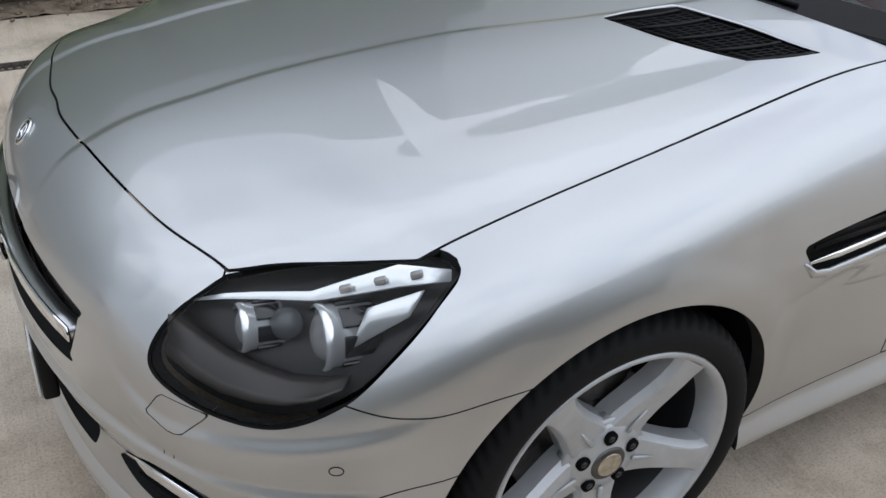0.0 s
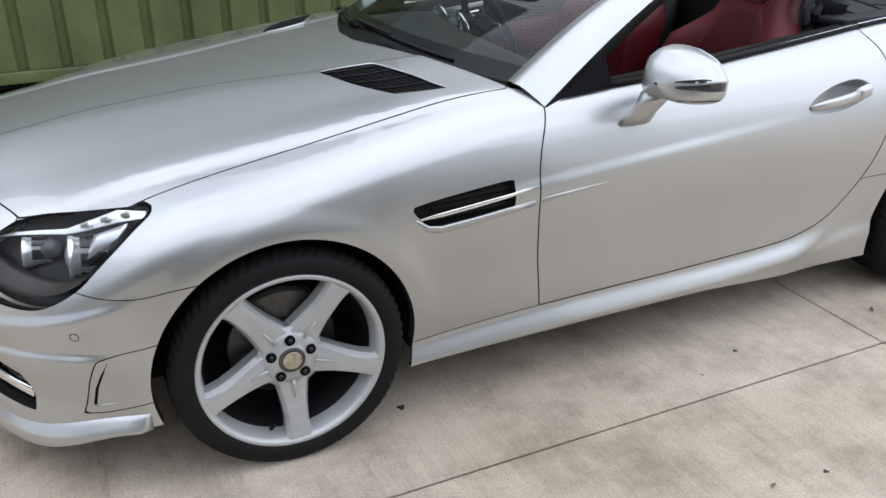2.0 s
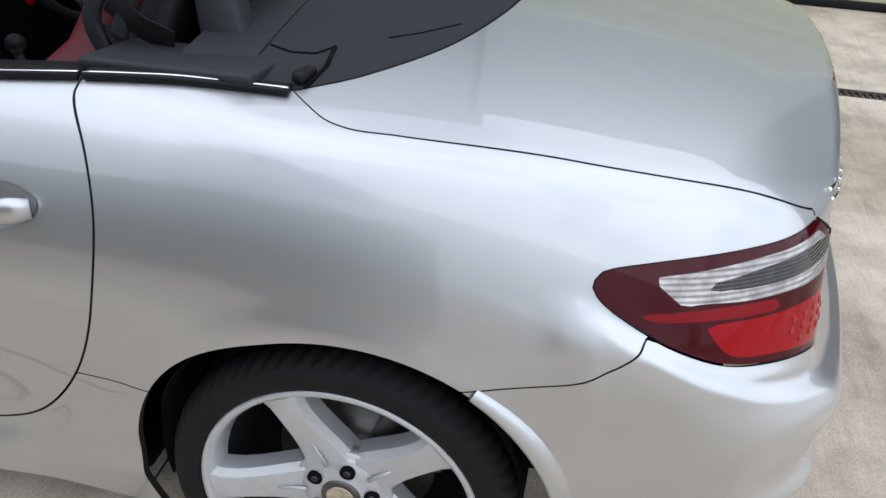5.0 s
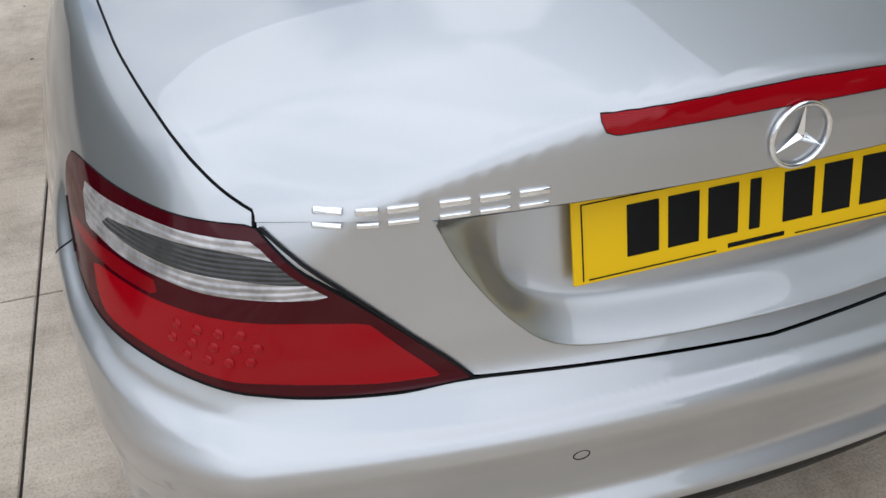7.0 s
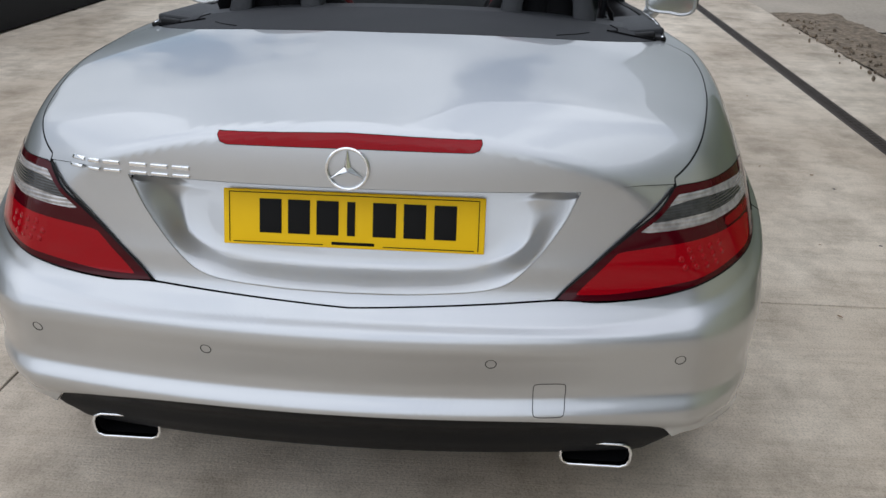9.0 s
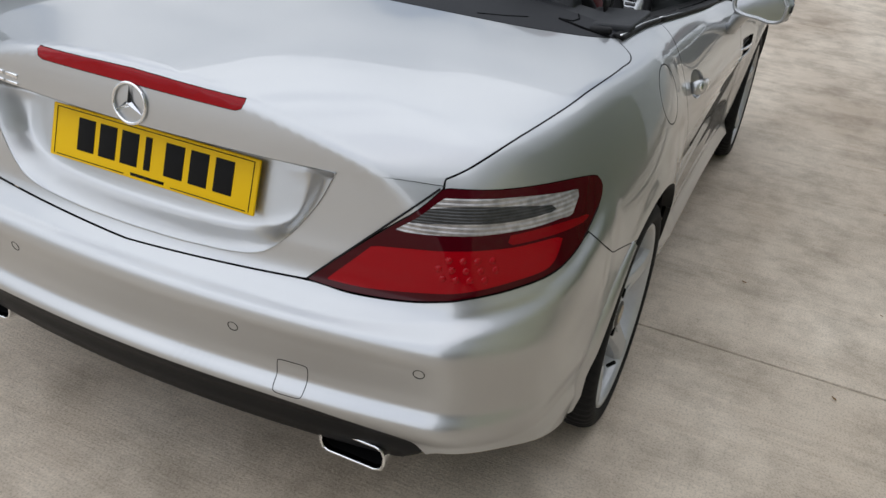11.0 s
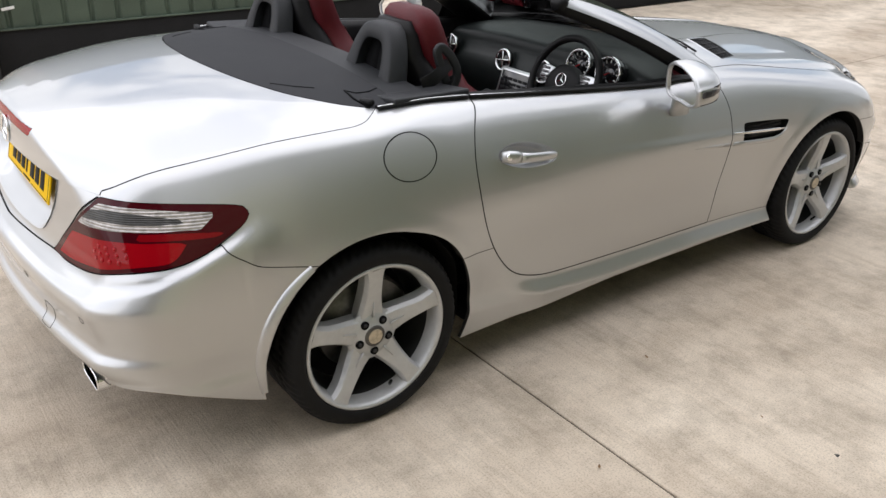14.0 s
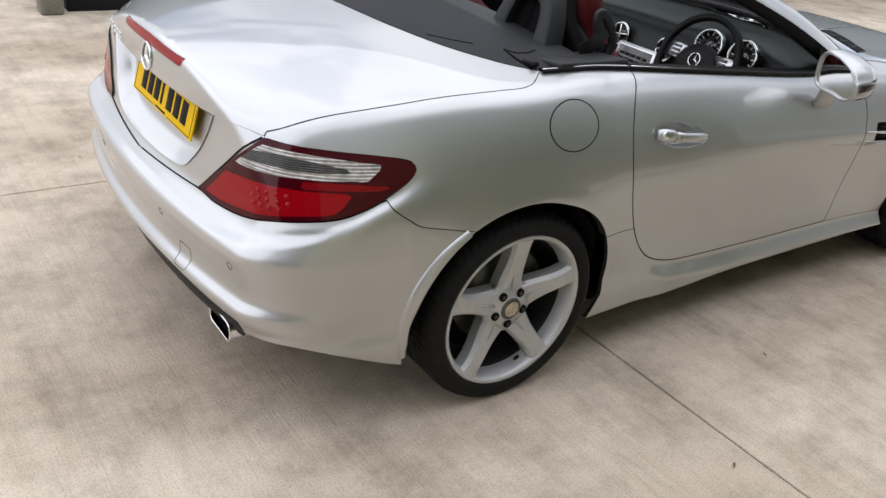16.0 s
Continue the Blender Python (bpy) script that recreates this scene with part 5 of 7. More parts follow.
def wheel_at(x, s, width, turn):
    """A five-spoke alloy wheel with tyre, brake and bolts."""
    m = pose(x, s * 0.893, 0.307, 0, 0, 180 if s < 0 else 0)
    R = 0.3135
    w = width
    v, f = lathe_y([(0.2520, -0.007), (0.2500, -0.001), (0.244, -0.001), (0.2385, -0.005), (0.233, -0.016), (0.228, -0.045), (0.226, -0.058)], 120)
    wheel = link("wheel", v, f, alloy, car, "silver five-spoke alloy wheel")
    wheel.matrix_local = m
    # the barrel's shade is put into its colour, shared with the dark bolts
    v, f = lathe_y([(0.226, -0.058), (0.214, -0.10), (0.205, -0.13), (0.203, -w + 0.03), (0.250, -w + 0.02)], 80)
    link("barrel", v, f, bolt_shade_dark, wheel, "inner rim barrel, coloured dark for its shade")
    # tyre with cross grooves on its shoulders
    prof = [(0.2505, -0.014), (0.2525, -0.003), (0.259, 0.002), (0.271, 0.005), (0.285, 0.004), (0.296, -0.001), (0.3015, -0.006), (0.3065, -0.013), (0.3105, -0.022), (R, -0.034), (R, -0.062), (0.307, -0.064), (0.307, -0.071), (R, -0.073),
            (R, -w / 2 + 0.012), (0.307, -w / 2 + 0.010), (0.307, -w / 2 - 0.010), (R, -w / 2 - 0.012), (R, -w + 0.05), (0.298, -w + 0.02), (0.28, -w + 0.004), (0.26, -w), (0.2505, -w + 0.014)]
    n = 264
    v, f = [], []
    for i, (r, y) in enumerate(prof):
        for k in range(n):
            a = 2 * math.pi * (k + (0.8 * (min(i, 10) - 6) if 5 < i < 19 else 0)) / n
            rr = r - (0.0055 if 5 < i < 19 and k % 4 == 0 and r > 0.301 else 0)
            v.append((rr * math.cos(a), y, max(rr * math.sin(a), -0.3066)))
    for i in range(len(prof) - 1):
        for k in range(n):
            f.append((i * n + k, i * n + (k + 1) % n, (i + 1) * n + (k + 1) % n, (i + 1) * n + k))
    link("tyre", v, f, rubber, wheel, "black low-profile tyre")
    # centre
    v, f = lathe_y([(0.034, -0.022), (0.036, -0.024), (0.050, -0.0285), (0.074, -0.033), (0.082, -0.045), (0.082, -0.075)], 60)
    link("hub", v, f, alloy, wheel)
    # spokes: broad flat face, falling flanks, widening at rim and hub
    for k in range(5):
        bm = bmesh.new()
        rings = []
        for r, hw, top, y in ((0.052, 0.050, 0.040, -0.033), (0.075, 0.0465, 0.0365, -0.033), (0.100, 0.0415, 0.032, -0.030), (0.130, 0.0365, 0.0275, -0.024), (0.160, 0.0335, 0.025, -0.017), (0.190, 0.0320, 0.024, -0.011), (0.220, 0.0335, 0.0255, -0.0075), (0.240, 0.040, 0.032, -0.006)):
            z0 = math.sqrt(max(r * r - hw * hw, 1e-6)) if r > 0.2 else r
            rings.append([bm.verts.new((z0 if abs(q) > 0.5 else r, yy, q * hw if abs(q) == 1 else q * top)) for q, yy in
                          ((-1, y - 0.050), (-1, y - 0.016), (-0.999, y - 0.002), (-0.86, y), (0.86, y), (0.999, y - 0.002), (1, y - 0.016), (1, y - 0.050))])
        for a, b in zip(rings, rings[1:]):
            for i in range(7):
                bm.faces.new((a[i], a[i + 1], b[i + 1], b[i]))
        bmesh.ops.recalc_face_normals(bm, faces=bm.faces)
        bm.transform(Matrix.Rotation(radians(72 * k + turn), 4, "Y"))
        sp_ = part("spoke", bm, alloy, wheel)
        sp_.data.set_sharp_from_angle(angle=radians(28))
        # rib down the spoke
        a = radians(72 * k + turn)
        rib = sweep([(r * math.cos(a), y, -r * math.sin(a)) for r, y in ((0.066, -0.029), (0.09, -0.028), (0.118, -0.026))], disc_section(0.0045, 8, 0.7), up=(0, 1, 0), scale=[1, 0.9, 0.5])
        part("spoke_rib", rib, alloy, wheel)
        b = a + radians(36)
        # flat black disc: the bolt hole's inner shade given by colour
        part("bolt_hole", disc((0.0555 * math.cos(b), -0.0285, -0.0555 * math.sin(b)), (0, 1, 0), 0.0138, 0.008, 20), dark, wheel)
        part("wheel_bolt", disc((0.0555 * math.cos(b), -0.0262, -0.0555 * math.sin(b)), (0, 1, 0), 0.0072, 0.006, 6), bolt_shade_dark, wheel)
        # web between two spokes near the centre
        wb = sweep([(r * math.cos(b), y, -r * math.sin(b)) for r, y in ((0.05, -0.052), (0.088, -0.052))], rect_section(0.075, 0.03, 0.006), up=(0, 1, 0), scale=[1, 0.75])
        part("hub_web", wb, alloy, wheel)
    v, f = lathe_y([(0.0005, -0.0165), (0.0225, -0.017), (0.0245, -0.0165), (0.0255, -0.019)], 40)
    link("cap", v, f, cap_metal, wheel, "aged metal centre cap")
    v, f = lathe_y([(0.0255, -0.018), (0.032, -0.019), (0.0355, -0.021), (0.0365, -0.026)], 40)
    link("cap_ring", v, f, steel, wheel)
    # valve, brake disc, caliper, and an added black disc for the shade behind them
    part("valve", rod((0.214 * math.cos(radians(turn + 52)), -0.03, -0.214 * math.sin(radians(turn + 52))), (0.19 * math.cos(radians(turn + 52)), -0.012, -0.19 * math.sin(radians(turn + 52))), 0.0055), ink, wheel)
    v, f = lathe_y([(0.07, -0.085), (0.085, -0.10), (0.085, -0.118), (0.145, -0.118), (0.148, -0.121), (0.148, -0.14)], 60)
    link("brake_disc", v, f, steel, wheel)
    rows_ = []
    for k in range(9):
        a = radians((62 if x < 0 else 112) + 7 * k)
        rows_.append([(r * math.cos(a), y, r * math.sin(a)) for r, y in ((0.095, -0.088), (0.168, -0.088), (0.178, -0.10), (0.178, -0.16), (0.09, -0.16))])
    part("caliper", loft(rows_, close=True, caps=True), steel, wheel, smooth=False)
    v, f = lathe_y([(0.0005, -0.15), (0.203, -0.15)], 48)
    link("shade_disc", v, f, dark, wheel)
    return wheel


for s in (1, -1):
    wheel_at(-1.226, s, 0.225, 18 if s < 0 else 54)
    wheel_at(1.222, s, 0.245, 54 if s > 0 else 78)

# wheel wells and underside
for x, r in ((-1.228, 0.356), (1.236, 0.368)):
    for s in (1, -1):
        rows_ = []
        for k in range(49):
            a = radians(-12 + 204 * k / 48)
            rows_.append([(x + r * math.cos(a), s * 0.55, 0.31 + r * math.sin(a)), (x + r * math.cos(a), s * (0.832 + 0.04 * float(ramp(math.sin(a), 0.1, 0.6))), 0.31 + r * math.sin(a))])
        part("wheel_liner", loft(rows_, thick=0.003), carpet, car)
        # near-black plate closes the well, its shade put into the colour
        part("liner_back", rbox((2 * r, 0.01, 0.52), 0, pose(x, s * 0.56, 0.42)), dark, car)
part("floor_pan", rbox((3.2, 1.1, 0.05), 0.01, pose(0, 0, 0.20)), dark, car)
part("floor_pan", rbox((1.62, 1.60, 0.05), 0.01, pose(0.0, 0, 0.215)), dark, car)
part("floor_pan", rbox((0.42, 1.4, 0.04), 0.01, pose(1.70, 0, 0.30)), dark, car)

# ---- cabin ----
tonneau_mesh = clip(*cabin_mesh, cabin_mesh[0][:, 0] - 0.885)


def in_front_cover(p):
    return 1.012 - p[:, 0]


cover_front, cover_rear = cut(in_front_cover, tonneau_mesh, 0.0035)
panel("tonneau_cover", *cover_rear, cover_cloth, car, both=True, depth=0.012, label="black soft tonneau cover")
panel("parcel_shelf", *cover_front, hoop_plastic, car, both=True, depth=0.03, lift=-0.004)
for s in (1, -1):
    pts = [on_top(x, s * y, 0.0005) for x, y in ((1.02, 0.575), (1.06, 0.590), (1.10, 0.585), (1.124, 0.555))]
    line_on(pts, dark, car, 0.0022, "cover_seam")
    pts = [on_top(x, s * y, 0.0005) for x, y in ((1.124, 0.555), (1.13, 0.62), (1.119, 0.688))]
    line_on(pts, dark, car, 0.004, "cover_seam")
    pts = [on_top(x, s * y, 0.0005) for x, y in ((1.20, 0.50), (1.25, 0.465), (1.306, 0.41))]
    line_on(pts, dark, car, 0.0015, "cover_seam")
    part("hinge_cover", rbox((0.022, 0.055, 0.018), 0.006, pose(1.108, s * 0.660, 0.992, 6 * s, 3, 6 * s)), seal_rubber, car)
    part("side_ledge", rbox((0.30, 0.15, 0.022), 0.006, pose(0.90, s * 0.640, 0.981, 5 * s, -2, 3 * s)), hoop_plastic, car)

# tub: floor, bulkhead, tunnel, door cards
part("cabin_floor", rbox((1.75, 1.44, 0.02), 0, pose(0.05, 0, 0.30)), carpet, car)
part("bulkhead", rbox((0.02, 1.44, 0.68), 0, pose(0.885, 0, 0.64)), carpet, car)
part("tunnel", rbox((1.2, 0.24, 0.30), 0.05, pose(0.25, 0, 0.44)), leather_black, car)
part("armrest_box", rbox((0.36, 0.20, 0.10), 0.03, pose(0.55, 0, 0.60)), leather_black, car)
part("console_trim", rbox((0.48, 0.17, 0.02), 0.008, pose(0.15, 0, 0.595)), satin, car)
lever = part("gear_lever", rod((0.10, 0, 0.60), (0.08, 0, 0.70), 0.012), leather_black, car)
bm = bmesh.new()
bmesh.ops.create_uvsphere(bm, u_segments=16, v_segments=10, radius=0.026, matrix=Matrix.Translation((0.08, 0, 0.715)))
part("lever_knob", bm, leather_black, lever)
for s in (1, -1):
    rows_ = []
    for x in np.linspace(-0.40, 0.86, 22):
        y0 = float(belt(x)) - 0.02
        zt = on_top(x, y0).z - 0.004
        rows_.append([(x, s * (y0 + 0.005), zt), (x, s * (y0 - 0.03), zt - 0.002), (x, s * (y0 - 0.055), zt - 0.03), (x, s * (y0 - 0.06), zt - 0.10), (x, s * (y0 - 0.055), 0.70), (x, s * (y0 - 0.07), 0.64), (x, s * (y0 - 0.07), 0.32)])
    card = part("door_card", loft(rows_), leather_black, car)
    rows_ = []
    for x in np.linspace(-0.06, 0.68, 18):
        y0 = float(belt(x)) - 0.02
        t_ = (x + 0.06) / 0.74
        top = 0.765 + 0.09 * t_ - 0.02 * max(0, t_ - 0.9) * 10
        rows_.append([(x, s * (y0 - 0.054), top), (x, s * (y0 - 0.068), top - 0.012), (x, s * (y0 - 0.072), 0.72), (x, s * (y0 - 0.075), 0.672), (x, s * (y0 - 0.06), 0.655)])
    part("red_insert", loft(rows_), leather_red, card, "red leather door insert")
    part("armrest", rbox((0.62, 0.07, 0.05), 0.02, pose(0.30, s * 0.635, 0.635)), leather_black, card)
    y0 = s * 0.672
    part("handle_plate", rbox((0.20, 0.008, 0.085), 0.003, pose(0.02, y0, 0.852, 0, -6, 0)), satin, card, "satin inner handle plate")
    part("handle_well", rbox((0.125, 0.010, 0.056), 0.004, pose(0.045, y0 - s * 0.002, 0.853, 0, -6, 0)), gloss_black, card)
    part("inner_handle", rbox((0.095, 0.012, 0.018), 0.006, pose(0.045, y0 - s * 0.010, 0.858, 0, -6, 0)), chrome, card)

# dashboard
rows_ = []
for y in np.linspace(-0.70, 0.70, 29):
    e = 0.045 * (abs(y) / 0.70) ** 3
    hood = 0.035 * math.exp(-((y - 0.37) / 0.17) ** 2)
    f0 = -0.62 + 0.16 * (y / 0.7) ** 2
    rows_.append([(f0, y, 0.915 - e * 0.3), (-0.48, y, 0.922 - e + hood * 0.3), (-0.36, y, 0.918 - e + hood * 0.8), (-0.27, y, 0.905 - e + hood), (-0.235, y, 0.885 - e + hood * 0.9), (-0.245, y, 0.86 - e),
                  (-0.20, y, 0.80 - e), (-0.18, y, 0.74), (-0.20, y, 0.66), (-0.26, y, 0.58), (-0.34, y, 0.40)])
dash = part("dashboard", loft(rows_), dash_skin, car, "dark padded dashboard")
for y, z, r in ((-0.60, 0.80, 0.045), (-0.195, 0.80, 0.047), (0.075, 0.80, 0.047), (0.62, 0.80, 0.045)):
    c0 = Vector((-0.185, y, z))
    part("air_vent", disc(c0, (1, 0, 0.2), r, 0.02, 40), gloss_black, dash)
    part("vent_ring", ring_tube(c0 + Vector((0.012, 0, 0)), (1, 0, 0.2), r, 0.006, 40, 10), chrome, dash, "round chrome vent ring")
    for a in (0, 90):
        part("vent_cross", rbox((0.006, 2 * r * 0.9, 0.007), 0.002, Matrix.Translation(c0 + Vector((0.014, 0, 0))) @ pose(0, 0, 0, a + 8, -11, 0)), chrome, dash)
# centre stack
stack = pose(-0.13, -0.06, 0.66, 0, -18, 0)
part("centre_stack", rbox((0.03, 0.235, 0.25), 0.012, stack), satin, dash, "silver-framed centre control panel")
part("stack_face", rbox((0.006, 0.195, 0.215), 0.004, stack @ pose(0.016, 0, 0)), gloss_black, dash)
for i in range(4):
    for j in range(5):
        part("stack_button", rbox((0.006, 0.026, 0.013), 0.002, stack @ pose(0.020, -0.068 + 0.034 * j, 0.075 - 0.022 * i)), black_plastic, dash)
for y in (-0.06, 0.06):
    part("stack_knob", disc(stack @ Vector((0.024, y, -0.05)), (1, 0, 0.3), 0.016, 0.02, 24, 0.003), satin, dash)
part("stack_knob", disc(stack @ Vector((0.024, 0.0, -0.03)), (1, 0, 0.3), 0.012, 0.02, 24, 0.003), chrome, dash)
# instruments
for y in (0.285, 0.455):
    c0 = Vector((-0.20, y, 0.868))
    part("dial_tube", disc(c0 + Vector((-0.01, 0, 0)), (1, 0, 0.25), 0.062, 0.05, 40), gloss_black, dash)
    part("dial_rim", ring_tube(c0 + Vector((0.022, 0, 0.005)), (1, 0, 0.25), 0.064, 0.006, 40, 10), chrome, dash, "chrome instrument rim")
    for k in range(9):
        a = radians(-30 + 30 * k)
        part("dial_tick", rbox((0.002, 0.004, 0.012), 0, Matrix.Translation(c0 + Vector((0.017, 0, 0.004))) @ pose(0, 0, 0, 0, -14, 0) @ pose(0, 0, 0, math.degrees(a) - 90, 0, 0) @ pose(0, 0, 0.048)), plate_white, dash)
    part("dial_needle", rbox((0.002, 0.003, 0.05), 0, Matrix.Translation(c0 + Vector((0.018, 0, 0.004))) @ pose(0, 0, 0, 120, -14, 0) @ pose(0, 0, 0.02)), red_lens, dash)
# steering wheel
sw = Matrix.Translation((-0.01, 0.375, 0.845)) @ pose(0, 0, 0, 0, -24, 0)
wheel_n = sw.to_3x3() @ Vector((1, 0, 0))
steer = part("steering_wheel", ring_tube(sw.translation, wheel_n, 0.178, 0.0155, 56, 12), leather_black, car, "black leather steering wheel with silver spokes")
rows_ = [[sw @ Vector((0.0 + d, k * math.cos(a), 0.8 * k * math.sin(a) - 0.01)) for a in np.linspace(0, 2 * math.pi, 28, endpoint=False)] for d, k in ((-0.05, 0.085), (-0.015, 0.102), (0.0, 0.098), (0.009, 0.082), (0.014, 0.045), (0.015, 0.002))]
part("airbag_boss", loft(rows_, close=True), leather_black, steer)
star_badge(sw @ Vector((0.018, 0, 0.0)), wheel_n, 0.026, car, chrome, 0.0025)
for a0 in (1, -1):
    part("steering_spoke", sweep([sw @ Vector((-0.004, a0 * 0.07, 0.012)), sw @ Vector((-0.004, a0 * 0.12, 0.018)), sw @ Vector((-0.006, a0 * 0.172, 0.012))], rect_section(0.012, 0.062, 0.005), up=tuple(sw.to_3x3() @ Vector((0, 0, 1)))), satin, steer, "silver spoke")
    for k in range(3):
        part("spoke_button", rbox((0.006, 0.04, 0.011), 0.002, sw @ pose(0.006, a0 * 0.112, 0.034 - 0.017 * k)), gloss_black, steer)
part("steering_spoke", sweep([sw @ Vector((-0.004, 0, -0.06)), sw @ Vector((-0.006, 0, -0.172))], rect_section(0.05, 0.012, 0.004), up=(1, 0, 0.4)), satin, steer, "silver spoke")
part("steering_column", sweep([sw @ Vector((-0.04, 0, -0.01)), sw @ Vector((-0.22, 0, -0.01))], disc_section(0.045, 16), up=(0, 0, 1)), black_plastic, steer)


part("pull_tab", rbox((0.02, 0.03, 0.045), 0.006, pose(-0.075, 0.30, 0.742, 0, 10, 0)), red_lens, steer, "small red tab below the wheel")


# ---- seats ----
def seat(y0):
    """A bucket seat: bolstered cushion, backrest with fixed headrest, black rear shell."""
    def body_row(z, xf, hw, th, bolster, back=1.0):
        row = []
        for k in range(24):
            a = 2 * math.pi * k / 24
            c, q = math.cos(a), math.sin(a)
            yy = hw * math.copysign(abs(q) ** 0.7, q)
            xx = -th / 2 * math.copysign(abs(c) ** 0.7, c) if c > 0 else th / 2 * abs(c) ** 0.7 * back
            if c > -0.2:
                xx -= bolster * (abs(yy) / hw) ** 3
                xx += 0.012 * math.exp(-(yy / (hw * 0.45)) ** 2)
            row.append((xf + 0.028 + th / 2 + xx, y0 + yy, z))
        return row
    cush = []
    for x, z, hw in ((0.12, 0.355, 0.20), (0.14, 0.38, 0.235), (0.24, 0.39, 0.25), (0.37, 0.38, 0.255), (0.52, 0.37, 0.25), (0.60, 0.365, 0.22)):
        row = []
        for k in range(17):
            q = -1 + 2 * k / 16
            row.append((x, y0 + hw * q, z + 0.05 * abs(q) ** 4 - 0.12 * max(0, abs(q) - 0.94) / 0.06))
        cush.append(row)
    base = part("seat", loft(cush, thick=-0.08), leather_red, car, "red leather bucket seat with black shell")
    rows_ = [body_row(*r) for r in ((0.52, 0.47, 0.235, 0.17, 0.05), (0.62, 0.475, 0.262, 0.17, 0.09), (0.72, 0.495, 0.272, 0.16, 0.11), (0.82, 0.525, 0.270, 0.15, 0.125), (0.87, 0.545, 0.262, 0.145, 0.110), (0.915, 0.565, 0.222, 0.138, 0.055), (0.955, 0.585, 0.180, 0.135, 0.025),
                                    (1.005, 0.610, 0.150, 0.13, 0.03), (1.04, 0.625, 0.142, 0.13, 0.02), (1.09, 0.640, 0.138, 0.13, 0.015), (1.14, 0.655, 0.132, 0.125, 0.012), (1.18, 0.672, 0.122, 0.105, 0.01), (1.203, 0.690, 0.100, 0.075, 0.005), (1.212, 0.705, 0.06, 0.04, 0.0))]
    part("backrest", loft(rows_, close=True, caps=True), leather_red, base, "red leather backrest with fixed headrest")
    tab = np.array([(0.52, 0.47, 0.235, 0.17, 0.05), (0.62, 0.475, 0.262, 0.17, 0.09), (0.72, 0.495, 0.272, 0.16, 0.11), (0.82, 0.525, 0.270, 0.15, 0.125), (0.87, 0.545, 0.262, 0.145, 0.110), (0.915, 0.565, 0.222, 0.138, 0.055), (0.955, 0.585, 0.180, 0.135, 0.025),
                    (1.005, 0.610, 0.150, 0.13, 0.03), (1.04, 0.625, 0.142, 0.13, 0.02), (1.09, 0.640, 0.138, 0.13, 0.015), (1.14, 0.655, 0.132, 0.125, 0.012), (1.18, 0.672, 0.122, 0.105, 0.01)])

    def front(y, z, out):
        xf, hw, th, bol = (np.interp(z, tab[:, 0], tab[:, i]) for i in (1, 2, 3, 4))
        q = min(abs(y) / hw, 0.98)
        c = math.sqrt(max(0.0, 1 - q ** (2 / 0.7)))
        x = xf + 0.028 + th / 2 - th / 2 * c ** 0.7 - bol * q ** 3 + 0.012 * math.exp(-(y / (hw * 0.45)) ** 2)
        return (x - out, y0 + y, z)

    def pad(name, zs, ws, out, mat, label):
        rows_p = []
        for z, w_ in zip(zs, ws):
            rows_p.append([front(q * w_, z, o) for q, o in ((-1.04, -0.004), (-1.0, out * 0.4), (-0.93, out), (-0.5, out), (0, out), (0.5, out), (0.93, out), (1.0, out * 0.4), (1.04, -0.004))])
        part(name, loft(rows_p), mat, base, label)
    pad("back_insert", (0.55, 0.565, 0.62, 0.72, 0.82, 0.90, 0.95, 0.975, 0.985), (0.115, 0.125, 0.132, 0.140, 0.135, 0.118, 0.100, 0.080, 0.055), 0.004, insert_red, "darker red perforated backrest panel")
    pad("headrest_pad", (1.012, 1.022, 1.05, 1.10, 1.14, 1.165, 1.175), (0.050, 0.075, 0.092, 0.090, 0.080, 0.062, 0.040), 0.005, leather_red, "red headrest pad")
    shell = [[(x + 0.012 if i > 0 else x, y, z) for x, y, z in r] for i, r in enumerate([body_row(z, xf + 0.035, hw - 0.012, th, 0.0) for z, xf, hw, th in ((0.52, 0.51, 0.23, 0.16), (0.72, 0.535, 0.25, 0.15), (0.90, 0.60, 0.235, 0.13), (0.98, 0.635, 0.19, 0.12), (1.06, 0.665, 0.128, 0.115), (1.13, 0.685, 0.118, 0.10), (1.17, 0.70, 0.09, 0.07))])]
    part("seat_shell", loft(shell, close=True, caps=True), leather_black, base, "black rear shell")
    for q in (1, -1):
        pts = [(xf + 0.025, y0 + q * yy, z) for z, xf, yy in ((0.56, 0.455, 0.13), (0.70, 0.470, 0.14), (0.84, 0.505, 0.13), (0.95, 0.565, 0.10), (1.0, 0.60, 0.075))]
        part("seat_seam", sweep(pts, disc_section(0.0015, 6), up=(0, 1, 0)), seam_red, base)
        pts = [(xf + 0.020, y0 + q * yy, z) for z, xf, yy in ((1.035, 0.618, 0.0), (1.034, 0.618, 0.045), (1.025, 0.613, 0.085), (1.005, 0.606, 0.115))]
        part("seat_seam", sweep(pts, disc_section(0.002, 6), up=(0, 0.2, 1)), seam_red, base)
    return base


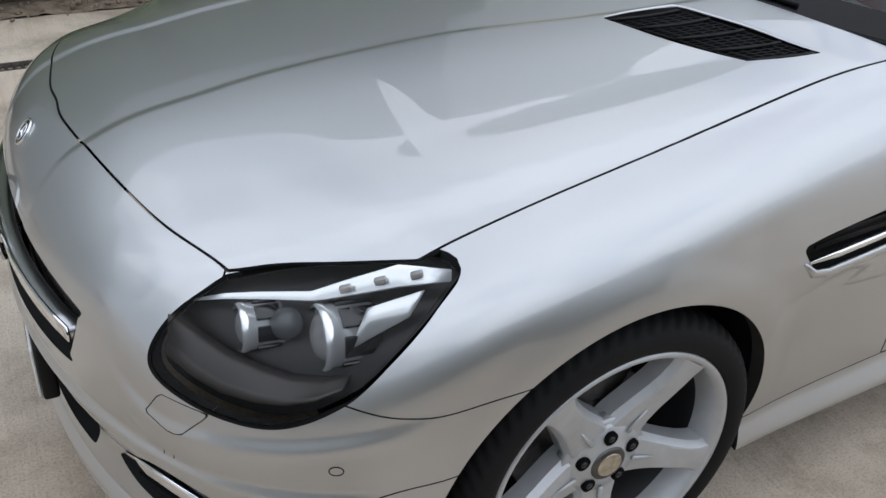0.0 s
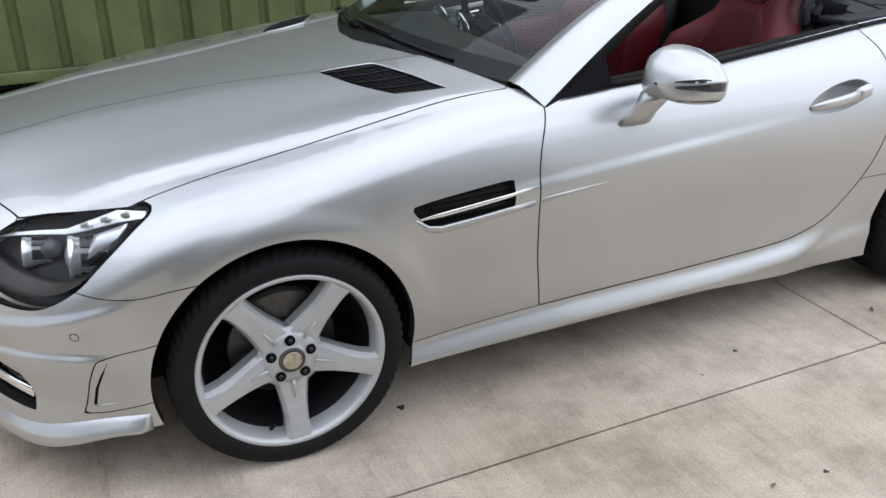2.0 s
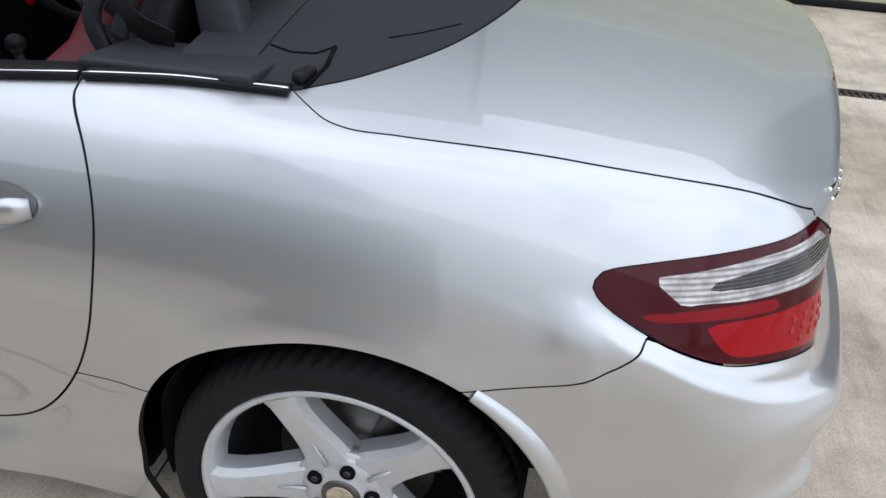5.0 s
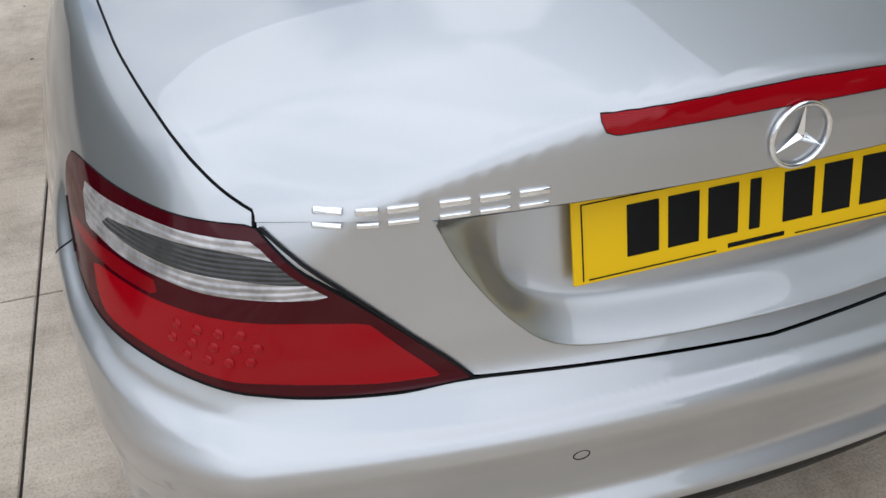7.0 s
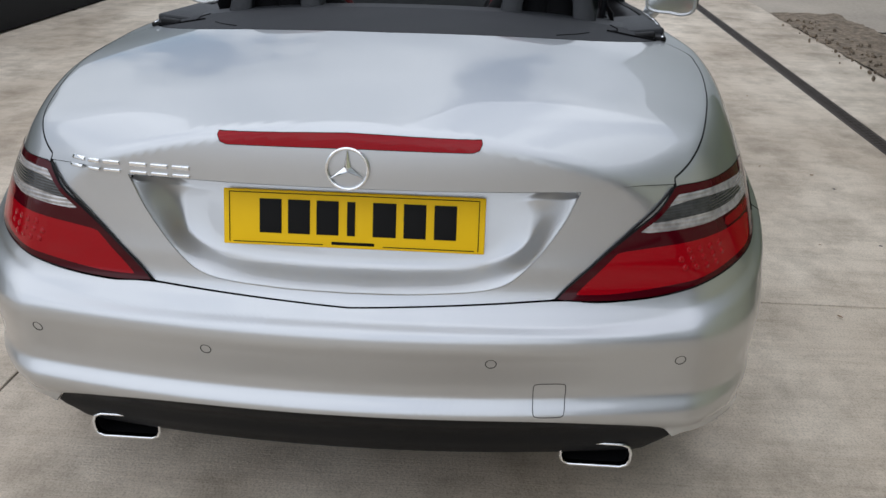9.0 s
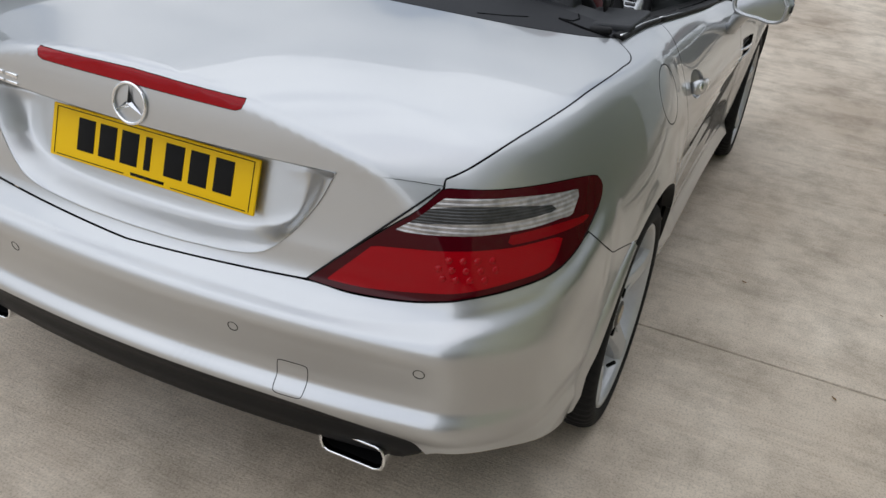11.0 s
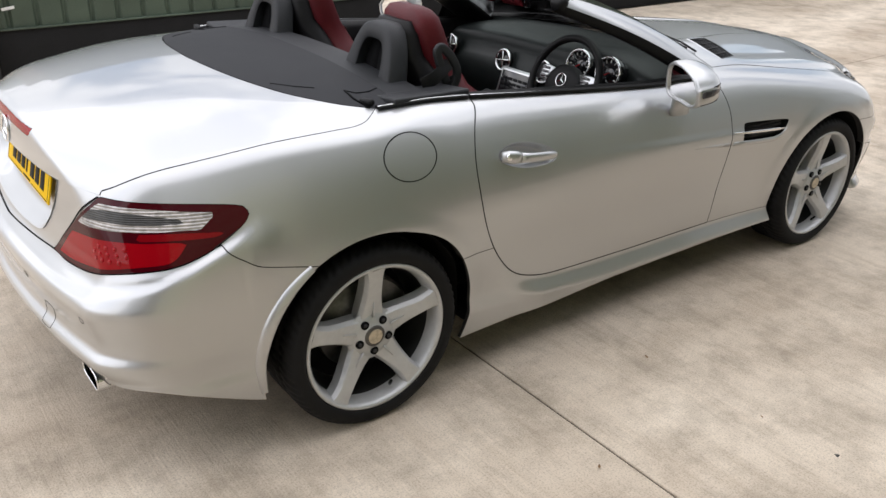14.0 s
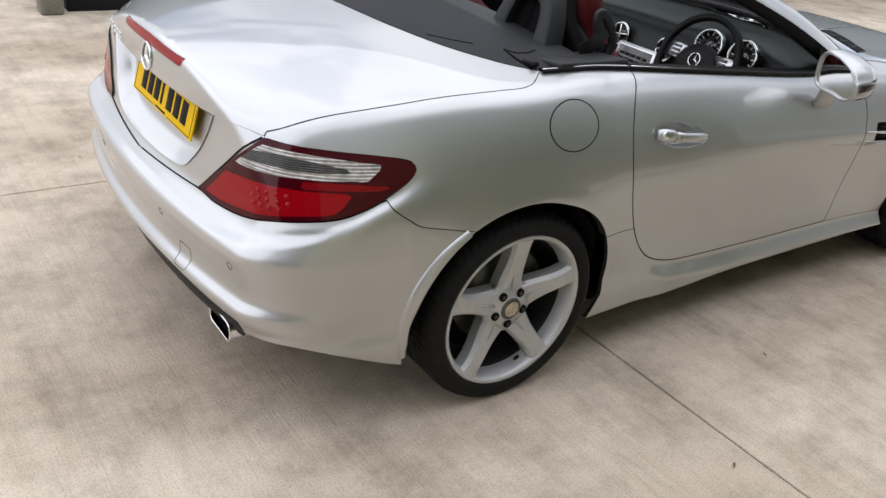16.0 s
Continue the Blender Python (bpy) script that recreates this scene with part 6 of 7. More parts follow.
for s in (1, -1):
    seat(s * 0.375)
    # roll hoop behind the seat
    def hoop_ring(base_w, top_w, foot, crown, back, inset=0.0):
        ring_ = []
        for k in range(33):
            a = math.pi * k / 32
            up_ = abs(math.sin(a)) ** 0.62
            zz = foot + (crown - foot) * up_
            yy = (base_w + (top_w - base_w) * up_ - inset) * math.copysign(abs(math.cos(a)) ** 0.5, math.cos(a))
            ring_.append((0.955 - 0.30 * (zz - 1.0) - back * (1.0 - 0.9 * (zz - 0.95)), s * 0.40 + yy, zz - inset))
        return ring_
    rows_ = [hoop_ring(0.076, 0.072, 0.975, 1.118, 0.006), hoop_ring(0.082, 0.078, 0.97, 1.124, 0.0), hoop_ring(0.146, 0.104, 0.95, 1.160, 0.0), hoop_ring(0.152, 0.110, 0.95, 1.168, 0.008),
             hoop_ring(0.152, 0.110, 0.95, 1.168, 0.075), hoop_ring(0.144, 0.102, 0.95, 1.160, 0.085), hoop_ring(0.082, 0.078, 0.97, 1.124, 0.085), hoop_ring(0.076, 0.072, 0.975, 1.118, 0.079)]
    hoop = part("roll_hoop", loft(rows_ + rows_[:1]), hoop_plastic, car, "dark grey roll hoop")
    part("hoop_mesh", loft([[(x, s * 0.40 + (y - s * 0.40) * q, z) for x, y, z in hoop_ring(0.080, 0.076, 0.975, 1.122, 0.045)] for q in (1.0, 0.5, 0.0)], thick=0.006), dark, hoop)
    # seat belt guide and buckle strap
    pts = [(0.715, s * 0.575, 0.955), (0.70, s * 0.578, 1.01), (0.725, s * 0.578, 1.065), (0.765, s * 0.578, 1.102), (0.785, s * 0.578, 1.09), (0.765, s * 0.578, 1.03), (0.745, s * 0.578, 0.985)]
    pts = [Vector(p) for p in rounded(pts, closed=False, n=5)]
    part("belt_guide", sweep(pts, rect_section(0.03, 0.018, 0.006), up=(0, 1, 0)), hoop_plastic, car, "grey seat belt guide")
    pts = [(0.74, s * 0.585, 1.05), (0.80, s * 0.59, 1.01), (0.86, s * 0.60, 0.995)]
    part("seat_belt", sweep(pts, rect_section(0.045, 0.003, 0.001), up=(0, 1, 0.2)), leather_black, car)
    pts = [(0.73, s * 0.57, 1.0), (0.70, s * 0.565, 0.85), (0.66, s * 0.56, 0.66)]
    part("seat_belt", sweep(pts, rect_section(0.045, 0.003, 0.001), up=(0, 1, 0.2)), leather_black, car)

# ---- windscreen ----


def screen_point(u, v, out=0.0):
    """u across (-1 to 1), v from base to header."""
    base = Vector((-0.69 + 0.185 * abs(u) ** 2.2, 0.685 * u, 0.950 - 0.032 * u * u))
    top = Vector((0.085 + 0.075 * u * u, 0.545 * u, 1.245 - 0.035 * u * u))
    p = base.lerp(top, v)
    bulge = 0.030 * math.sin(math.pi * v)
    return p + Vector((-0.45, 0, 0.89)) * (bulge + out)


glass = part("windscreen", loft([[screen_point(u, v) for u in np.linspace(-1, 1, 25)] for v in np.linspace(0.0, 1, 13)]), clear_glass, car, "clear curved windscreen")
glass.visible_shadow = False
part("screen_band", loft([[screen_point(u, v, 0.0015) for u in np.linspace(-1, 1, 25)] for v in (0.93, 0.965, 1.0)]), gloss_black, glass)
frit = material("black glass edge", (0.004, 0.004, 0.0045), 0.25, spec=0.25)
part("screen_band", loft([[screen_point(u, v, 0.0015) for u in np.linspace(-1, 1, 25)] for v in (0.0, 0.045, 0.09)]), frit, glass)
# header rail: silver outside, black seal and lining inside
pts = [screen_point(u, 1.0) + Vector((0.004, 0, 0.006)) for u in np.linspace(-1.03, 1.03, 21)]
header = part("screen_header", sweep(pts, rect_section(0.036, 0.012, 0.005)), paint, car, "silver windscreen header rail")
pts = [screen_point(u, 1.0) + Vector((0.038, 0, -0.004)) for u in np.linspace(-1.03, 1.03, 21)]
part("header_seal", sweep(pts, rect_section(0.062, 0.040, 0.014)), seal_rubber, header)
pts = [screen_point(u, 0.97) + Vector((0.03, 0, -0.022)) for u in np.linspace(-0.98, 0.98, 21)]
part("header_lining", sweep(pts, rect_section(0.07, 0.016, 0.006)), black_plastic, header)
for y in (-0.30, 0.0, 0.30):
    part("roof_catch", rbox((0.035, 0.05 if y else 0.14, 0.02), 0.006, Matrix.Translation(screen_point(y / 0.545, 1.0) + Vector((0.05, 0, -0.026)))), gloss_black, header)
for s in (1, -1):
    rows_ = []
    n = 17
    for i in range(n):
        t_ = i / (n - 1)
        a = screen_point(s * 1.0, t_, 0.004)
        low = Vector((-0.450, 0.795 * s, 0.868)).lerp(Vector((0.225, 0.578 * s, 1.192)), t_) + Vector((-0.01, 0.012 * s, 0.030)) * math.sin(math.pi * t_) * 0.75
        b = a.lerp(low, 0.5) + Vector((-0.10, 0.55 * s, 0.40)) * (0.022 - 0.008 * t_)
        inn = low + Vector((0.015, -0.055 * s, -0.004))
        rows_.append([a + Vector((0.02, -0.03 * s, -0.03)), a, a.lerp(b, 0.55) + Vector((0, 0.004 * s, 0.004)), b, b.lerp(low, 0.6) + Vector((0, 0.004 * s, 0)), low])
    pillar = part("screen_pillar", loft(rows_), paint, car, "silver windscreen pillar")
    rows_b = []
    for i, r in enumerate(rows_):
        t_ = i / (n - 1)
        low, a = r[-1], r[0]
        rows_b.append([low + Vector((0, 0.001 * s, 0)), low + Vector((0.040, -0.010 * s, -0.018)), low + Vector((0.060, -0.045 * s, -0.012)), low.lerp(a, 0.6) + Vector((0.040, -0.026 * s, -0.012)), a + Vector((0.01, -0.01 * s, -0.012)), a])
    part("pillar_lining", loft(rows_b), seal_rubber, pillar, "black pillar seal and lining")
    # end plug of the pillar
    part("pillar_cap", rbox((0.05, 0.06, 0.05), 0.015, Matrix.Translation((0.222, 0.552 * s, 1.195)) @ pose(0, 0, 0, 0, 25, 0)), seal_rubber, pillar)
    # black corner piece between pillar and waist
    tri = [Vector((-0.395, 0.785 * s, 0.880)), Vector((-0.215, 0.775 * s, 0.897)), Vector((-0.225, 0.735 * s, 0.985)), Vector((-0.262, 0.742 * s, 0.978))]
    bm = bmesh.new()
    vs_ = [bm.verts.new(p) for p in tri]
    bm.faces.new(vs_)
    bmesh.ops.solidify(bm, geom=bm.faces[:], thickness=0.012)
    bmesh.ops.recalc_face_normals(bm, faces=bm.faces)
    part("corner_panel", bm, black_plastic, doors[s], smooth=False)

# scuttle and wipers
cowl_line = curve((0.0, -0.742), (0.1, -0.735), (0.32, -0.665), (0.52, -0.59), (0.706, -0.51))
rows_ = []
for y in np.linspace(-0.70, 0.70, 29):
    x0 = float(cowl_line(abs(y)))
    z0 = on_top(x0, y).z
    u = y / 0.70
    g = screen_point(u * 0.99, 0.0)
    rows_.append([(x0 + 0.003, y, z0 - 0.012), (x0 + 0.02, y, z0 - 0.016), (g.x, g.y, g.z - 0.004), (g.x + 0.05, g.y, g.z - 0.02)])
part("scuttle", loft(rows_), black_plastic, car, "black plastic scuttle panel")
for u0, u1, v0 in ((0.20, -0.72, 0.028), (0.78, 0.10, 0.016)):
    path = [screen_point(u, v0 + 0.02 * (u - u1), 0.006) for u in np.linspace(u0, u1, 9)]
    wiper = part("wiper", sweep(path, rect_section(0.011, 0.008)), seal_rubber, car, "black wiper blade")
    part("wiper_arm", sweep([path[0] + Vector((-0.03, 0.03, -0.012)), path[1] + Vector((-0.012, 0, 0.008)), path[4] + Vector((0, 0, 0.008))], rect_section(0.011, 0.006)), seal_rubber, wiper)
# rear-view mirror
rv = Matrix.Translation((0.02, 0.035, 1.135)) @ pose(0, 0, 0, 0, 12, 6)
mirror = part("interior_mirror", rbox((0.03, 0.245, 0.068), 0.014, rv), gloss_black, car, "black interior mirror")
part("mirror_face", rbox((0.003, 0.225, 0.052), 0.001, rv @ pose(0.0155, 0, 0)), mirror_glass, mirror)
part("mirror_stem", rod(rv @ Vector((-0.01, -0.03, 0.02)), screen_point(0.0, 0.93, -0.01), 0.012), black_plastic, mirror)

# ---- door mirrors ----
for s in (1, -1):
    turn_m = Matrix.Translation((-0.055, s * 0.93, 0.95)) @ Matrix.Rotation(radians(-17 * s), 4, "Z") @ Matrix.Rotation(radians(5), 4, "Y") @ Matrix.Translation((0.02, -s * 0.925, -0.95))

    def shell_point(a, m_, x, out=0.0):
        """A point of the housing: squarish low edge, top falling away outwards."""
        c, q = math.cos(a), math.sin(a)
        yy = 0.099 * m_[0] * math.copysign(abs(c) ** 0.56, c)
        zz = 0.069 * m_[1] * math.copysign(abs(q) ** (0.9 if q > 0 else 0.45), q)
        if q > 0:
            zz -= 0.026 * m_[1] * (yy / 0.086) * (1.0 if yy > 0 else 0.5) * min(1.0, q / 0.5)
        if yy < 0 and q < 0:
            zz *= 0.9
        return turn_m @ Vector((x, s * (0.925 + m_[2] + yy + out * c), 0.943 + m_[3] + zz + out * q))

    def ring(x, ky, kz, dy, dz):
        return [shell_point(2 * math.pi * k / 28, (ky, kz, dy, dz), x) for k in range(28)]
    prof = [(-0.022, 0.93, 0.93, 0, 0), (-0.012, 1.0, 1.0, 0, 0), (-0.03, 1.03, 1.03, 0, 0.001), (-0.06, 1.02, 1.03, -0.001, 0.002), (-0.095, 0.96, 0.97, -0.006, 0), (-0.125, 0.84, 0.86, -0.012, -0.004), (-0.148, 0.62, 0.66, -0.020, -0.010), (-0.160, 0.36, 0.40, -0.024, -0.014), (-0.164, 0.05, 0.05, -0.026, -0.016)]
    house = part("door_mirror", loft([ring(*p) for p in prof], close=True), paint, car, "silver door mirror with indicator strip")
    part("mirror_glass", loft([ring(-0.020, 0.90, 0.90, 0, 0), ring(-0.018, 0.5, 0.5, 0, 0), ring(-0.018, 0.01, 0.01, 0, 0)], close=True), mirror_glass, house)
    part("mirror_frame", sweep([Vector(p) for p in ring(-0.016, 0.95, 0.95, 0, 0)], disc_section(0.005, 8), closed=True, up=(1, 0, 0)), paint, house)
    # stalk down to the door
    foot = on_side(-0.175, 0.800, -0.004, s)
    rows_ = []
    for t_, ky, kx in ((0, 0.030, 0.055), (0.35, 0.026, 0.048), (0.7, 0.032, 0.05), (1, 0.04, 0.055)):
        c0 = foot.lerp(Vector((-0.135, s * 0.885, 0.895)), t_)
        rows_.append([(c0.x + kx * math.cos(a), c0.y + ky * math.sin(a), c0.z) for a in np.linspace(0, 2 * math.pi, 20, endpoint=False)])
    part("mirror_stalk", loft(rows_, close=True, caps=True), paint, house)

    # indicator strip and lower seam: lines round the housing
    def skin(a, x, out):
        best = None
        for p, q in zip(prof[2:], prof[3:]):
            if q[0] <= x <= p[0]:
                k = (p[0] - x) / (p[0] - q[0])
                m_ = [p[i] + (q[i] - p[i]) * k for i in range(5)]
                best = m_
        m_ = best
        return shell_point(a, m_[1:], x, out)
    pts = [skin(radians(a), x, 0.0012) for a, x in ((-1.5, -0.033), (-1.5, -0.055), (-1.4, -0.085), (-1.2, -0.110), (-1, -0.130), (-0.8, -0.147), (-0.8, -0.154))]
    part("indicator_lens", sweep(pts, rect_section(0.003, 0.024, 0.001), scale=[1, 1, 0.95, 0.7, 0.5, 0.4, 0.2]), smoke_lens, house, "grey indicator lens")
    pts = [skin(radians(a), x, 0.0012) for a, x in ((16, -0.085), (16, -0.110), (17, -0.130), (18, -0.146), (18, -0.155))]
    part("indicator_lens", sweep(pts, rect_section(0.003, 0.010, 0.001), scale=[0.3, 1, 0.9, 0.7, 0.3]), smoke_lens, house, "grey indicator lens")
    pts = [skin(radians(a), x, 0.001) for a, x in ((-30, -0.031), (-30, -0.06), (-32, -0.09), (-36, -0.12), (-50, -0.143))]
    line_on(pts, seal_rubber, house, 0.0012, "housing_seam")


# ---- yard ----
JX, JY = 0.714, -1.132


def slab(name, x0, x1, y0, y1, z=0.0):
    """One concrete slab with worn edges; the joint beside it stays open."""
    bm = bmesh.new()
    g = 0.007
    bmesh.ops.create_cube(bm, size=1, matrix=pose((x0 + x1) / 2, (y0 + y1) / 2, z - 0.075) @ Matrix.Diagonal((x1 - x0 - g, y1 - y0 - g, 0.15, 1)))
    bmesh.ops.bevel(bm, geom=[e for e in bm.edges if all(v.co.z > z - 0.01 for v in e.verts)], offset=0.003, segments=1, affect="EDGES")
    return part(name, bm, concrete, ground, smooth=False)


bm = bmesh.new()
bmesh.ops.create_grid(bm, x_segments=1, y_segments=1, size=150)
bm.transform(Matrix.Translation((0, 0, -0.022)))
ground = tagged(part("ground", bm, material("open yard", (0.40, 0.345, 0.28), 0.9, vary=0.2, scale=0.6, bump_d=0.004, bump_scale=30), smooth=False), "pale brown concrete yard with open joints", "yard", kind="structure")
xs_ = [-17.286, -11.286, -5.286, JX, 6.714, 12.714]
ys_ = [-4.15, JY, 2.395]
for x0, x1 in zip(xs_, xs_[1:]):
    for y0, y1 in zip(ys_, ys_[1:]):
        slab("slab", x0, x1, y0, y1)
    slab("slab", x0, x1, 2.505, 3.16)
for y0, y1 in ((-10.15, -4.15),):
    for x0, x1 in zip(xs_[3:], xs_[4:]):
        slab("slab", x0, x1, y0, y1)
for x0, x1 in zip(xs_[3:], xs_[4:]):
    slab("slab", x0, x1, 3.16, 4.2)

joint_fill = material("joint bitumen", (0.035, 0.030, 0.026), 0.9, vary=0.4, scale=9, bump_d=0.002, bump_scale=90)
for x in xs_[1:-1]:
    part("joint_filler", rbox((0.012, 16.0, 0.012), 0, pose(x, -3.4, -0.013)), joint_fill, ground)
part("joint_filler", rbox((30.0, 0.012, 0.010), 0, pose(-2.286, JY, -0.0125)), joint_fill, ground)

# drain channel with a slotted grating
drain = thing("drain_channel", "rusty slotted iron drain grating set in concrete", "drain", kind="structure")
part("channel_bed", rbox((24, 0.10, 0.01), 0, pose(-4, 2.45, -0.07)), dark, drain)
for y in (2.403, 2.497):
    part("channel_edge", rbox((24, 0.012, 0.05), 0, pose(-4, y, -0.027)), grate_iron, drain)
bar_mesh = None
for k in range(260):
    x = -4.6 + 0.034 * k
    if bar_mesh is None:
        first = part("grating_bar", rbox((0.017, 0.084, 0.014), 0.002), grate_iron, drain)
        first.location = (x, 2.45, -0.012)
        bar_mesh = first.data
    else:
        ob = new("grating_bar", bar_mesh)
        ob.parent, ob.location = drain, (x, 2.45, -0.012)
bm = bmesh.new()
for k in range(230):
    for x in (-4.6 - 0.034 * (k + 1), -4.6 + 0.034 * (260 + k)):
        bmesh.ops.create_cube(bm, size=1, matrix=pose(x, 2.45, -0.012) @ Matrix.Diagonal((0.017, 0.084, 0.014, 1)))
tagged(part("grating_far", bm, grate_iron, drain, smooth=False), kind="stuff")

# earth and rubble under the container
bm = bmesh.new()
bmesh.ops.create_grid(bm, x_segments=140, y_segments=16, size=1)
for v in bm.verts:
    x, y = v.co.x * 3.6 - 2.7, 3.50 + v.co.y * 0.36
    h = noise.noise(Vector((x * 4, y * 4, 0))) * 0.02 + noise.noise(Vector((x * 17, y * 17, 3))) * 0.012
    v.co = (x, y + noise.noise(Vector((x * 6, 0, 7))) * 0.03, 0.012 + h)
tagged(part("rubble_strip", bm, earth), "brown earth and rubble strip at the slab edge", "rubble", kind="structure")
random.seed(4)
bm = bmesh.new()
for k in range(260):
    x, y = random.uniform(-5.8, 0.7), random.gauss(3.26, 0.10)
    r = random.uniform(0.006, 0.026)
    m = pose(x, y, 0.014 + r * 0.3, random.uniform(0, 90), random.uniform(0, 90), random.uniform(0, 180)) @ Matrix.Diagonal((r, r * random.uniform(0.5, 0.9), r * 0.6, 1))
    bmesh.ops.create_icosphere(bm, subdivisions=1, radius=1, matrix=m)
tagged(part("stones", bm, earth, smooth=False), "small brown stones along the slab edge", "stones", kind="stuff")


# ---- green container ----
def corrugated(x0, x1, z0, z1, y, pitch, groove, depth, sign):
    """A sheet of upright ribs facing -y (sign -1) or +y (sign 1)."""
    prof, x = [], x0
    slope = 0.018
    while x < x1:
        prof += [(x, 0), (min(x + pitch - groove - slope, x1), 0), (min(x + pitch - groove, x1), -depth), (min(x + pitch - slope, x1), -depth)]
        x += pitch
    prof.append((x1, 0))
    return loft([[(px, y + sign * d, z) for px, d in prof] for z in (z0, z1)], thick=0.004)


container = thing("storage_container", "green painted corrugated steel storage container on blocks", "container")
CY, CX0, CX1 = 3.27, -3.15, 0.69
part("side_sheet", corrugated(CX0 + 0.06, CX1 - 0.06, 0.24, 2.62, CY + 0.012, 0.262, 0.062, 0.036, -1), green_steel, container, smooth=False)
part("bottom_rail", rbox((CX1 - CX0, 0.07, 0.075), 0.008, pose((CX0 + CX1) / 2, CY + 0.02, 0.20)), green_steel, container)
part("top_rail", rbox((CX1 - CX0, 0.07, 0.08), 0.008, pose((CX0 + CX1) / 2, CY + 0.02, 2.65)), green_steel, container)
for x in (CX0 + 0.04, CX1 - 0.04):
    part("corner_post", rbox((0.09, 0.10, 2.52), 0.01, pose(x, CY + 0.03, 1.43)), green_steel, container)
    part("corner_casting", rbox((0.12, 0.12, 0.10), 0.01, pose(x, CY + 0.035, 0.19)), green_steel, container)
part("end_wall", rbox((0.04, 2.3, 2.45), 0, pose(CX0 + 0.04, CY + 1.2, 1.4)), green_steel, container)
part("end_wall", rbox((0.04, 2.3, 2.45), 0, pose(CX1 - 0.04, CY + 1.2, 1.4)), green_steel, container)
part("roof_sheet", rbox((CX1 - CX0, 2.4, 0.04), 0, pose((CX0 + CX1) / 2, CY + 1.2, 2.67)), green_steel, container)
for x in (CX0 + 0.2, -1.2, CX1 - 0.2):
    part("block", rbox((0.22, 0.3, 0.155), 0.01, pose(x, CY + 0.35, 0.083)), pale_post, container)
# added dark board that stands in for the shade under the container
part("shadow_board", rbox((CX1 - CX0 - 0.1, 0.03, 0.16), 0, pose((CX0 + CX1) / 2, CY + 0.55, 0.085)), grey_wall_and_shade, container)

# ---- building with the sectional door, behind the container ----
shed = thing("shed_wall", "tall shed wall with a cream sectional door", "building", kind="structure")
part("wall_panel", corrugated(-22, 0.74, 0.0, 8.8, 5.9, 0.20, 0.05, 0.03, -1), pale_clad, shed, smooth=False)
part("wall_panel", corrugated(4.78, 12.0, 3.05, 6.2, 4.12, 0.20, 0.05, 0.03, -1), green_clad, shed, smooth=False)
part("pier", rbox((1.06, 0.14, 3.05), 0.01, pose(5.37, 4.11, 1.525)), olive_steel, shed, "dark olive steel pier")
part("dark_door", rbox((6.1, 0.10, 3.05), 0.01, pose(8.95, 4.16, 1.525)), plinth_black, shed, "black painted door")
part("wall_panel", corrugated(0.70, 4.80, 3.05, 6.2, 4.12, 0.20, 0.05, 0.03, -1), pale_clad, shed, smooth=False)
for x in (0.70, 4.78):
    part("door_jamb", rbox((0.10, 0.16, 3.05), 0.01, pose(x, 4.06, 1.525)), grey_wall_and_shade, shed)
for k in range(6):
    part("door_panel", rbox((4.0, 0.045, 0.488), 0.010, pose(2.74, 4.06, 0.30 + 0.492 * k)), cream_panel, shed, "cream insulated door panel")
    for q in (0.12, 0.245, 0.37):
        part("panel_groove", rbox((3.99, 0.006, 0.008), 0.001, pose(2.74, 4.0365, 0.056 + 0.492 * k + q)), cream_panel, shed)
part("door_seal", rbox((4.0, 0.05, 0.055), 0.012, pose(2.74, 4.055, 0.03)), seal_rubber, shed)
part("side_return", rbox((0.1, 1.8, 6.2), 0, pose(0.74, 5.02, 3.1)), grey_wall_and_shade, shed)

# ---- workshop with black plinth across the yard ----
shop = thing("workshop_wall", "dark green clad workshop with a black painted plinth", "building", kind="structure")
SY, SX0, SX1 = -4.20, -16.0, 1.295
part("plinth", rbox((SX1 - SX0, 0.30, 0.40), 0.012, pose((SX0 + SX1) / 2, SY - 0.15, 0.195)), plinth_black, shop)
part("cladding", corrugated(SX0, SX1 - 0.02, 0.385, 2.1, SY - 0.015, 0.200, 0.036, 0.022, 1), green_clad, shop, smooth=False)
part("drip_flashing", rbox((SX1 - SX0, 0.05, 0.012), 0.003, pose((SX0 + SX1) / 2, SY - 0.005, 0.392)), green_clad, shop)
part("corner_flashing", rbox((0.10, 0.10, 1.72), 0.01, pose(SX1 - 0.02, SY - 0.05, 1.24)), green_clad, shop)
part("end_wall", rbox((0.1, 8, 2.1), 0, pose(SX1 - 0.06, SY - 4.1, 1.05)), green_clad, shop)
part("white_mark", rbox((0.09, 0.003, 0.022), 0.001, pose(1.17, SY + 0.011, 0.545, 0, 8, 0)), plate_white, shop)
post = tagged(part("gate_post", rbox((0.16, 0.16, 1.9), 0.02, pose(SX1 + 0.12, SY + 0.02, 0.95)), pale_post), "weathered pale rendered post beside the workshop", "post")

# traffic cone beside the pier
cone = thing("traffic_cone", "orange-red plastic traffic cone with a white sleeve", "traffic cone", at=pose(5.80, 3.80, 0.0, 0, 0, 12))
part("cone_base", rbox((0.40, 0.40, 0.035), 0.012, pose(0, 0, 0.0185)), cone_red, cone)


def turned(profile, n=36):
    return loft([[(r * math.cos(2 * math.pi * k / n), r * math.sin(2 * math.pi * k / n), z) for k in range(n)] for r, z in profile], close=True)


part("cone_body", turned([(0.155, 0.03), (0.148, 0.05), (0.140, 0.06), (0.034, 0.735), (0.028, 0.75), (0.020, 0.75)]), cone_red, cone)
part("white_sleeve", turned([(0.0945, 0.355), (0.0960, 0.358), (0.0640, 0.562), (0.0620, 0.565)]), plate_white, cone, "white reflective sleeve")

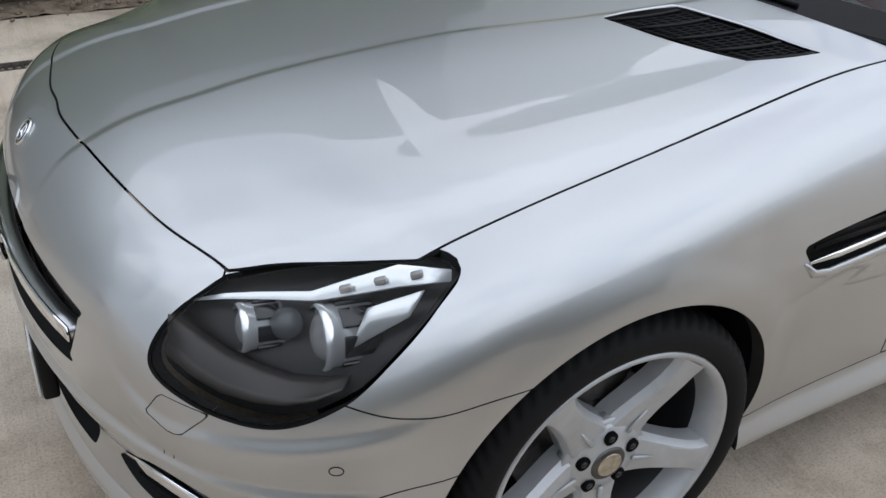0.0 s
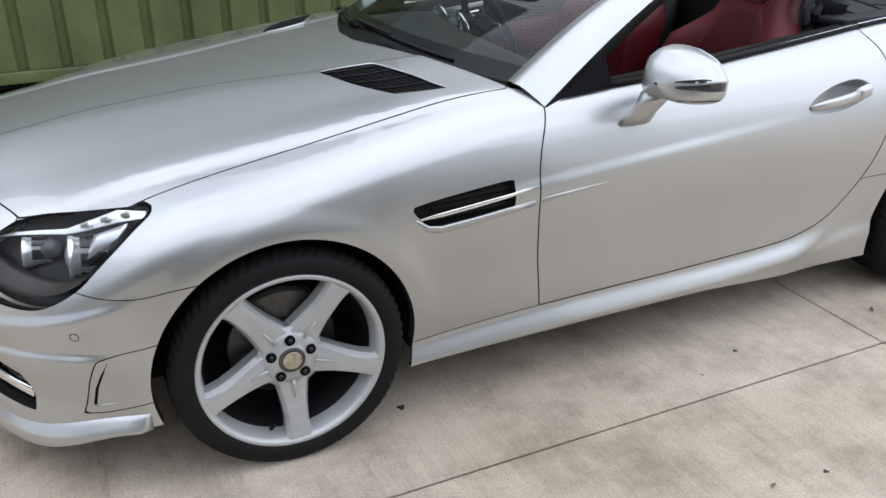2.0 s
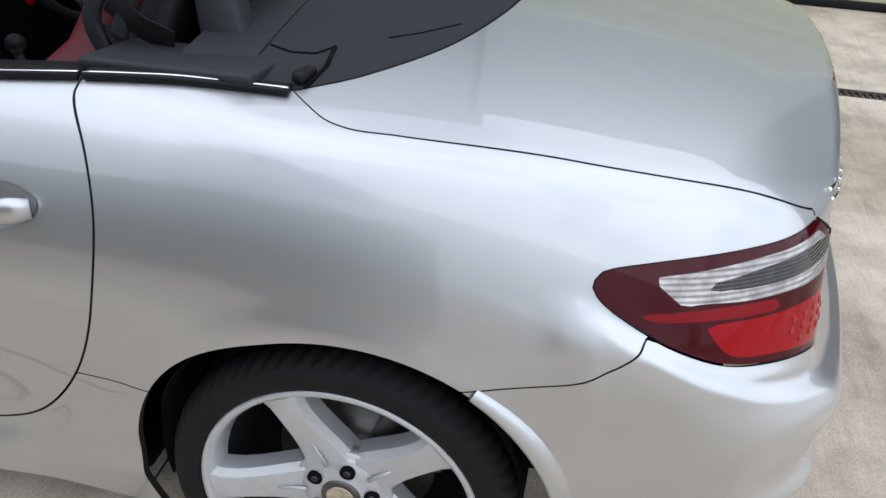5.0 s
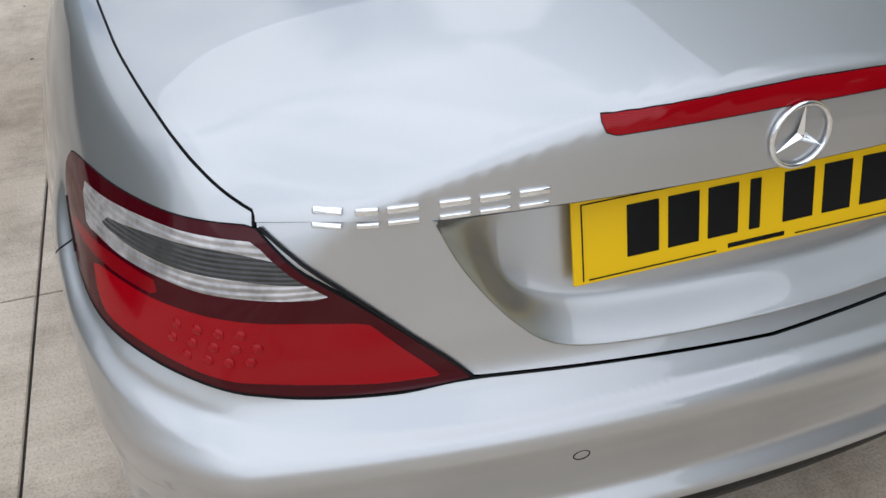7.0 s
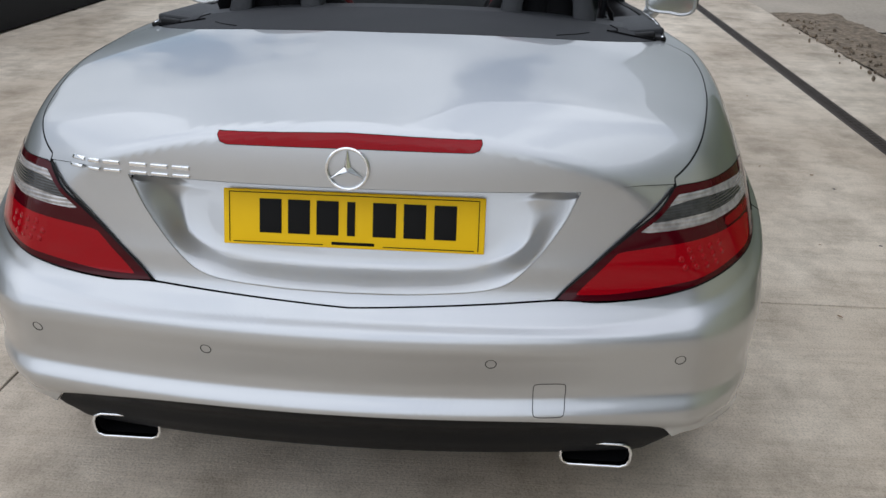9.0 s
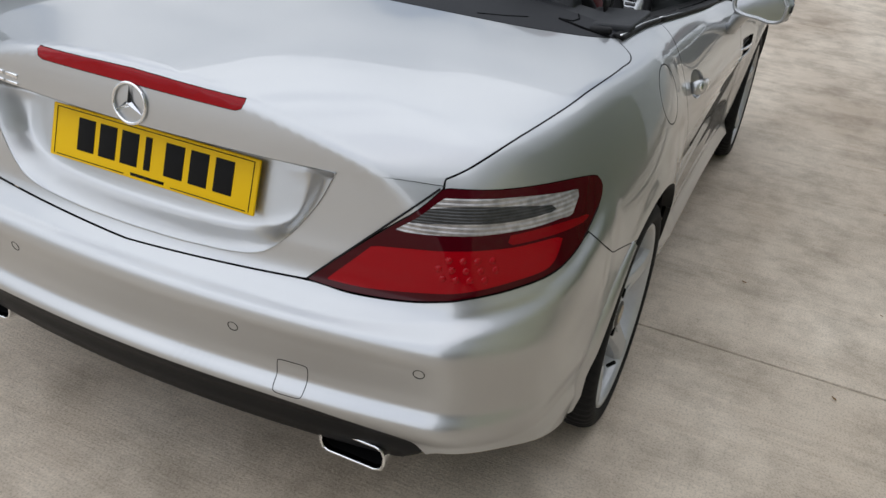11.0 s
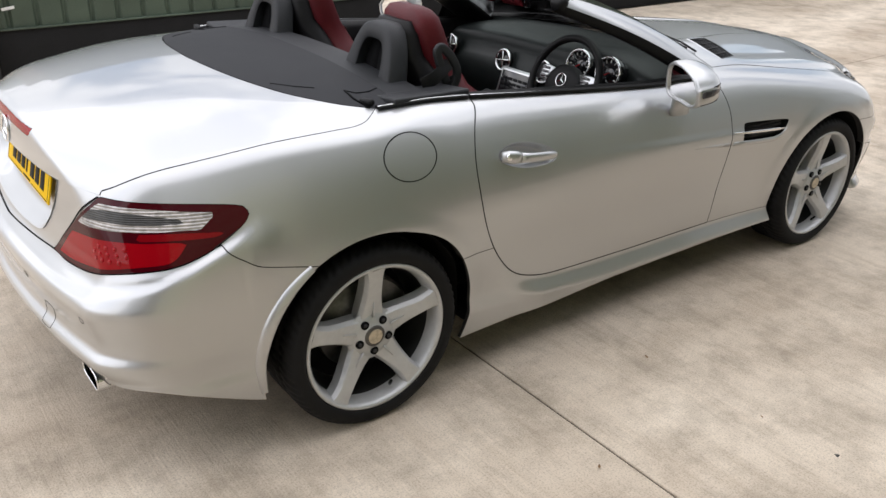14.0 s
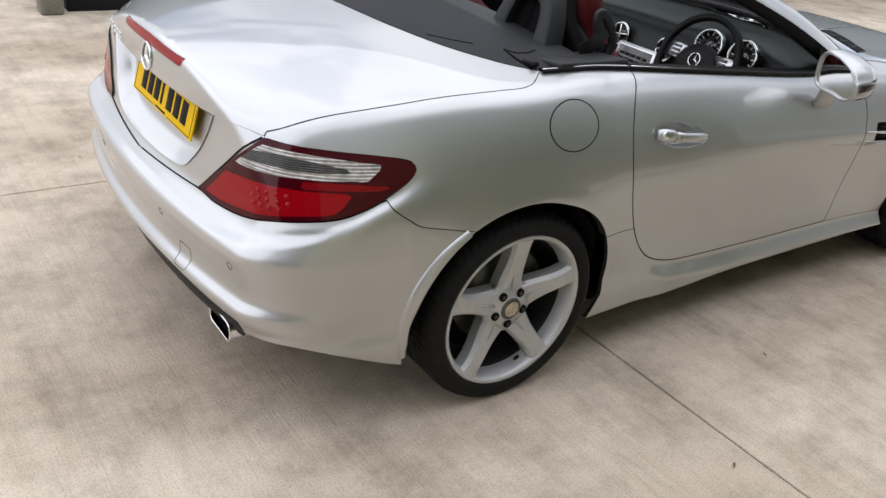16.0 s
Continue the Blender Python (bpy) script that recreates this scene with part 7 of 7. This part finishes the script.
# far end of the yard
far = thing("far_wall", "distant dark green clad wall closing the yard", "building", kind="structure")
part("wall_panel", corrugated(-22, -16, 0, 4.5, 9.0, 0.2, 0.05, 0.03, -1), green_clad, far, smooth=False)
bin_ = thing("waste_bin", "black plastic waste bin standing in the yard", "bin")
part("bin_body", rbox((0.55, 0.60, 0.85), 0.04, pose(-10.0, 2.62, 0.47)), black_plastic, bin_)
part("bin_lid", rbox((0.60, 0.64, 0.06), 0.02, pose(-10.0, 2.62, 0.93)), black_plastic, bin_)
for y in (2.38, 2.86):
    part("bin_wheel", disc((-9.74, y, 0.09), (0, 1, 0), 0.09, 0.05, 24, 0.01), rubber, bin_)


# ---- fallen leaves, stains ----
def leaf(x, y, r, turn, mat):
    """A small dry curled leaf."""
    rows_ = []
    for i in range(6):
        t_ = i / 5
        w_ = r * 0.42 * math.sin(math.pi * min(0.98, t_ * 0.9 + 0.06)) ** 0.8
        rows_.append([(r * (t_ - 0.5) * 2, q * w_, 0.004 + r * 0.35 * (q * q * 0.7 + (t_ - 0.5) ** 2)) for q in (-1, -0.5, 0, 0.5, 1)])
    ob = part("leaf", loft(rows_, thick=0.0006), mat)
    ob.matrix_world = pose(x, y, 0.001, 0, 0, turn)
    return tagged(ob, "small dry brown leaf fallen on the concrete", "leaf", group="fallen leaves")


brown_leaf = material("brown leaf", (0.22, 0.12, 0.05), 0.85, vary=0.4, scale=80)
random.seed(7)
for x, y, r, m in ((0.500, -1.438, 0.020, brown_leaf), (0.770, -1.349, 0.026, brown_leaf), (0.854, -0.963, 0.016, brown_leaf), (-0.575, -1.48, 0.020, amber), (-0.15, -1.52, 0.010, brown_leaf)):
    leaf(x, y, r, random.uniform(0, 360), m)
for k in range(34):
    x, y = random.uniform(-3.0, 3.2), random.choice((random.uniform(-2.6, -1.0), random.uniform(1.1, 2.6), random.uniform(-3.8, -2)))
    leaf(x, y, random.uniform(0.006, 0.014), random.uniform(0, 360), brown_leaf)
spot = material("oil spot", (0.03, 0.028, 0.026), 0.6)
for k in range(26):
    x, y = random.uniform(-2.6, 3.2), random.choice((random.uniform(-2.2, -0.95), random.uniform(0.95, 2.6)))
    r = random.uniform(0.004, 0.009)
    if k == 0:
        x, y, r = -0.894, -0.784, 0.012
    rows_ = [[(r * q * (1 + 0.25 * math.sin(3 * a + k)) * math.cos(a), r * q * (1 + 0.25 * math.sin(3 * a + k)) * math.sin(a), z) for a in np.linspace(0, 2 * math.pi, 14, endpoint=False)] for q, z in ((1, 0.0), (0.8, 0.0012), (0.02, 0.0014))]
    ob = part("oil_spot", loft(rows_, close=True), spot)
    ob.matrix_world = pose(x, y, 0.0005)
    tagged(ob, "small dark oil spot on the concrete", "stain", group="oil spots")
